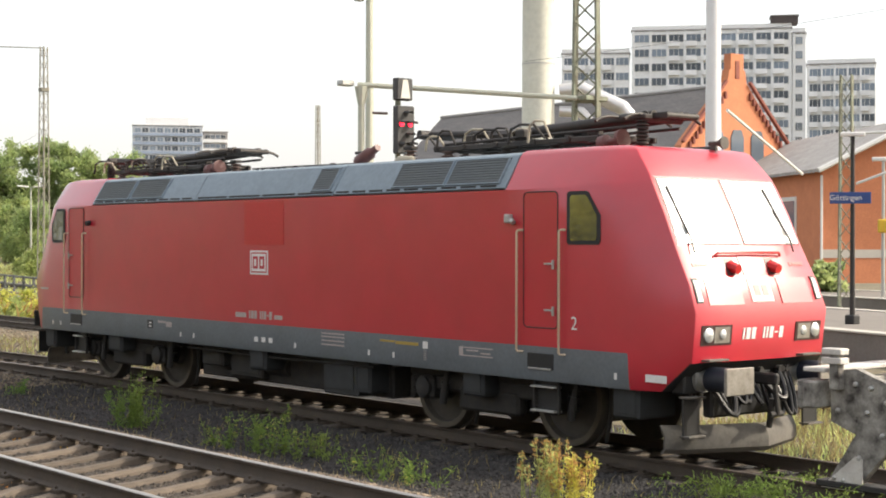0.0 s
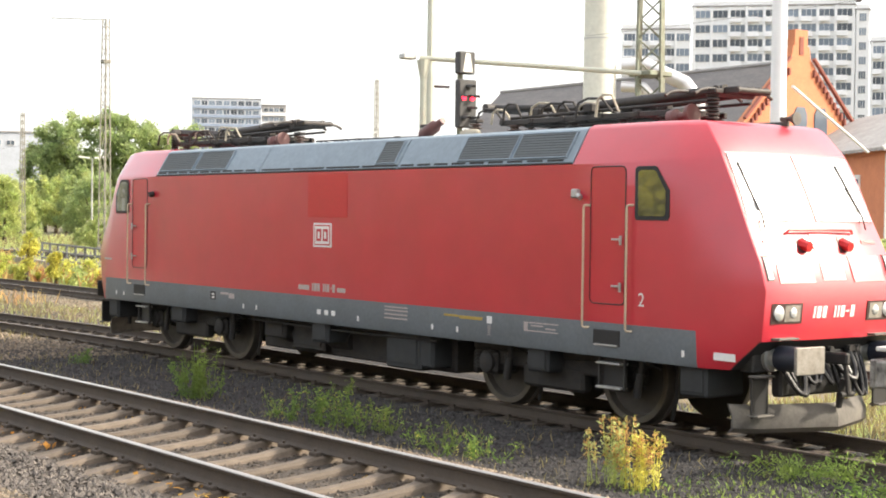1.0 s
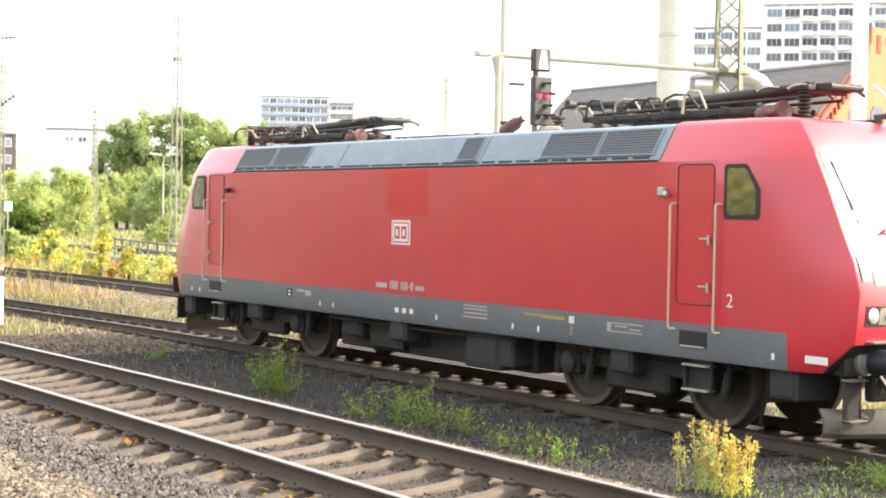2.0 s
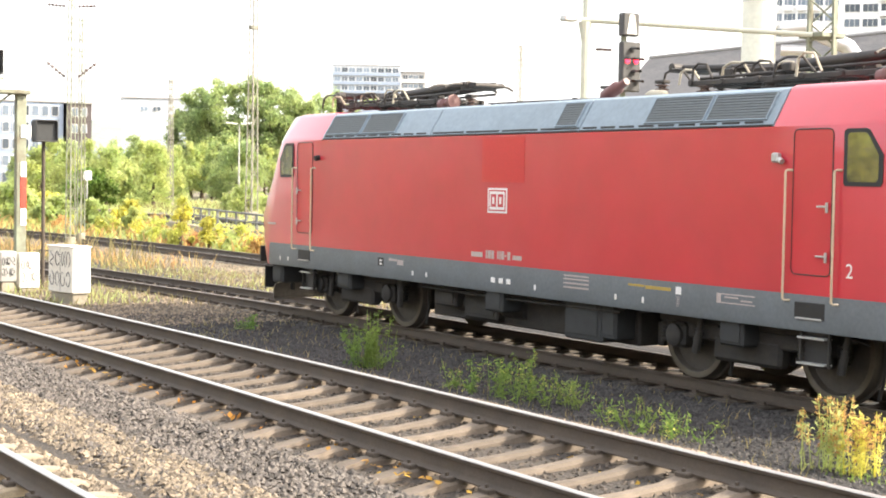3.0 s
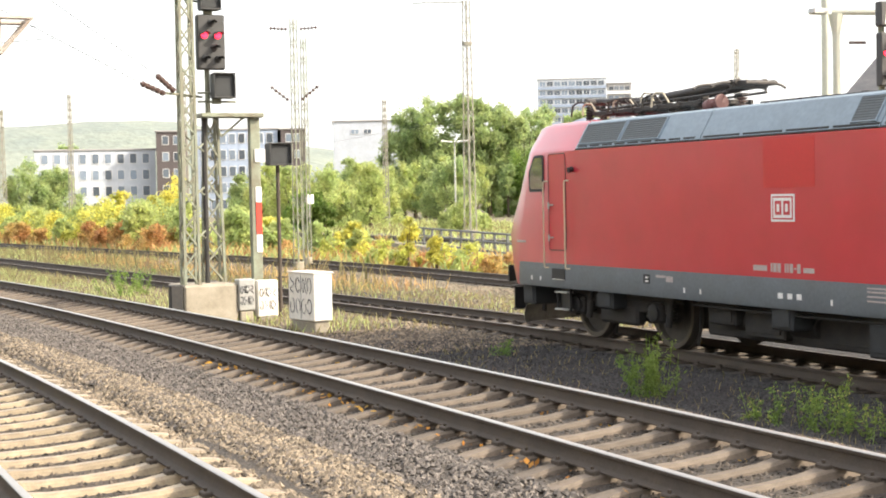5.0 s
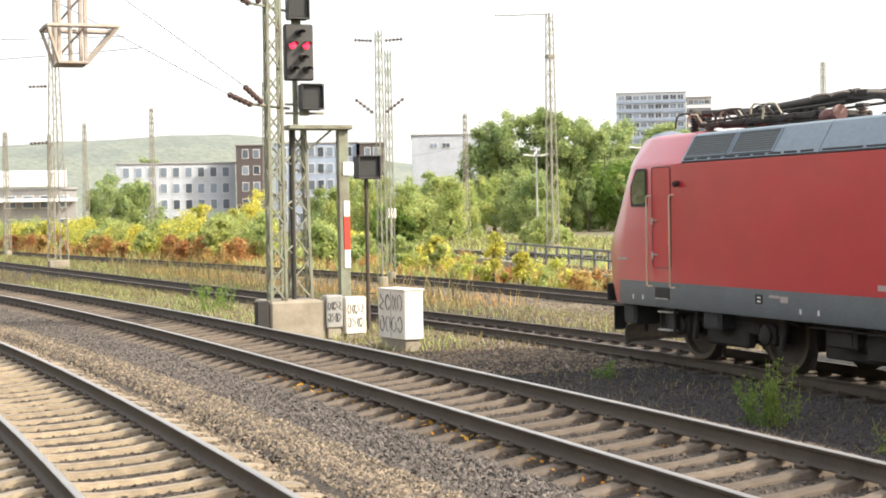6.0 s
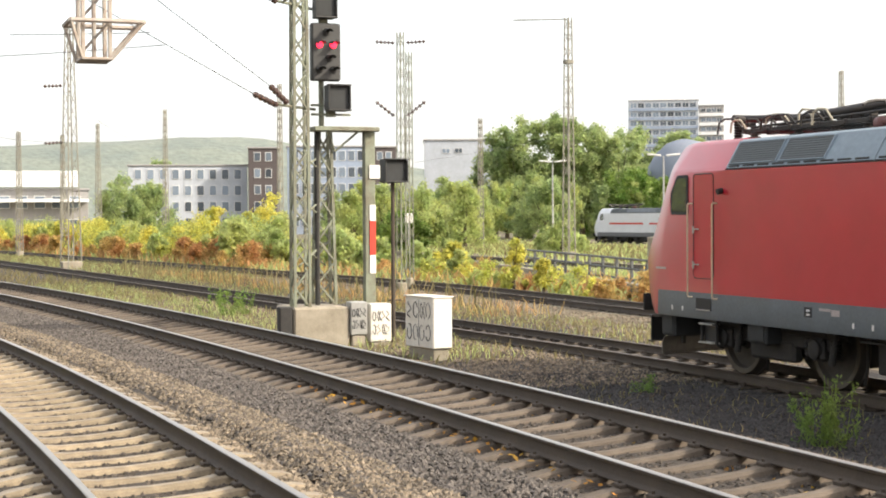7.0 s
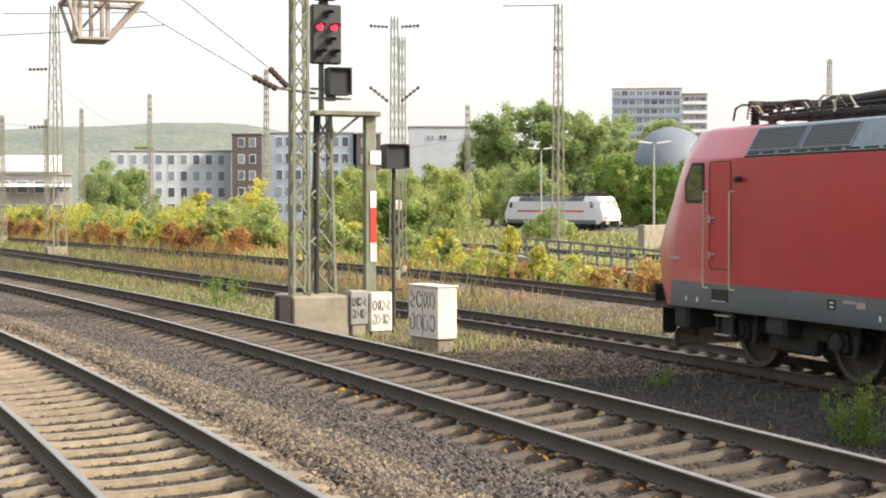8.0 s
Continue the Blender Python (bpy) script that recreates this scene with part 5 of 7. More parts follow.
def far_masts():
    for label, x, y, z1, w0, w1, arms in (("tall grey lattice catenary mast beyond the sidings", -79.45, 31.0, 16.2, 0.62, 0.34, True), ("tall grey lattice catenary mast between the tracks", -73.4, -3.15, 13.75, 0.86, 0.30, False),
                                          ("slim lattice mast with arms and insulators", -37.9, 4.2, 9.46, 0.26, 0.17, False), ("far slim lattice mast", -114.2, 38.8, 11.65, 0.40, 0.22, False),
                                          ("far slim lattice mast", -131.4, 13.3, 13.1, 0.45, 0.22, False), ("far slim lattice mast", -100.0, 16.2, 13.0, 0.36, 0.2, False), ("far slim lattice mast", -132.5, 7.1, 11.7, 0.5, 0.2, False),
                                          ("far slim lattice mast", -104.8, -2.9, 9.3, 0.40, 0.2, False), ("far slim lattice mast", -118.0, 2.0, 9.8, 0.4, 0.2, False), ("far slim lattice mast", -110.8, 75.5, 16.75, 0.5, 0.3, False), ("second slim mast behind the first", -42.0, 6.0, 9.2, 0.22, 0.16, False)):
        m = thing("catenary_mast", label, "mast", group="catenary masts")
        lattice(m, x, y, -0.2, z1, w0, w1, 0.07 if x < -60 else 0.035, 0.9 if w0 > 0.6 else 0.6, MASTGREY if x < -60 else MASTGREEN, 24, 0.03 if x < -60 else 0.018)
        part("footing", Geo().box((x, y, -0.1), (w0 * 1.3, w0 * 1.3, 0.7), 0.04), CONCRETE, m)
        if arms:
            part("top_arm", Geo().rod((x, y, z1 - 0.1), (x - 2.0, y - 3.2, z1 - 0.05), 0.04, 6), MASTGREY, m)
            part("knee", Geo().box((x, y, 13.2), (0.5, 0.6, 0.25), 0.03), MASTGREY, m)
        if "insulators" in label:
            for z, up in ((9.07, 0.05), (6.37, 0.55)):
                for s in (-1, 1):
                    i = Geo()
                    string_insulator(i, (x + 0.1 * s, y + 0.2 * s, z), (x + 0.35 * s, y + 0.85 * s, z + up), 0.07)
                    part("insulator", i, INSUL, m)
        if y == -3.15:
            for z in (10.2, 7.0):
                i = Geo()
                string_insulator(i, (x, y - 0.4, z), (x + 0.5, y - 1.5, z - 0.1), 0.09)
                part("insulator", i, INSUL, m)
    for x, y, z1, w in ((-91.65, 35.5, 6.85, 1.6), (-72.1, 34.25, 6.55, 1.3)):
        lp = thing("yard_lamp", "slim grey yard lamp post with two flat lamp heads", "lamp", group="yard lamps")
        part("pole", Geo().rod((x, y, -0.25), (x, y, z1), 0.09, 8, 0.05), STEEL, lp)
        for s in (-1, 1):
            part("lamp_head", Geo().box((x + 0.25 * s, y + 0.55 * s, z1 + 0.06), (0.3, 0.9, 0.12), 0.03, pose(0, 0, 0, 6 * s, 0, -24).to_3x3()), WHITEMARK, lp)
    sgn = thing("marker_sign", "small white marker board on a thin post", "sign")
    part("board", Geo().box((-60.25, 12.5, 2.62), (0.05, 0.45, 0.5), 0.01), WHITEMARK, sgn)
    part("post", Geo().rod((-60.3, 12.5, -0.2), (-60.3, 12.5, 2.8), 0.04, 8), STEEL, sgn)


far_masts()
# overhead wires
for a, b, s in (((-15.2, -7.0, 5.19), (-9.8, -12.6, 7.0), 0.0), ((-15.4, -6.6, 5.38), (-9.4, -12.2, 7.75), 0.0), ((-13.1, -9.2, 5.89), (-13.9, -12.9, 5.6), 0.02), ((-13.0, -9.5, 6.10), (-14.2, -11.9, 6.1), 0.01),
                ((-15.2, -7.0, 7.5), (-12.2, -10.2, 8.0), 0.0), ((-114, 38.6, 9.9), (-79.5, 30.9, 10.3), 0.5), ((-73.4, -3.4, 7.0), (-40, -14, 6.4), 0.3), ((-131, 13, 10.2), (-73.4, -3.4, 9.9), 1.2),
                ((-160, 30, 7.5), (-79.5, 30.9, 8.2), 0.6), ((-30.05, 31.4, 10.77), (-13.15, 34.33, 11.43), 0.1)):
    wire(a, b, s)


def back_signal():
    """The signal, floodlight post and beam seen above the locomotive's roof."""
    sg = thing("railway_signal", "black main signal with two red lights behind the locomotive", "signal")
    signal_head(sg, (-12.99, 11.43, 5.82), 0.62, 1.34, 0.22)
    part("post", Geo().rod((-13.19, 11.38, -0.3), (-13.19, 11.38, 7.0), 0.08, 10), MASTGREEN, sg)
    top = Geo().box((-13.04, 11.43, 6.96), (0.25, 0.55, 0.62), 0.03)
    part("speed_indicator", top, SIGBOX, sg)
    part("indicator_face", Geo().prism([(11.26, 6.70), (11.60, 6.70), (11.51, 7.22), (11.35, 7.22)], "x", -12.912, -12.90), STEEL, sg)
    fl = thing("floodlight_post", "pale green post with a floodlight and a long cross beam", "post")
    part("post", Geo().rod((-15.1, 11.5, -0.3), (-15.1, 11.5, 7.1), 0.10, 10), MASTPALE, fl)
    part("post_head", Geo().rod((-15.1, 11.5, 6.65), (-15.1, 11.5, 7.2), 0.10, 10, 0.2), MASTPALE, fl)
    part("floodlight", Geo().box((-15.4, 11.15, 7.30), (0.3, 0.45, 0.16), 0.03), STEEL, fl)
    part("cross_beam", Geo().rod((-15.15, 11.4, 7.26), (-10.95, 16.3, 6.85), 0.075, 10), MASTPALE, fl)
    part("insulator", Geo().rod((-14.9, 11.75, 6.44), (-14.7, 12.15, 6.43), 0.04, 8), INSUL, fl)
    lt = thing("lattice_tower", "grey-green lattice tower carrying the cross beam", "mast")
    lattice(lt, -11.04, 16.65, -0.3, 13.5, 0.80, 0.56, 0.08, 0.62, MASTGREEN, 40, 0.045)
    part("bracket", Geo().box((-11.04, 16.65, 6.85), (0.9, 0.9, 0.14), 0.02), MASTGREEN, lt)
    tm = thing("lighting_mast", "tall slim pale lighting mast with small fittings", "mast")
    part("pole", Geo().rod((-27.08, 20.6, -0.3), (-27.08, 20.6, 20.0), 0.18, 10, 0.13), MASTPALE, tm)
    part("fitting", Geo().box((-27.3, 20.25, 12.1), (0.25, 0.35, 0.15), 0.03), STEEL, tm)
    wp = thing("lighting_mast", "white tapered steel lighting mast", "mast")
    part("pole", Geo().rod((-11.52, 22.76, -0.3), (-11.52, 22.76, 19.0), 0.275, 18, 0.20), WHITEPOLE, wp)
    part("flange", Geo().rod((-11.52, 22.76, -0.1), (-11.52, 22.76, 0.05), 0.4, 18), STEEL, wp)


MASTPALE = material("pale_green_grey_paint", (0.47, 0.48, 0.40), 0.55, second=(0.36, 0.36, 0.29), scale=2.5, amount=0.5)
WHITEPOLE = material("white_mast_paint", (0.70, 0.71, 0.72), 0.45, second=(0.58, 0.59, 0.6), scale=1.5, amount=0.4)
back_signal()


def buffer_stop():
    bs = thing("buffer_stop", "rusty white-painted steel buffer stop at the end of the siding", "buffer stop", pose(0.05, 0, 0))
    for s in (-0.75, 0.75):
        fr = Geo()
        fr.prism([(10.55, 0.0), (10.95, 0.0), (11.5, 0.62), (11.85, 0.0), (12.4, 0.0), (12.0, 0.62), (11.35, 1.18), (10.95, 1.32), (10.62, 1.28), (10.62, 0.72), (10.95, 0.60)], "y", s - 0.05, s + 0.05)
        f = part("side_frame", fr, BSTOP, bs, "riveted side frame with flaking white paint", 30)
        for x, z in ((10.72, 1.18), (10.72, 0.85), (10.95, 1.15), (11.15, 1.12), (11.35, 0.98), (11.1, 0.85), (11.5, 0.75), (11.3, 0.62), (11.7, 0.5), (10.8, 0.08), (10.68, 0.1), (11.0, 0.35), (12.0, 0.3)):
            part("bolt", Geo().lathe((x, s - 0.05, z), (0, -1, 0), [(0, 0.032), (0.02, 0.03), (0.035, 0.015), (0.036, 0)], 8), STEEL, f)
        gus = Geo().prism([(10.5, -0.02), (11.05, -0.02), (11.05, 0.34), (10.95, 0.36)], "y", s - 0.07, s - 0.055)
        part("gusset_plate", gus, BSWHITE, bs)
        part("rail_clamp", Geo().box((11.4, s, 0.03), (1.9, 0.2, 0.07), 0.01), UNDER, bs)
    part("buffer_beam", Geo().box((10.50, 0, 1.02), (0.16, 2.1, 0.30), 0.02), BSTOP, bs, "rust-stained white buffer beam")
    part("top_plate", Geo().box((10.5, -0.2, 1.29), (0.30, 1.5, 0.05), 0.01), BSWHITE, bs)
    for y in (-0.875, 0.875):
        part("stop_block", Geo().box((10.38, y, 1.02), (0.08, 0.34, 0.32), 0.02), BSTOP, bs)
    for z in (1.50, 1.40):
        part("marker_plate", Geo().box((10.72, -0.86, z), (0.26, 0.16, 0.07), 0.01), BSWHITE, bs)
    part("marker_post", Geo().box((10.74, -0.86, 1.30), (0.12, 0.12, 0.44), 0.01), BSTOP, bs)
    sg = Geo().box((10.7, 0.5, 1.58), (0.05, 0.5, 0.3), 0.01)
    part("sign_board", sg, WHITEMARK, bs)
    part("sign_post", Geo().box((10.74, 0.5, 1.35), (0.05, 0.06, 0.5), 0.01), STEEL, bs)


BSTOP = material("flaking_white_over_rust", (0.36, 0.345, 0.31), 0.7, second=(0.022, 0.016, 0.014), scale=4.0, amount=1.0, fine=30, bump=0.3)
BSWHITE = material("dirty_white_steel", (0.62, 0.60, 0.56), 0.6, second=(0.35, 0.30, 0.26), scale=3, amount=0.6)
buffer_stop()


# ---- buildings and distance ----
WALLWHITE = material("white_render", (0.76, 0.77, 0.78), 0.8, second=(0.66, 0.67, 0.68), scale=0.3, amount=0.5, fine=3, bump=0.05)
WALLPALE = material("pale_grey_render", (0.44, 0.47, 0.52), 0.85, second=(0.30, 0.32, 0.35), scale=0.4, amount=0.5, fine=3, bump=0.05)
WALLBLUE = material("blue_grey_render", (0.31, 0.37, 0.48), 0.85, second=(0.21, 0.25, 0.31), scale=0.4, amount=0.5, fine=3, bump=0.05)
WALLBROWN = material("brown_cladding", (0.088, 0.072, 0.072), 0.8, second=(0.062, 0.052, 0.052), scale=0.6, amount=0.5, fine=3)
WALLGREY = material("grey_concrete_panel", (0.30, 0.29, 0.285), 0.85, second=(0.23, 0.225, 0.22), scale=0.5, amount=0.5, fine=3)
BRICKORANGE = material("orange_brick", (0.56, 0.215, 0.105), 0.85, second=(0.44, 0.16, 0.08), scale=1.5, amount=0.6, fine=14, bump=0.25)
BRICKDARK = material("dark_red_brick", (0.26, 0.085, 0.06), 0.85, second=(0.18, 0.06, 0.045), scale=2, amount=0.6, fine=14)
SLATE = material("slate_roof", (0.15, 0.14, 0.135), 0.8, second=(0.21, 0.19, 0.175), scale=0.5, amount=0.8, fine=4, bump=0.5, stretch=(1, 4, 4))
CORRUGATED = material("corrugated_sheet", (0.36, 0.34, 0.32), 0.7, second=(0.22, 0.205, 0.19), scale=1.2, amount=0.7, fine=8)
WINGLASS = material("window_glass", (0.13, 0.16, 0.20), 0.12, scale=1.5, amount=0.6, fine=3, bump=0, random_value=0.7)
WINFRAME = material("white_window_frame", (0.66, 0.66, 0.64), 0.6, amount=0.3)
BALCONY = material("white_balcony_parapet", (0.80, 0.81, 0.83), 0.75, scale=0.8, amount=0.35, random_value=0.06)
PLATFORM = material("platform_paving", (0.19, 0.17, 0.15), 0.9, second=(0.13, 0.115, 0.10), scale=0.8, amount=0.6, fine=12, bump=0.1)
PLATEDGE = material("pale_platform_edge", (0.48, 0.45, 0.40), 0.85, scale=2, amount=0.4)
CHIMNEY = material("cream_chimney_cladding", (0.63, 0.625, 0.55), 0.55, second=(0.55, 0.55, 0.48), scale=0.6, amount=0.5, fine=5, bump=0.03)
DUCT = material("silver_duct", (0.62, 0.61, 0.60), 0.35, 0.6, scale=3, amount=0.35)
SIGNBLUE = material("station_sign_blue", (0.018, 0.055, 0.20), 0.45, scale=6, amount=0.25)
YELLOWBOX = material("yellow_box", (0.62, 0.40, 0.03), 0.5, scale=6, amount=0.25)
# distance haze is mixed into the hill's grey-green base colours
HILL = material("hazed_wooded_hill", (0.14, 0.165, 0.15), 0.95, second=(0.20, 0.22, 0.18), scale=0.012, amount=0.9, fine=0.08, bump=0.8, depth=4.0)
SILO = material("grey_silo_sheet", (0.19, 0.215, 0.26), 0.6, 0.1, second=(0.15, 0.17, 0.21), scale=0.5, amount=0.4)


CLOSINGWALL = material("stained_closing_wall", (0.26, 0.20, 0.15), 0.9, second=(0.17, 0.13, 0.10), scale=0.6, amount=0.7, fine=8, bump=0.1)


def window_mesh(w, h, panes=2):
    g = Geo()
    g.box((0, 0.0, 0), (w, 0.10, h), 0.01)
    g.slot = 1
    pw = (w - 0.08 * (panes + 1)) / panes
    for k in range(panes):
        g.box((-w / 2 + 0.08 + pw / 2 + k * (pw + 0.08), -0.045, 0), (pw, 0.03, h - 0.16), 0.004)
    return g.mesh("window", [WINFRAME, WINGLASS], 30)


def block(name, label, p0, p1, depth, z0, height, rows, cols, wall, wsize=(1.4, 1.3), panes=2, base=1.0, first=0.0, skip=None, category="building", roof=None, margin=0.6):
    """A building: local x runs along its front, y away from the railway."""
    a, b = Vector((*p0, 0)), Vector((*p1, 0))
    length = (b - a).length
    ob = thing(name, label, category, Matrix.Translation(a) @ Matrix.Rotation(math.atan2(b.y - a.y, b.x - a.x), 4, "Z"))
    part("wall", Geo().box((length / 2, depth / 2, (z0 + height) / 2), (length, depth, height - z0), 0.05), wall, ob)
    part("roof", Geo().box((length / 2, depth / 2, height + 0.15), (length + 0.4, depth + 0.4, 0.3), 0.05), roof or WALLGREY, ob)
    me = window_mesh(*wsize, panes)
    fl = (height - base) / rows
    for r in range(rows):
        for c in range(cols):
            if skip and skip(r, c):
                continue
            x = margin + first + (length - 2 * margin) * (c + 0.5) / cols
            part("window", me, None, ob, at=pose(x, -0.04, base + fl * (r + 0.5)))
    return ob, length, fl


def high_rise(label, p0, p1, height, rows, cols, depth=14, dark_cols=()):
    ob, length, fl = block("apartment_tower", label, p0, p1, depth, 0, height, rows, cols, WALLWHITE, (2.95 if cols > 1 else 1.4, 1.6), 3, 1.5, margin=0.3, category="tower block")
    pitch = (length - 0.6) / cols
    bal = Geo().box((0, -0.45, 0), (pitch * 0.62, 0.9, 1.0), 0.03).mesh("balcony", BALCONY, 30)
    pier = Geo().box((0, -0.18, height / 2), (pitch * 0.16, 0.36, height), 0.03).mesh("pier", WALLWHITE, 30)
    for c in range(cols):
        x = 0.3 + pitch * (c + 0.5)
        for r in range(rows):
            if c in dark_cols:
                continue
            part("balcony", bal, None, ob, at=pose(x - pitch * 0.14, 0, 1.5 + fl * r + 0.25))
        part("pier", pier, None, ob, at=pose(x - pitch * 0.5, 0, 0))
    part("parapet", Geo().box((length / 2, 0.2, height + 0.55), (length, 0.5, 1.1), 0.05), WALLWHITE, ob)
    return ob


high_rise("pale tower block with rows of balconies, lower wing", (-203.8, 198.3), (-194.2, 207.8), 40.2, 13, 5, dark_cols=(4,))
high_rise("tall pale tower block with rows of balconies", (-193.9, 208.1), (-170.4, 228.6), 44.6, 15, 9, dark_cols=(0, 1))
high_rise("dark stair tower beside the tower blocks", (-170.3, 228.7), (-168.3, 230.3), 43.6, 15, 1, dark_cols=(0,))
high_rise("pale tower block with rows of balconies, end wing", (-168.1, 230.5), (-157.7, 238.1), 37.3, 12, 5)
pt = thing("roof_house", "dark plant room on the tower block roof", "roof structure", pose(-172.9, 229.4, 45.7, 0, 0, 41))
part("wall", Geo().box((0, 0, 0.7), (5.2, 5, 1.4), 0.05), WALLBROWN, pt)
part("roof", Geo().box((0, 0, 1.5), (5.6, 5.4, 0.2), 0.03), WALLGREY, pt)
block("apartment_tower", "dark narrow building beside the tower blocks", (-155.2, 239.3), (-151.6, 241.8), 10, 0, 34.3, 11, 1, WALLBROWN, category="tower block")

# office tower far off
ot, L, fl = block("office_tower", "distant office tower with blue window bands", (-515.2, 266.0), (-502.2, 289.3), 20, 0, 47.2, 13, 9, WALLPALE, (2.4, 1.9), 2, 2.0, category="office building")
for r in range(13):
    part("parapet_band", Geo().box((L / 2, -0.2, 2.0 + fl * r + 0.1), (L, 0.4, 1.1), 0.05), WALLBLUE, ot)
part("plant_room", Geo().box((L * 0.5, 8, 49.0), (L * 0.62, 10, 3.4), 0.1), WALLWHITE, ot)
ot2, L2, fl2 = block("office_tower", "distant pale office wing with balcony bands", (-502.0, 289.5), (-497.3, 297.6), 18, 0, 45.0, 12, 4, WALLGREY, (1.8, 1.6), 2, 2.0, category="office building")
for r in range(12):
    part("parapet_band", Geo().box((L2 / 2, -0.3, 2.0 + fl2 * r + 0.1), (L2, 0.6, 1.2), 0.05), WALLWHITE, ot2)

# flats along the yard
block("apartment_house", "pale four-storey apartment house with square windows", (-241.4, 28.0), (-237.2, 47.2), 14, -1, 11.4, 4, 9, WALLPALE, (1.2, 1.7), 1, 0.6, category="apartment house")
block("apartment_house", "brown-clad five-storey stair block", (-232.7, 46.25), (-231.4, 50.9), 12, -1, 14.15, 5, 2, WALLBROWN, (1.1, 1.5), 1, 0.6, category="apartment house")
block("apartment_house", "blue-grey five-storey apartment house with square windows", (-245.2, 56.3), (-241.3, 70.0), 14, -1, 15.0, 5, 8, WALLBLUE, (1.2, 1.8), 1, 0.6, category="apartment house")
block("apartment_house", "brown-clad end of the apartment row", (-240.4, 70.3), (-239.4, 74.4), 12, -1, 14.9, 5, 2, WALLBROWN, (1.1, 1.5), 1, 0.6, category="apartment house")
wb_, L, fl = block("office_block", "white stepped building half hidden by trees", (-266.0, 89.5), (-261.3, 102.0), 16, -1, 17.6, 4, 5, WALLPALE, (1.6, 1.0), 2, 2.0, skip=lambda r, c: r != 3 or c in (0, 3, 4), category="office building")
for r in range(3):
    part("canopy", Geo().box((L + 1.0, 3, 8.0 + r * 3.6), (2.6, 6, 1.1), 0.05), WALLWHITE, wb_)
lb, L, fl = block("station_shed", "low brown building with a white roof band", (-184.4, 1.4), (-183.2, 13.3), 12, -1, 6.3, 2, 5, WALLGREY, (1.4, 1.6), 1, 0.4, category="building")
part("roof_band", Geo().box((L * 0.45, -0.3, 7.75), (L * 0.9, 1.5, 2.0), 0.05), WALLWHITE, lb)
part("canopy", Geo().box((L * 0.5, -1.2, 5.0), (L * 1.0, 2.0, 0.4), 0.04), WALLWHITE, lb)
si = thing("round_shed", "grey round-roofed shed among the trees", "shed")
part("roof", Geo().lathe((-189.0, 104.8, 3.4), (-0.25, -0.15, 1), [(0, 6.3), (5, 6.3), (8, 5.4), (10, 3.6), (11, 1.7), (11.3, 0.0)], 28), SILO, si)
part("wall", Geo().rod((-189, 104.8, -1), (-189, 104.8, 5.0), 6.0, 28), SILO, si)


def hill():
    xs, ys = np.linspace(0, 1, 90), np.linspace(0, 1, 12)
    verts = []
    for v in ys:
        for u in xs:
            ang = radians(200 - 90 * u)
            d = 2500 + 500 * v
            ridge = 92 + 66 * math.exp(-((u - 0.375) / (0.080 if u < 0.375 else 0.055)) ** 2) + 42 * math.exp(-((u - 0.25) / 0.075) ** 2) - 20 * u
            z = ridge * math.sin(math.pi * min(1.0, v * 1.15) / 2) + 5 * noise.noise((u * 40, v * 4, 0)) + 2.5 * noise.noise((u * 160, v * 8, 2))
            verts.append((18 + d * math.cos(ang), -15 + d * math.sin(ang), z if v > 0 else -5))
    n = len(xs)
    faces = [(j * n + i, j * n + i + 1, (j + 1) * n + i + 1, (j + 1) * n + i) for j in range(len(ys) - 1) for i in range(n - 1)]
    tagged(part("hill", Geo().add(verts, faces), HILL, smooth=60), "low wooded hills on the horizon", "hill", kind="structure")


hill()


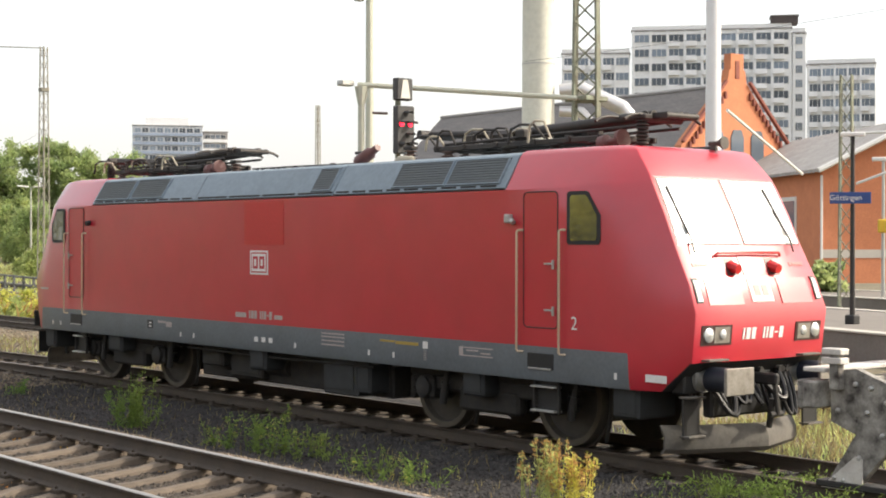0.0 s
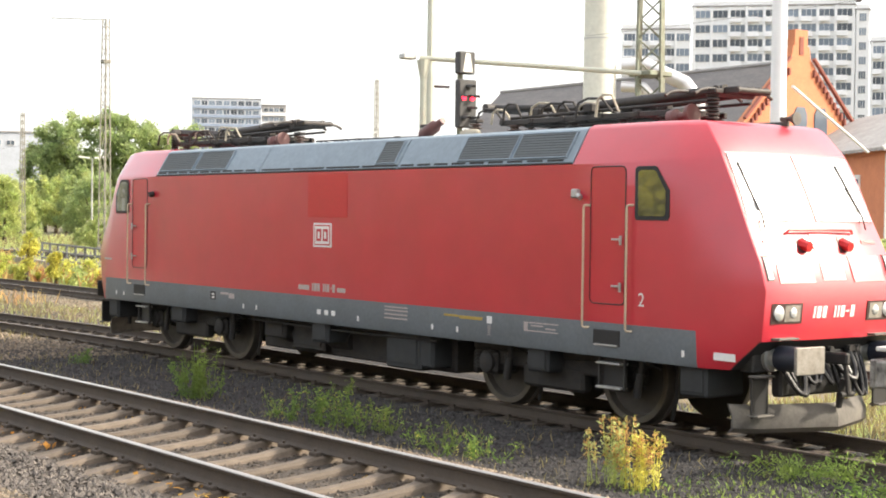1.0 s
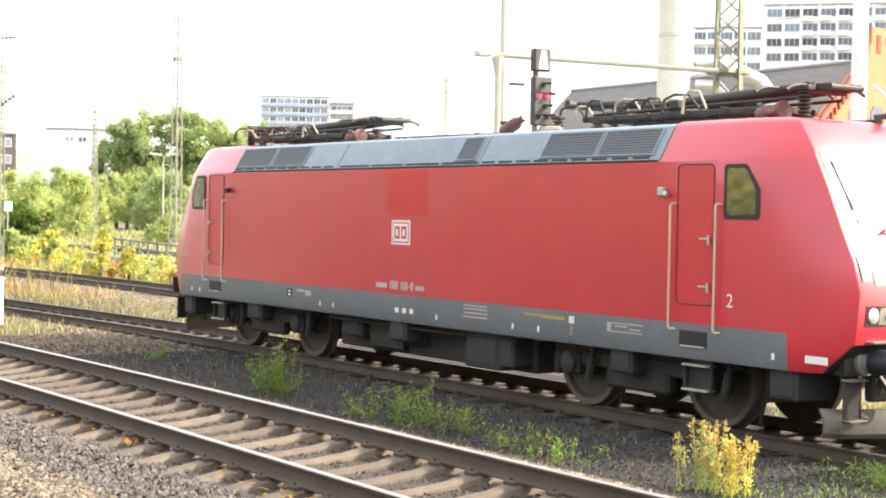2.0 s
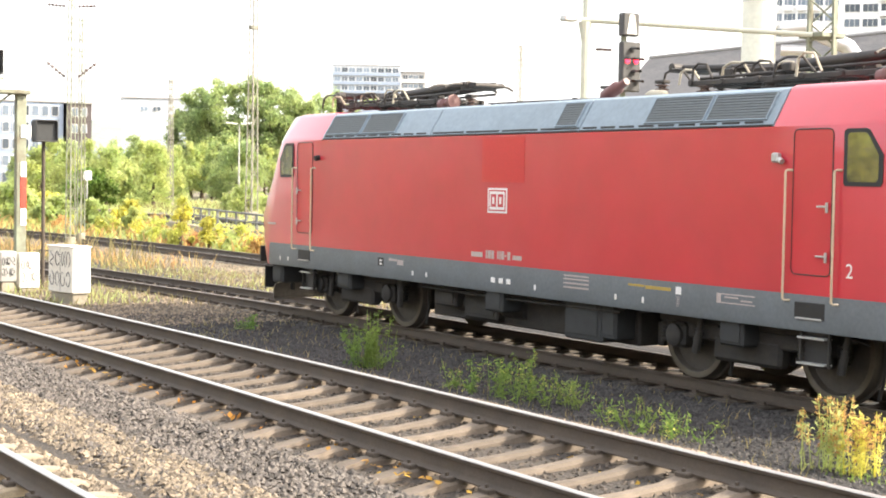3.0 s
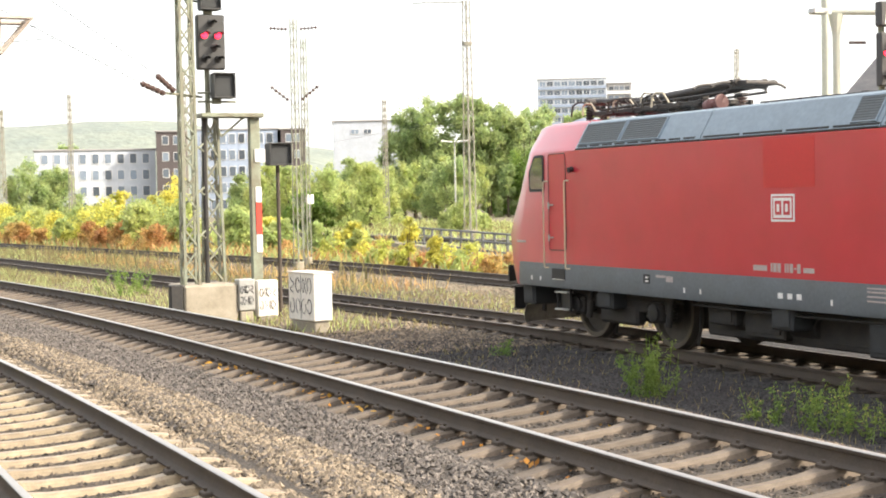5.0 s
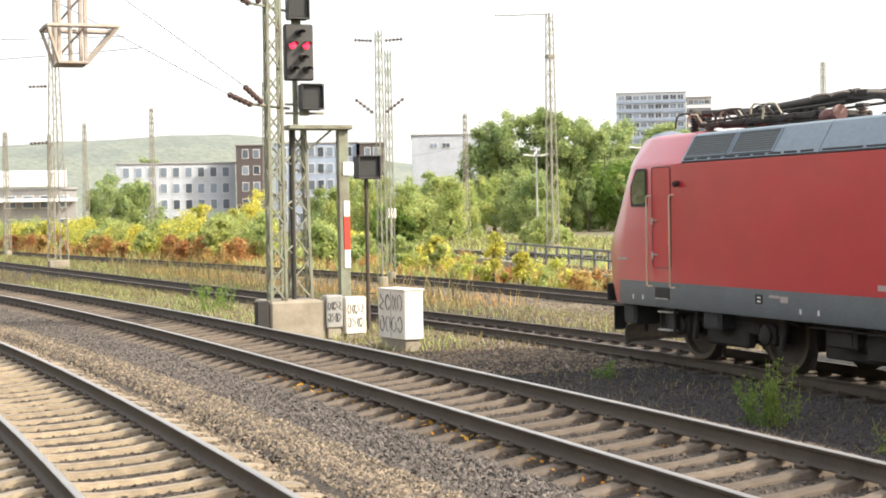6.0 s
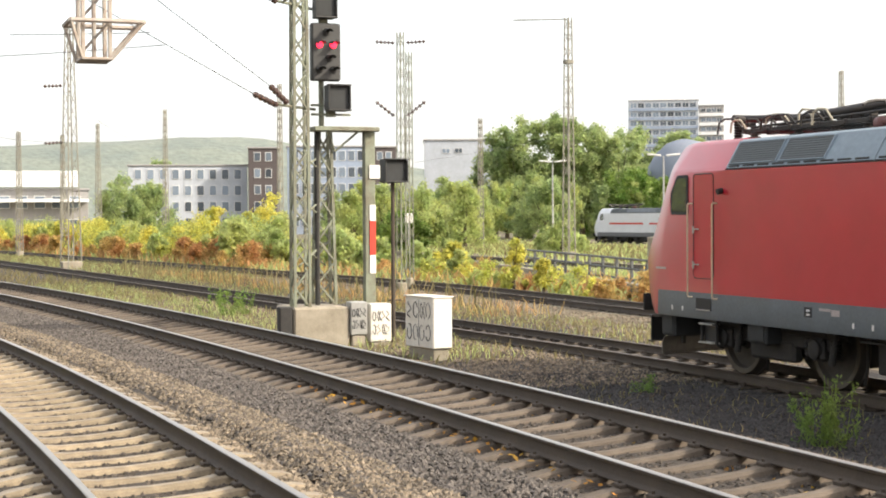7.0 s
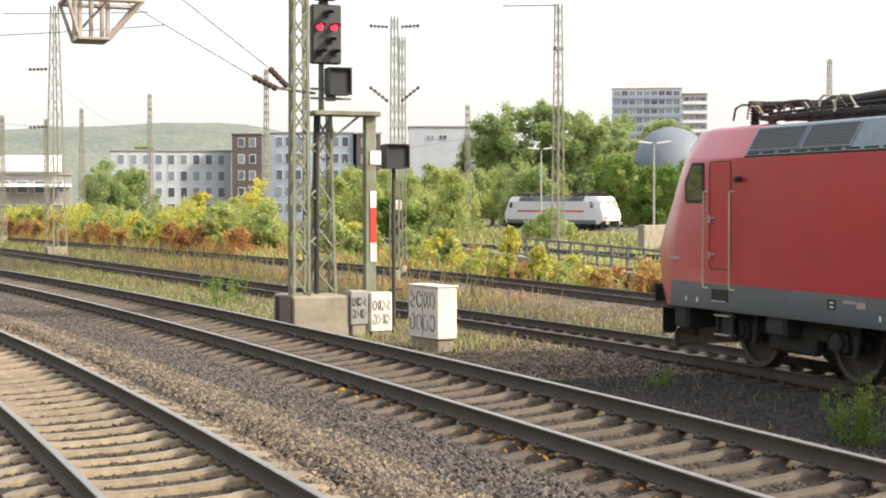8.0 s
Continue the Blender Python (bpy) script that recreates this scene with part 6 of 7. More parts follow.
def brick_house():
    """Orange-brick gabled building with a long slate roof, behind the platforms."""
    R, Lft = Vector((-36.3, 52.7, 0.4)), Vector((-64.5, 54.7, 0.4))
    ax = (R - Lft).normalized()
    nx = Vector((ax.y, -ax.x, 0))
    hs = thing("brick_house", "orange-brick gabled house with a long grey slate roof", "house")
    m = Matrix(((ax.x, nx.x, 0, 0), (ax.y, nx.y, 0, 0), (0, 0, 1, 0), (0, 0, 0, 1)))
    length = (R - Lft).length
    wall = Geo().box((-length / 2, 0, 3.6), (length, 7.0, 7.6), 0.05)
    part("wall", wall, BRICKORANGE, hs)
    g = Geo()
    for s in (-1, 1):
        g.add([(-length - 0.3, s * 4.1, 7.1), (0.0, s * 4.1, 7.1), (0.0, 0, 11.15), (-length - 0.3, 0, 11.15), (-length - 0.3, s * 4.1, 6.9), (0.0, s * 4.1, 6.9), (0.0, 0, 10.95), (-length - 0.3, 0, 10.95)],
              [(0, 1, 2, 3), (4, 7, 6, 5), (0, 4, 5, 1), (0, 3, 7, 4), (1, 5, 6, 2)])
    part("roof", g, SLATE, hs, "grey slate roof")
    part("ridge_cap", Geo().rod((-length - 0.3, 0, 11.2), (0, 0, 11.2), 0.11, 8), WALLGREY, hs)
    gb = Geo().prism([(-4.0, 0.0), (4.3, 0.0), (4.3, 7.6), (0.75, 11.3), (0.62, 12.0), (0.5, 12.0), (0.5, 12.9), (-0.5, 12.9), (-0.5, 12.0), (-0.62, 12.0), (-0.75, 11.3), (-4.0, 7.4)], "x", 0.0, 0.55)
    part("gable_wall", gb, BRICKORANGE, hs, "stepped orange-brick gable with dark cornice", 25)
    part("gable_niche", Geo().box((0.57, 0.0, 12.0), (0.05, 0.3, 1.0), 0.01), BRICKDARK, hs)
    for s in (-1, 1):
        for k in range(11):
            t = k / 11
            y, z = 1.0 + 3.0 * t, 10.7 - 3.2 * t
            part("cornice_brick", Geo().box((0.62, s * y, z - 0.18), (0.18, 0.16, 0.4), 0.02), BRICKDARK, hs)
        part("cornice_band", Geo().box((0.62, s * 2.6, 9.55), (0.24, 4.9, 0.16), 0.02, pose(0, 0, 0, -46.5 * s, 0, 0).to_3x3()), BRICKDARK, hs)
    for y in (-1.6, 0.0, 1.6):
        w = Geo().prism([(y - 0.5, 6.6), (y + 0.5, 6.6), (y + 0.5, 8.2), (y + 0.3, 8.6), (y - 0.3, 8.6), (y - 0.5, 8.2)], "x", 0.5, 0.6)
        part("window", w, WINGLASS, hs)
    hs.matrix_basis = Matrix.Translation(R) @ m


brick_house()


def chimney():
    ch = thing("boiler_chimney", "cream clad chimney stack with silver ducts", "chimney")
    part("chimney_shaft", Geo().lathe((-30.27, 32.42, -0.3), (0, 0, 1), [(0, 0.78), (8, 0.74), (14, 0.72), (14.1, 0.75), (14.4, 0.75), (14.4, 0.72), (28, 0.70), (28, 0.0)], 28), CHIMNEY, ch)
    for z in (10.7, 14.5):
        part("band", Geo().lathe((-30.27, 32.42, z), (0, 0, 1), [(0, 0.74), (0, 0.755), (0.05, 0.755), (0.05, 0.74)], 28), STEEL, ch)
    for path, r in (([(-29.6, 33.1, 9.5), (-28.9, 33.8, 9.6), (-28.3, 34.4, 9.2), (-27.6, 35.1, 8.75), (-27.2, 35.5, 8.0), (-27.1, 35.6, 5.0)], 0.34), ([(-29.6, 33.1, 8.6), (-28.9, 33.8, 8.55), (-28.5, 34.2, 7.9), (-28.3, 34.4, 6.0)], 0.24)):
        g = Geo()
        for p, q in zip(path, path[1:]):
            g.rod(p, q, r, 16)
        for p in path[1:-1]:
            g.lathe(Vector(p) - Vector((0, 0, r)), (0, 0, 1), [(r - r * math.cos(a), r * math.sin(a) + 0.001) for a in np.linspace(0, math.pi, 9)], 16)
        part("duct", g, DUCT, ch, "silver insulated duct", 50)


chimney()


def platforms():
    """Two platforms across the sidings with edge stones, lamps, station sign and the platform building."""
    ang = math.degrees(math.atan2(-0.30, 0.954))
    rot = pose(0, 0, 0, 0, 0, ang).to_3x3()
    for name, c, w in (("platform_1", (-0.2, 20.2), 7.8), ("platform_2", (-13.5, 38.5), 6.0)):
        m = Matrix.Translation((c[0], c[1], 0)) @ rot.to_4x4()
        g = Geo().box((0, 0, 0.05), (34, w, 0.9), 0.02)
        p = part(name, g, PLATFORM, at=m)
        tagged(p, "low paved station platform with pale edge stones", "platform", kind="structure")
        for s in (-1, 1):
            for k in range(34):
                part("edge_stone", Geo().box((-16.5 + k, s * (w / 2 - 0.2), 0.512), (0.985, 0.5, 0.05), 0.01), PLATEDGE, p)
    sp = thing("station_sign", "blue station name sign on a lamp pole on the platform", "sign")
    x, y = -3.98, 19.72
    part("pole", Geo().rod((x, y, 0.5), (x, y, 5.55), 0.075, 10, 0.05), UNDER, sp)
    part("pole_base", Geo().box((x, y, 0.62), (0.3, 0.3, 0.26), 0.03), BLACK, sp)
    u = Vector((0.81, 0.59, 0))
    turn = math.degrees(math.atan2(u.y, u.x))
    bm = pose(0, 0, 0, 0, 0, turn).to_3x3()
    part("board", Geo().box((x, y - 0.1, 3.89), (1.08, 0.05, 0.31), 0.01, bm), SIGNBLUE, sp)
    cu = bpy.data.curves.new("station_name", "FONT")
    cu.body, cu.size, cu.align_x, cu.align_y = "Göttingen", 0.21, "CENTER", "CENTER"
    tmp = bpy.data.objects.new("station_name", cu)
    scene.collection.objects.link(tmp)
    me = bpy.data.meshes.new_from_object(tmp.evaluated_get(bpy.context.evaluated_depsgraph_get()))
    bpy.data.objects.remove(tmp)
    me.materials.clear()
    me.materials.append(WHITEMARK)
    nrm = bm @ Vector((0, -1, 0))
    pos = Vector((x, y - 0.1, 3.89)) + nrm * 0.030 - u * 0.12
    part("station_name", me, None, sp, at=Matrix.Translation(pos) @ bm.to_4x4() @ pose(0, 0, 0, 90, 0, 0))
    part("lamp_head", Geo().box((x, y, 5.6), (0.65, 0.2, 0.12), 0.03, bm), WHITEMARK, sp)
    l2 = thing("platform_lamp", "slim platform lamp pole with a yellow box", "lamp")
    x2, y2 = -15.8, 38.0
    part("pole", Geo().rod((x2, y2, 0.5), (x2, y2, 6.0), 0.08, 10, 0.06), STEEL, l2)
    part("lamp_head", Geo().box((x2, y2, 6.05), (0.9, 0.25, 0.16), 0.03, bm), WHITEMARK, l2)
    part("yellow_box", Geo().box((x2 + 0.15, y2 - 0.2, 3.35), (0.45, 0.3, 0.55), 0.05, bm), YELLOWBOX, l2)
    # platform building
    pb = thing("platform_building", "orange-rendered platform building with a corrugated roof", "building")
    c0 = Vector((-23.97, 44.82, 0.45))
    ux = Vector((0.53, 0.85, 0))
    uy = Vector((-0.85, 0.53, 0))
    def Q(a, b, z):
        return tuple(c0 + ux * a + uy * b + Vector((0, 0, z)))
    W, Dp = 9.0, 16.0
    g = Geo().add([Q(0, 0, 0.3), Q(W, 0, 0.3), Q(W, 0, 5.8), Q(W / 2, 0, 8.0), Q(0, 0, 5.8), Q(0, Dp, 0.3), Q(W, Dp, 0.3), Q(W, Dp, 5.8), Q(W / 2, Dp, 8.0), Q(0, Dp, 5.8)],
                  [(0, 1, 2, 3, 4), (5, 9, 8, 7, 6), (0, 4, 9, 5), (1, 6, 7, 2), (0, 5, 6, 1), (4, 3, 8, 9), (3, 2, 7, 8)])
    part("wall", g, BRICKORANGE, pb, "orange rendered wall", 20)
    part("plinth_band", Geo().add([Q(-0.03, -0.03, 1.5), Q(W, -0.03, 1.5), Q(W, -0.03, 1.9), Q(-0.03, -0.03, 1.9), Q(-0.03, 0.2, 1.5), Q(W, 0.2, 1.5), Q(W, 0.2, 1.9), Q(-0.03, 0.2, 1.9)],
                                  [(0, 1, 2, 3), (4, 7, 6, 5), (3, 2, 6, 7), (0, 4, 5, 1), (0, 3, 7, 4), (1, 5, 6, 2)]), PLATEDGE, pb)
    rf = Geo()
    n = 60
    for s in (0, 1):
        pts = []
        for i in range(n + 1):
            b = -0.8 + (Dp + 1.2) * i / n
            lift = 0.05 * (i % 2)
            a0, a1 = (-0.5, W / 2) if s == 0 else (W + 0.5, W / 2)
            pts += [Q(a0, b, 5.66 + lift), Q(a1, b, 8.12 + lift), Q(a0, b, 5.5 + lift), Q(a1, b, 7.97 + lift)]
        rf.add(pts, [f for i in range(n) for f in ((i * 4, i * 4 + 1, i * 4 + 5, i * 4 + 4), (i * 4 + 2, i * 4 + 6, i * 4 + 7, i * 4 + 3), (i * 4, i * 4 + 4, i * 4 + 6, i * 4 + 2))])
    part("roof", rf, CORRUGATED, pb, "weathered corrugated roof", 20)
    for s in (0, 1):
        a0 = -0.5 if s == 0 else W + 0.5
        part("bargeboard", Geo().rod(Q(a0, -0.85, 5.6), Q(W / 2, -0.85, 8.06), 0.13, 6), WINFRAME, pb)
    def opening(name, a, b0, z0, z1, w, side):
        if side == "front":
            p = [Q(a, -0.05, z0), Q(a + w, -0.05, z0), Q(a + w, -0.05, z1), Q(a, -0.05, z1), Q(a, 0.1, z0), Q(a + w, 0.1, z0), Q(a + w, 0.1, z1), Q(a, 0.1, z1)]
        else:
            p = [Q(-0.05, b0, z0), Q(-0.05, b0 + w, z0), Q(-0.05, b0 + w, z1), Q(-0.05, b0, z1), Q(0.1, b0, z0), Q(0.1, b0 + w, z0), Q(0.1, b0 + w, z1), Q(0.1, b0, z1)]
        f = [(0, 1, 2, 3), (4, 7, 6, 5), (3, 2, 6, 7), (0, 4, 5, 1), (0, 3, 7, 4), (1, 5, 6, 2)]
        o = part(name, Geo().add(p, f), WINFRAME, pb)
        c = sum((Vector(q) for q in p[:4]), Vector()) / 4
        q = [c + (Vector(v) - c) * 0.84 + (-uy if side == "front" else -ux) * 0.03 for v in p[:4]]
        q2 = [v + (uy if side == "front" else ux) * 0.05 for v in q]
        part("pane", Geo().add(q + q2, f), WINGLASS, o)
    opening("window", 4.6, 0, 2.2, 4.6, 1.3, "front")
    opening("window", 0, 3.4, 1.9, 4.5, 2.4, "side")
    opening("window", 0, 9.0, 1.9, 4.5, 2.4, "side")
    part("downpipe", Geo().rod(Q(-0.06, -0.1, 0.5), Q(-0.06, -0.1, 5.4), 0.06, 8), WINFRAME, pb)
    # portal mast in front of the building
    pm = thing("lattice_mast", "dark slim lattice mast beside the platform building", "mast")
    lattice(pm, -14.3, 33.5, -0.2, 9.0, 0.5, 0.4, 0.06, 0.6, MASTGREEN, 30, 0.035)
    for a, b in (((-14.0, 33.7, 4.9), (-9.0, 36.0, 6.9)), ((-14.0, 33.7, 6.8), (-8.0, 36.8, 6.9)), ((-12.0, 24.0, 7.0), (-14.4, 31.0, 5.2))):
        part("boom", Geo().rod(a, b, 0.05, 8), WINFRAME, pm)


platforms()


FENCE = material("dull_fence_steel", (0.10, 0.105, 0.11), 0.6, scale=4, amount=0.5)


def yard_bits():
    fe = thing("yard_fence", "grey steel railing along the sunken yard track", "fence")
    a, b = Vector((-56.0, 16.8, -0.2)), Vector((-22.0, 9.9, -0.2))
    n = 17
    for k in range(n + 1):
        p = a.lerp(b, k / n)
        part("post", Geo().box((p.x, p.y, 0.42), (0.10, 0.10, 1.3), 0.01), FENCE, fe)
    for z in (0.25, 0.65, 1.02):
        part("rail", Geo().rod(a + Vector((0, 0, z + 0.2)), b + Vector((0, 0, z + 0.2)), 0.045, 8), FENCE, fe)
    kb = part("retaining_wall", Geo().box((-48, 14.0, 0.05), (53.5, 0.3, 0.5), 0.03, pose(0, 0, 0, 0, 0, -11.4).to_3x3()), CONCRETE)
    tagged(kb, "low concrete retaining kerb below the railing", "wall", kind="structure")
    wl_ = part("concrete_wall", Geo().box((-67.5, 32.2, 0.55), (0.5, 4.6, 1.7), 0.04, pose(0, 0, 0, 0, 0, 28).to_3x3()), CONCRETE)
    tagged(wl_, "pale concrete wall stub beside the yard track", "wall")


yard_bits()


# ---- the white locomotive that runs through the far yard ----
WHITEPAINT = material("white_train_paint", (0.66, 0.67, 0.69), 0.4, scale=1.2, amount=0.3, fine=10, bump=0.02, coat=0.2)
GREYLOW = material("grey_train_skirt", (0.16, 0.165, 0.17), 0.55, scale=2, amount=0.5)


def white_locomotive():
    lo = thing("electric_locomotive", "white electric locomotive with a red stripe, running through the yard", "locomotive")
    body_shell(lo, WHITEPAINT, GREYLOW, "white body over a grey skirt")
    roof_hatches(lo, SKIRT)
    for x0, x1 in ((-6.1, -0.5), (0.5, 6.1)):
        part("red_stripe", Geo().box(((x0 + x1) / 2, -1.493, 2.3), (x1 - x0, 0.008, 0.20), 0.002), REDBAND, lo)
    for sg in (1, -1):
        side_window(lo, sg)
        nose(lo, sg, GLASSD, BLACK)
        bogie(lo, sg * 5.22)
    underframe(lo)
    roof_gear(lo)
    return lo


WHITE_LOCO = white_locomotive()


# added unseen wall: closes the place and cuts sky light on the locomotive
sb = part("added_wall_south", Geo().box((-5, -36, 4.2), (150, 0.5, 9.4), 0.05), CLOSINGWALL)
tagged(sb, "plain stained wall added unseen behind the platform to block sky", "wall", kind="structure")


# ---- plants ----
def leaf_cloud(centres, radii, n, size, rng, flat=0.6):
    """n small leaves scattered through balls of the given centres and radii."""
    centres, radii = np.asarray(centres, float), np.asarray(radii, float)
    w = radii ** 2
    pick = rng.choice(len(centres), n, p=w / w.sum())
    d = rng.normal(size=(n, 3))
    d /= np.linalg.norm(d, axis=1)[:, None]
    r = np.abs(rng.normal(size=n)) * 0.42 + 0.42
    pos = centres[pick] + d * (r * radii[pick])[:, None]
    a = rng.normal(size=(n, 3))
    a /= np.linalg.norm(a, axis=1)[:, None]
    b = np.cross(a, rng.normal(size=(n, 3)))
    b /= np.linalg.norm(b, axis=1)[:, None]
    s = size * rng.uniform(0.6, 1.4, n)[:, None]
    quad = np.stack([pos - a * s, pos + b * s * flat, pos + a * s, pos - b * s * flat], 1).reshape(-1, 3)
    return quad, np.arange(n * 4).reshape(n, 4)


def tree(name, label, pos, height, spread, n, leaf, mat, seed, category="tree", trunk=True, low=0.25, tall=1.0):
    rng = np.random.default_rng(seed)
    base = Vector(pos)
    ob = thing(name, label, category)
    k = max(14, int(22 + spread * 7))
    cs, rs = [], []
    for i in range(k):
        ang, rad, h = rng.uniform(0, 6.28), spread * math.sqrt(rng.uniform(0, 1)) * 0.84, rng.uniform(low, 0.92)
        shrink = 1.0 - 0.8 * h * rng.uniform(0.7, 1.1) if category in ("bush", "shrub") else 1.0 - 0.75 * abs(h - 0.45) ** 1.2
        cs.append((base.x + rad * shrink * math.cos(ang), base.y + rad * shrink * math.sin(ang), base.z + height * h))
        rs.append(spread * rng.uniform(0.13, 0.30) * (1.0 if h < 0.75 else 0.75))
    cs.append((base.x, base.y, base.z + height * 0.86))
    rs.append(spread * 0.2)
    v, f = leaf_cloud(cs, rs, n, leaf, rng)
    v[:, 2] = np.maximum(v[:, 2], base.z + 0.02)
    soup("crown", v, f, mat, ob)
    if trunk:
        g = Geo().rod(base - Vector((0, 0, 0.3)), base + Vector((0, 0, height * 0.45)), spread * 0.07 + 0.03, 8, spread * 0.035 + 0.015)
        for c in cs[:7]:
            g.rod(base + Vector((0, 0, height * rng.uniform(0.15, 0.4))), Vector(c), spread * 0.025 + 0.01, 6, 0.01)
        part("trunk", g, BARK, ob)
    return ob


def blades(name, label, count, where, height, width, mat, seed, lean=0.35, category="grass"):
    """Thin upright blades as one stuff object; where(rng) gives a foot."""
    rng = np.random.default_rng(seed)
    foot = np.array([where(rng) for _ in range(count)])
    h = height * rng.uniform(0.4, 1.15, count)[:, None]
    ang = rng.uniform(0, 6.28, count)
    side = np.stack([np.cos(ang), np.sin(ang), np.zeros(count)], 1) * (width * rng.uniform(0.6, 1.4, count))[:, None]
    ld = rng.normal(size=(count, 3)) * lean
    ld[:, 2] = 1
    ld /= np.linalg.norm(ld, axis=1)[:, None]
    bend_ = rng.normal(size=(count, 3)) * 0.25 * h
    bend_[:, 2] = 0
    mid, top = foot + ld * h * 0.55, foot + ld * h + bend_
    v = np.stack([foot - side, foot + side, mid + side * 0.8, mid - side * 0.8, top], 1).reshape(-1, 3)
    k = np.arange(count)[:, None] * 5
    me = bpy.data.meshes.new(name)
    me.from_pydata(v.tolist(), [], (k + [0, 1, 2, 3]).tolist() + (k + [3, 2, 4]).tolist())
    me.materials.append(mat)
    return tagged(new(name, me), label, category, kind="stuff")


def weed(label, x, y, h, spread, stems, leaves, mat, seed, tip=None, leaf=0.03):
    """A tall weed: thin stems with small leaves, and flower heads at the tips."""
    rng = np.random.default_rng(seed)
    z = ground_z(x, y)
    ob = thing("weed", label, "plant")
    tips, pts = [], []
    for k in range(stems):
        fx, fy = x + rng.normal() * spread * 0.35, y + rng.normal() * spread * 0.35
        hh = h * rng.uniform(0.55, 1.05)
        tx, ty = fx + rng.normal() * spread * 0.3, fy + rng.normal() * spread * 0.3
        a, b = Vector((fx, fy, z - 0.05)), Vector((tx, ty, z + hh))
        part("stem", Geo().rod(a, b, 0.006, 4, 0.003), mat, ob, smooth=None)
        tips.append(b)
        pts += [a.lerp(b, t) for t in rng.uniform(0.1, 0.95, 10)]
    v, f = leaf_cloud(pts, np.full(len(pts), 0.06 + spread * 0.06), leaves, leaf, rng, 0.3)
    v[:, 2] = np.maximum(v[:, 2], z - 0.05)
    soup("foliage", v, f, mat, ob)["kind"] = "stuff"
    if tip:
        v, f = leaf_cloud([t - Vector((0, 0, 0.05 + 0.07 * j)) for t in tips for j in range(3)], np.full(len(tips) * 3, 0.04), (60 if tip is LEAFRUST else 12) * len(tips), 0.014 if tip is LEAFRUST else 0.012, rng, 0.5)
        soup("flower_head", v, f, tip, ob)["kind"] = "stuff"
    return ob


weed("bright green bushy weed growing in the shaded ballast", 0.05, -3.75, 0.85, 0.38, 24, 1500, LEAFGREEN, 21)
weed("low green weed with small yellow flowers", 2.9, -3.85, 0.45, 0.4, 10, 380, LEAFGREEN, 22, LEAFYELLOW)
weed("green weed with small yellow flowers", 3.7, -3.75, 0.58, 0.5, 16, 800, LEAFGREEN, 23, LEAFYELLOW)
weed("green weed with small yellow flowers", 4.6, -3.6, 0.45, 0.5, 12, 420, LEAFGREEN, 24, LEAFYELLOW)
weed("sparse green weed with yellow flowers", 6.1, -3.8, 0.38, 0.5, 10, 320, LEAFGREEN, 25, LEAFYELLOW)
weed("sparse green weed with yellow flowers", 7.0, -3.7, 0.34, 0.5, 9, 260, LEAFGREEN, 26, LEAFYELLOW)
weed("yellow-green goldenrod with dry plumes beside the track", 9.15, -3.75, 0.74, 0.30, 20, 560, LEAFLIGHT, 27, LEAFRUST, 0.032)
weed("yellow goldenrod with dry plumes beside the track", 9.55, -3.62, 0.62, 0.26, 16, 520, LEAFYELLOW, 28, LEAFRUST, 0.032)
weed("green weed beside the shaded siding", -6.0, -2.9, 0.25, 0.4, 10, 250, LEAFGREEN, 29)
weed("green weed standing between the tracks", -27.5, -4.6, 0.9, 0.8, 20, 900, LEAFGREEN, 30, None, 0.05)
weed("low green weeds under the buffer stop", 9.9, -1.6, 0.22, 0.9, 30, 1100, LEAFGREEN, 31)
weed("low green weeds under the buffer stop", 11.4, -1.9, 0.25, 0.9, 30, 1100, LEAFGREEN, 32)
weed("low green weeds between the rails", 9.7, 0.1, 0.16, 0.7, 26, 700, LEAFGREEN, 33)


def strip(x0, x1, y0, y1, power=1.0):
    def where(r):
        x = x0 + (x1 - x0) * r.uniform() ** power
        y = loco_y(x) + r.uniform(y0, y1)
        return (x, y, ground_z(x, y) - 0.02)
    return where


blades("dry_grass", "dry straw grass and weeds between the tracks", 5200, strip(-60, -9.5, 1.6, 4.6), 0.26, 0.011, DRYGRASS, 41)
blades("green_grass", "patchy green grass between the tracks", 1500, strip(-60, -9.5, 1.6, 4.8), 0.22, 0.011, LEAFLIGHT, 42)
blades("dry_grass", "dry straw grass beside the siding", 2600, strip(-55, -11, -4.4, -1.4), 0.26, 0.011, DRYGRASS, 43)
blades("green_grass", "patchy green weeds beside the siding", 2200, strip(-50, -12, -4.6, -2.0), 0.28, 0.012, LEAFLIGHT, 44)
blades("rust_weeds", "rust-coloured dry weeds beside the yard track", 900, strip(-60, -24, 3.0, 5.6), 0.55, 0.016, LEAFRUST, 45)
blades("dry_reeds", "tall straw-coloured reeds beside the yard track", 420, strip(-70, -26, 3.2, 5.4), 1.1, 0.02, DRYGRASS, 46, 0.12)
blades("dry_grass", "dry grass between the siding and the yard track", 5200, lambda r: (lambda x: (x, loco_y(x) + 1.7 + (back_y(x) - loco_y(x) - 3.4) * r.uniform(), -0.24))(-130 + 76 * r.uniform()), 0.40, 0.022, DRYGRASS, 57)
blades("green_grass", "green grass between the siding and the yard track", 3600, lambda r: (lambda x: (x, loco_y(x) + 1.7 + (back_y(x) - loco_y(x) - 3.4) * r.uniform(), -0.24))(-130 + 76 * r.uniform()), 0.32, 0.022, LEAFLIGHT, 58)
blades("dry_grass", "dry grass between the platform track and the siding", 2600, lambda r: (lambda x: (x, near_y(x) + 2.4 + (loco_y(x) - near_y(x) - 4.2) * r.uniform(), -0.18))(-75 + 40 * r.uniform()), 0.34, 0.018, DRYGRASS, 59)
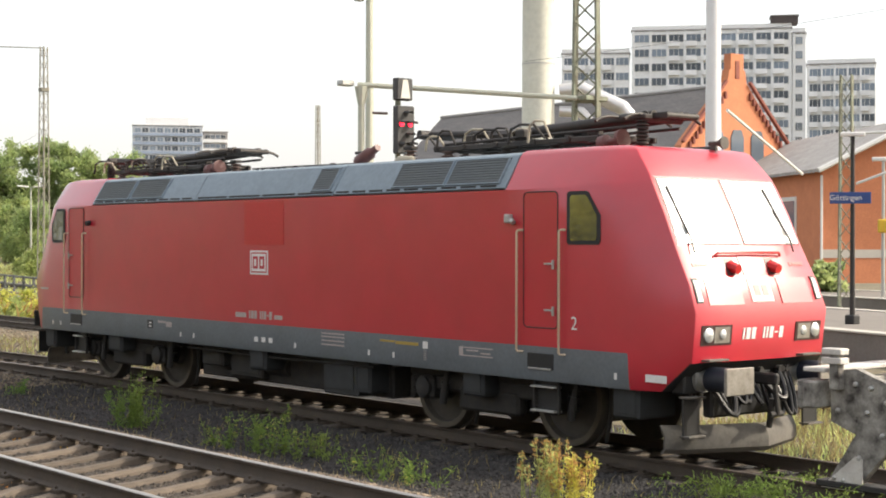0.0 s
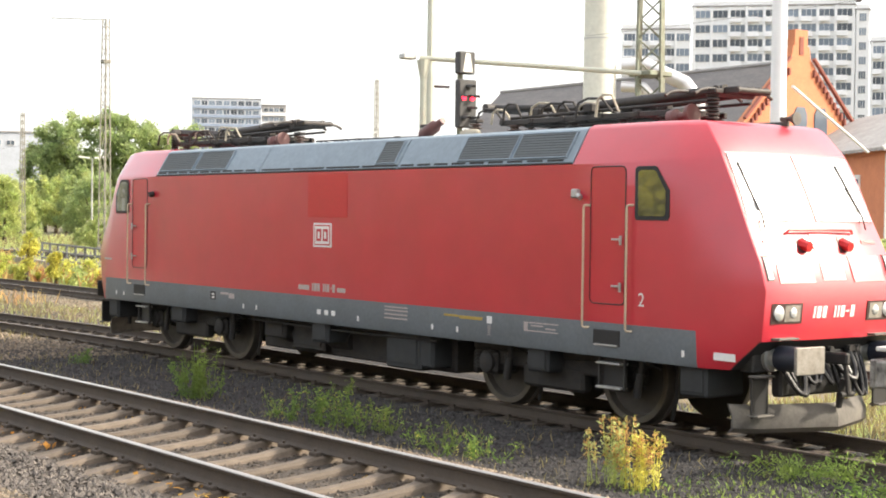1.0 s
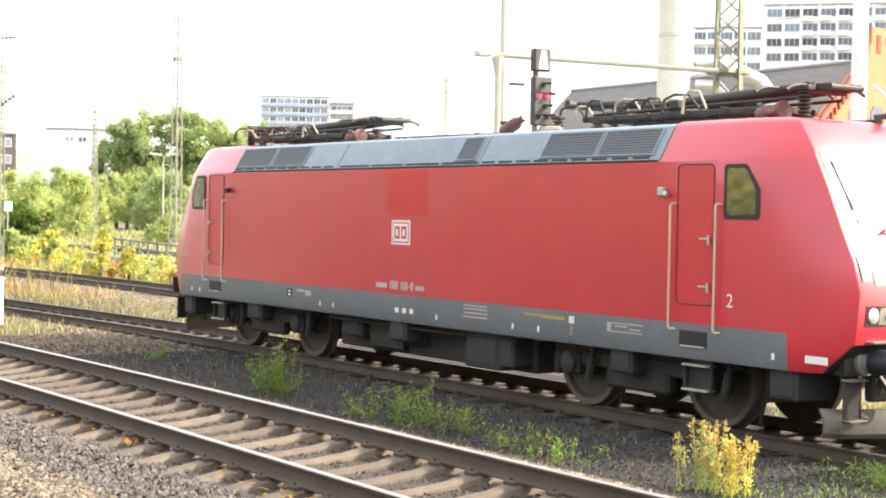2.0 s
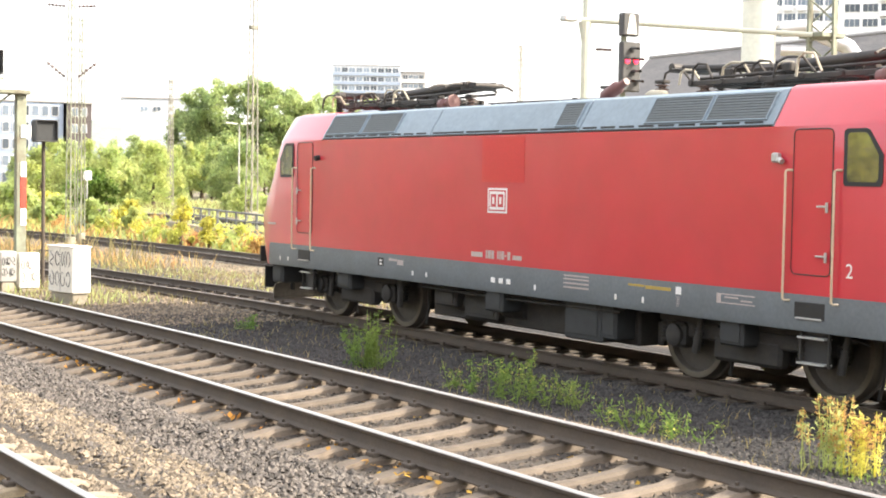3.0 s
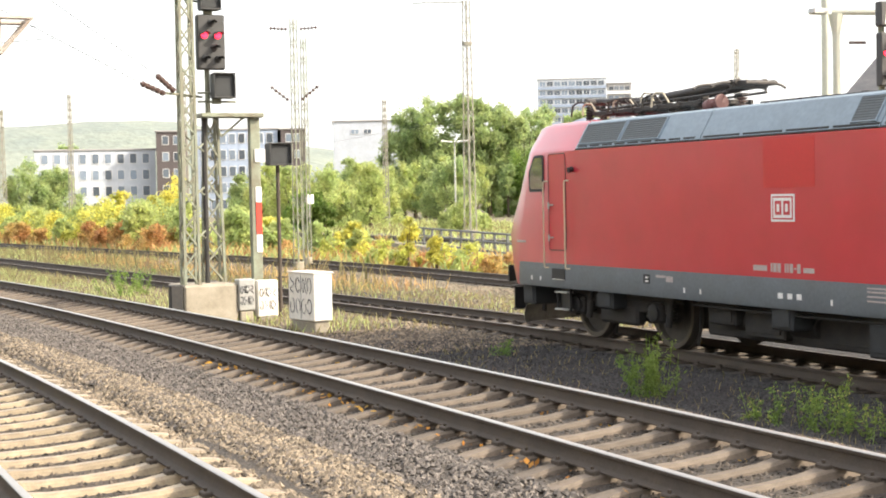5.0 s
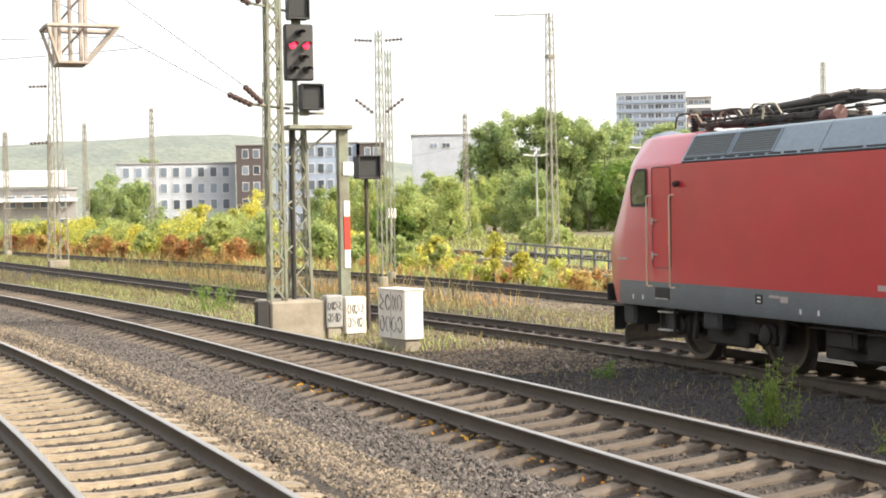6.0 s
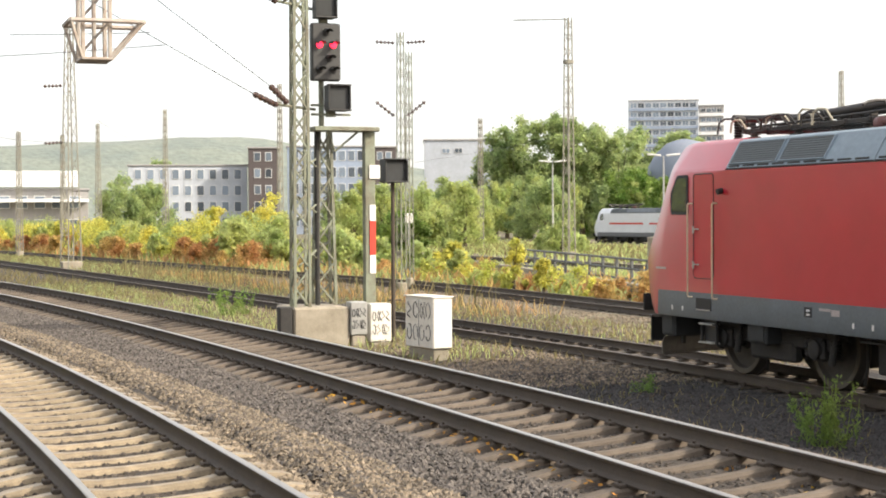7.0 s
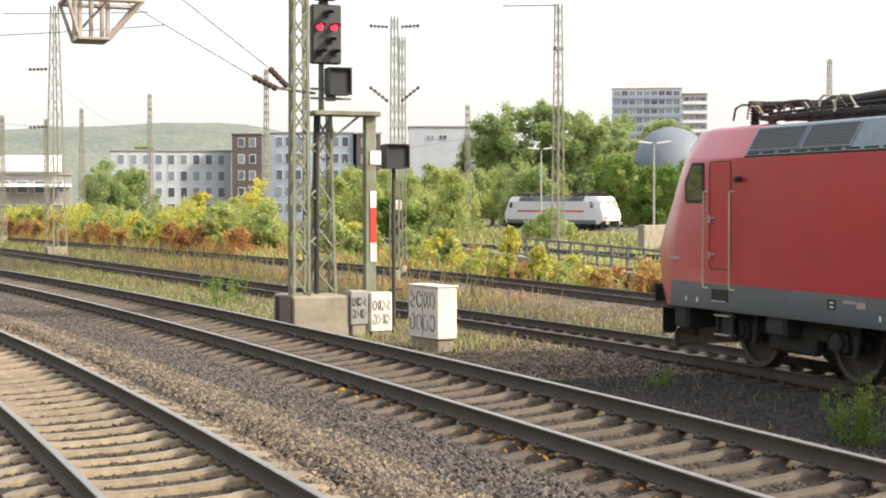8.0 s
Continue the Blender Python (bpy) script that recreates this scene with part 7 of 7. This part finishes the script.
blades("dry_grass", "dry grass beyond the end of the siding", 9000, strip(5, 16, 1.3, 9.5), 0.34, 0.010, DRYGRASS, 47)
blades("green_grass", "green weeds beyond the end of the siding", 4200, strip(5, 16, 1.0, 8.0), 0.26, 0.011, LEAFLIGHT, 48)
blades("green_grass", "low green weeds before the buffer stop", 1500, strip(9.3, 13.5, -4.0, -1.1), 0.10, 0.010, LEAFGREEN, 49)
blades("dry_grass", "sparse dry grass in the shaded ballast", 900, strip(-8, 10, -4.6, -1.6), 0.16, 0.006, DRYGRASS, 50)

# yellow shrubs and rusty bushes along the yard
tree("shrub", "small shrub with bright yellow leaves beside the yard track", (-37.95, 8.75, -0.3), 2.3, 0.72, 1700, 0.075, LEAFYELLOW, 61, "shrub", low=0.08)
tree("shrub", "small shrub with bright yellow leaves beside the yard track", (-36.9, 9.5, -0.3), 1.5, 0.6, 1100, 0.075, LEAFYELLOW, 62, "shrub", low=0.08)
srng = random.Random(9)
for k in range(72):
    x = -160 + 1.55 * k + srng.uniform(-1, 1)
    back = back_y(x)
    y = back + srng.uniform(3.6, 9.5)
    kind = srng.choice("ylgrrlgyl")
    mat = {"y": LEAFYELLOW, "l": LEAFLIGHT, "r": LEAFRUST, "g": LEAFLIGHT}[kind]
    lab = {"y": "autumn bush with bright yellow leaves", "l": "light green bush at the yard's edge", "r": "rust-brown bush of dry weeds", "g": "light green bush at the yard's edge"}[kind]
    h = {"y": srng.uniform(2.2, 4.2), "l": srng.uniform(2.5, 4.0), "r": srng.uniform(1.2, 2.2), "g": srng.uniform(2.0, 3.5)}[kind]
    h *= 0.45 if x > -62 else 0.72
    tree("bush", lab, (x, y, -0.3), h, h * srng.uniform(0.5, 0.75), int(700 + h * 420), 0.14, mat, 100 + k, "bush", low=0.06)
for k in range(64):
    x = -150 + 1.25 * k + srng.uniform(-0.6, 0.6)
    front = k % 2
    y = back_y(x) + (srng.uniform(2.6, 4.2) if front else srng.uniform(5.0, 8.0))
    kind = srng.choice("rrry" if front else "yylll")
    h = srng.uniform(1.0, 1.9) if front else srng.uniform(2.2, 3.4)
    tree("bush", {"y": "autumn bush with soft yellow leaves", "r": "rust-red bush of autumn weeds", "l": "soft yellow-green bush along the yard"}[kind], (x, y, -0.3), h, h * srng.uniform(0.6, 0.85), 2400, 0.085,
         {"y": LEAFYELLOW, "r": LEAFRUST, "l": LEAFLIGHT}[kind], 600 + k, "bush", trunk=False, low=0.04)
for k in range(34):
    x = -58 + 1.15 * k + srng.uniform(-0.6, 0.6)
    y = 9.4 - (x + 40) * 0.05 + srng.uniform(-0.6, 2.0)
    if x > -23:
        break
    kind = srng.choice("yrrl")
    h = srng.uniform(0.6, 1.25)
    tree("bush", {"y": "low yellow bush below the railing", "r": "low rust-orange bush below the railing", "l": "low green bush below the railing"}[kind], (x, y, -0.3), h, h * 0.8, 420, 0.075,
         {"y": LEAFYELLOW, "r": LEAFRUST, "l": LEAFLIGHT}[kind], 200 + k, "bush", trunk=False, low=0.05)
for k, (x, y, h, s) in enumerate(((-93.7, 9.6, 4.0, 1.5), (-88.8, 12.6, 4.9, 2.0), (-90.4, 11.4, 3.6, 1.6), (-97.5, 8.2, 3.0, 1.5))):
    tree("bush", "tall conical bush with bright yellow leaves", (x, y, -0.3), h, s, 2400, 0.10, LEAFYELLOW, 460 + k, "bush", low=0.04)
for k, (x, y, h, s) in enumerate(((-92, 30, 4.6, 2.6), (-97, 27.5, 4.2, 2.6), (-102, 26, 4.6, 2.8), (-108, 25, 4.4, 2.8), (-113, 28, 5.0, 3.0))):
    tree("thicket", "feathery light green thicket at the yard's edge", (x - 14, y + 4, -0.3), h * 1.35, s, 5600, 0.12, LEAFLIGHT, 480 + k, "bush", low=0.03)
for k, (x, y, h) in enumerate(((-128.5, 29.0, 5.6), (-127.7, 32.1, 6.2), (-126.3, 35.0, 6.6), (-126.0, 37.6, 7.2), (-125.0, 40.2, 6.8), (-124.0, 42.6, 6.0), (-163.5, 64.2, 8.0), (-162.3, 66.8, 8.6), (-160.7, 70.3, 8.0), (-158.9, 73.8, 7.4), (-157.0, 77.6, 8.0), (-155.2, 80.7, 8.0), (-129.0, 41.0, 7.6), (-131.5, 43.0, 7.0))):
    tree("thicket", "feathery light green thicket at the yard's edge", (x, y, -0.3), h, 2.3, 6000, 0.11, LEAFLIGHT if k % 3 else LEAFDARK, 520 + k, "bush", low=0.03)
tree("bush", "rounded green bush before the far yard track", (-86.2, 33.7, -0.3), 2.9, 1.9, 5200, 0.08, LEAFLIGHT, 540, "bush", low=0.03)
# trees and thickets beyond the yard
for k, (x, y, h, s, m) in enumerate(((-176.9, 71.0, 17.4, 5.4, LEAFDARK), (-178.6, 67.6, 15.2, 4.2, LEAFDARK), (-173.4, 78.2, 17.0, 5.4, LEAFDARK), (-171.2, 82.6, 14.6, 4.4, LEAFDARK), (-175.0, 75.0, 17.8, 5.2, LEAFDARK),
                                     (-212, 106, 18.5, 6.0, LEAFDARK), (-208, 113, 18.0, 5.5, LEAFDARK), (-205, 104, 14.0, 5.0, LEAFDARK), (-160, 78, 9.5, 4.5, LEAFGREEN), (-152, 80, 8.0, 4.0, LEAFGREEN),
                                     (-171, 66, 8.2, 4.2, LEAFLIGHT), (-165, 58, 7.2, 3.8, LEAFLIGHT), (-158, 51, 6.4, 3.5, LEAFLIGHT), (-179.6, 83.6, 8.7, 4.9, LEAFGREEN), (-173.2, 88.7, 8.4, 4.6, LEAFGREEN),
                                     (-168.0, 93.8, 9.0, 4.9, LEAFGREEN), (-160.4, 98.9, 9.6, 5.1, LEAFGREEN), (-152.7, 104.0, 10.2, 5.4, LEAFGREEN), (-191.1, 96.4, 10.9, 5.4, LEAFGREEN), (-155, 64, 8.0, 4.0, LEAFDARK),
                                     (-110, 30, 3.6, 2.4, LEAFGREEN), (-116, 34, 4.5, 2.8, LEAFLIGHT), (-122, 37, 5.0, 3.0, LEAFLIGHT), (-93.2, 36.1, 2.2, 1.5, LEAFLIGHT), (-90.8, 37.0, 1.8, 1.3, LEAFLIGHT),
                                     (-186, 18.5, 9.0, 4.2, LEAFDARK), (-187, 22, 8.0, 3.8, LEAFDARK), (-160, 40, 5.0, 3.2, LEAFLIGHT), (-168, 33, 4.5, 3.0, LEAFLIGHT), (-165, 48, 5.5, 3.4, LEAFLIGHT),
                                     (-252, 36, 13.8, 4.5, LEAFDARK), (-21.5, 41.5, 2.3, 1.3, LEAFDARK), (-226, 122, 13, 5, LEAFDARK), (-132.2, 111.7, 11.5, 5.9, LEAFGREEN), (-114.3, 116.8, 10.9, 5.6, LEAFGREEN))):
    lab = "large dark green tree with a broad crown" if h > 10 else "light green thicket at the yard's edge" if m is LEAFLIGHT else "green tree beyond the yard"
    tree("tree", lab, (x, y, -0.4), h, s, int(5200 + h * 900), 0.19 if h > 10 else 0.15, m, 300 + k, low=0.12 if h < 10 else 0.18)
for k, (x, y, h) in enumerate(((4.8, 12.2, 1.5), (5.9, 11.2, 1.3), (3.6, 12.6, 1.2), (6.9, 10.6, 1.1))):
    tree("bush", "yellow-green bush before the platform edge", (x, y, -0.3), h, 0.7, 600, 0.07, LEAFYELLOW if k % 2 else LEAFLIGHT, 400 + k, "bush", trunk=False, low=0.05)

blades("rough_grass", "rough yellow-green grass across the far yard", 9000, lambda r: (lambda x: (x, back_y(x) + r.uniform(2.0, 16.0), -0.22))(-150 + 125 * r.uniform()), 0.55, 0.05, LEAFLIGHT, 51)
blades("rough_grass", "rough rusty weeds across the far yard", 2600, lambda r: (lambda x: (x, back_y(x) + r.uniform(1.8, 7.0), -0.22))(-150 + 125 * r.uniform()), 0.8, 0.05, LEAFRUST, 52)
for k, (x, y) in enumerate(((-42.0, -27.0), (-51.0, -26.0), (-33.0, -28.0))):
    tree("tree", "yellow-green autumn tree beside the platform", (x, y, 0.5), 8.0, 4.2, 5000, 0.22, LEAFLIGHT if k else LEAFDARK, 510 + k, low=0.1)
blades("reeds", "tall yellow-green reeds along the yard", 2600, lambda r: (lambda x: (x, back_y(x) + r.uniform(4.0, 10.0), -0.24))(-165 + 85 * r.uniform()), 1.5, 0.05, LEAFYELLOW, 55, 0.15)
blades("reeds", "tall light green reeds along the yard", 2600, lambda r: (lambda x: (x, back_y(x) + r.uniform(5.0, 12.0), -0.24))(-165 + 95 * r.uniform()), 1.7, 0.05, LEAFLIGHT, 56, 0.15)
blades("rough_grass", "dry yellow grass between the far yard tracks", 7000, lambda r: (-135 + 75 * r.uniform(), 30 + 22 * r.uniform(), -0.24), 0.5, 0.06, DRYGRASS, 53)
blades("rough_grass", "yellow-green grass between the far yard tracks", 5000, lambda r: (-140 + 80 * r.uniform(), 28 + 26 * r.uniform(), -0.24), 0.6, 0.06, LEAFLIGHT, 54)
tree("tree", "yellow-green autumn tree beside the platform", (-17.0, -25.5, 0.5), 9.0, 4.6, 9000, 0.2, LEAFYELLOW, 500, low=0.1)


# ---- rails and ballast ----
CONC2 = CONC.copy()
CONC2.materials[0] = SLEEPER2
track("platform track with polished rails on concrete sleepers", near_y, 0.45, CANT, -110, 60, CONC, -100, 13, 0.605, RAILTOP, 0.235)
track("platform track with polished rails on concrete sleepers", first_y, 0.40, CANT * 0.65, -90, 60, CONC2, -70, 10, 0.605, RAILTOP, 0.235)
track("siding with dull rails on dark timber sleepers", loco_y, 0.0, 0, -170, 18, TIMB, -90, 17, 0.65, RAILDULL, 0.19)
track("yard track with dull rails", back_y, 0.0, 0, -190, 10, TIMB, -60, -5, 0.65, RAILDULL, 0.19)
track("distant yard track with dull rails", yard_y, 0.0, 0, -190, -20, TIMB, -60, -40, 0.65, RAILDULL, 0.19)


def bed(yc, lo, hi, dz=0.0):
    def place(x, u):
        y = yc(x) + lo + (hi - lo) * u
        return (x, y, ground_z(x, y) + bumps(x, y) + dz)
    return place


stone_soup("ballast", "loose grey-brown ballast stones between the platform tracks", 44000, (-40, 11), bed(near_y, -3.3, -1.2, 0.012), (0.024, 0.048), GREYSTONE, seed=1)
stone_soup("ballast", "ridge of pale brown ballast stones beside the platform track", 34000, (-38, 10), bed(first_y, 1.1, 2.5, 0.016), (0.028, 0.055), RIDGESTONE, seed=7)
stone_soup("ballast", "loose ballast stones between the sleepers", 22000, (-38, 13), bed(near_y, -1.3, 1.25, 0.0), (0.020, 0.040), TRACKSTONE, seed=2)
stone_soup("ballast", "loose ballast stones between the sleepers", 15000, (-25, 8), bed(first_y, -1.4, 1.4, 0.0), (0.022, 0.042), TRACKSTONE, seed=3)
stone_soup("ballast", "ballast shoulder of brown stones beside the siding", 14000, (-38, 14), bed(near_y, 1.1, 2.3, 0.008), (0.020, 0.042), seed=4)
stone_soup("ballast", "loose stones beside the siding, coloured dark for the locomotive's shade", 24000, (-9, 13), bed(near_y, 2.3, 6.6, 0.004), (0.014, 0.038), SHADESTONE, seed=5)
stone_soup("ballast", "loose brown stones in the ground beside the siding", 34000, (-45, -7), bed(near_y, 2.1, 7.0, 0.006), (0.018, 0.046), seed=6)
stone_soup("ballast", "loose stones between the siding and the yard track", 16000, (-48, -8), bed(back_y, -5.2, -1.2, 0.0), (0.02, 0.05), STONES, seed=8)


def leaf_litter():
    rng = np.random.default_rng(77)
    n = 620
    x = rng.uniform(-6, 12.5, n)
    side = rng.choice([-1.05, -0.62, 0.55, 0.62, 0.9], n) + rng.normal(size=n) * 0.07
    y = np.array([near_y(v) for v in x]) + side
    pos = np.stack([x, y, np.full(n, 0.225)], 1)
    a = rng.normal(size=(n, 3)) * [1, 1, 0.35]
    a /= np.linalg.norm(a, axis=1)[:, None]
    b = np.cross(a, rng.normal(size=(n, 3)) * 0.3 + [0, 0, 1])
    b /= np.linalg.norm(b, axis=1)[:, None]
    s = rng.uniform(0.02, 0.05, n)[:, None]
    v = np.stack([pos - a * s, pos + b * s * 0.7, pos + a * s, pos - b * s * 0.7], 1).reshape(-1, 3)
    tagged(soup("fallen_leaves", v, np.arange(n * 4).reshape(n, 4), FALLEN), "fallen orange leaves caught between the sleepers", "leaves", kind="stuff")


leaf_litter()


# ---- what moves ----
def motions():
    """The white locomotive runs steadily to the left through the yard."""
    walk(WHITE_LOCO, [(0.0, pose(-27.0, 82.5, -0.4, 0, 0, 11.0)), (4.0, pose(-83.4, 71.6, -0.4, 0, 0, 11.0)), (8.0, pose(-139.8, 60.65, -0.4, 0, 0, 11.0))])


motions()
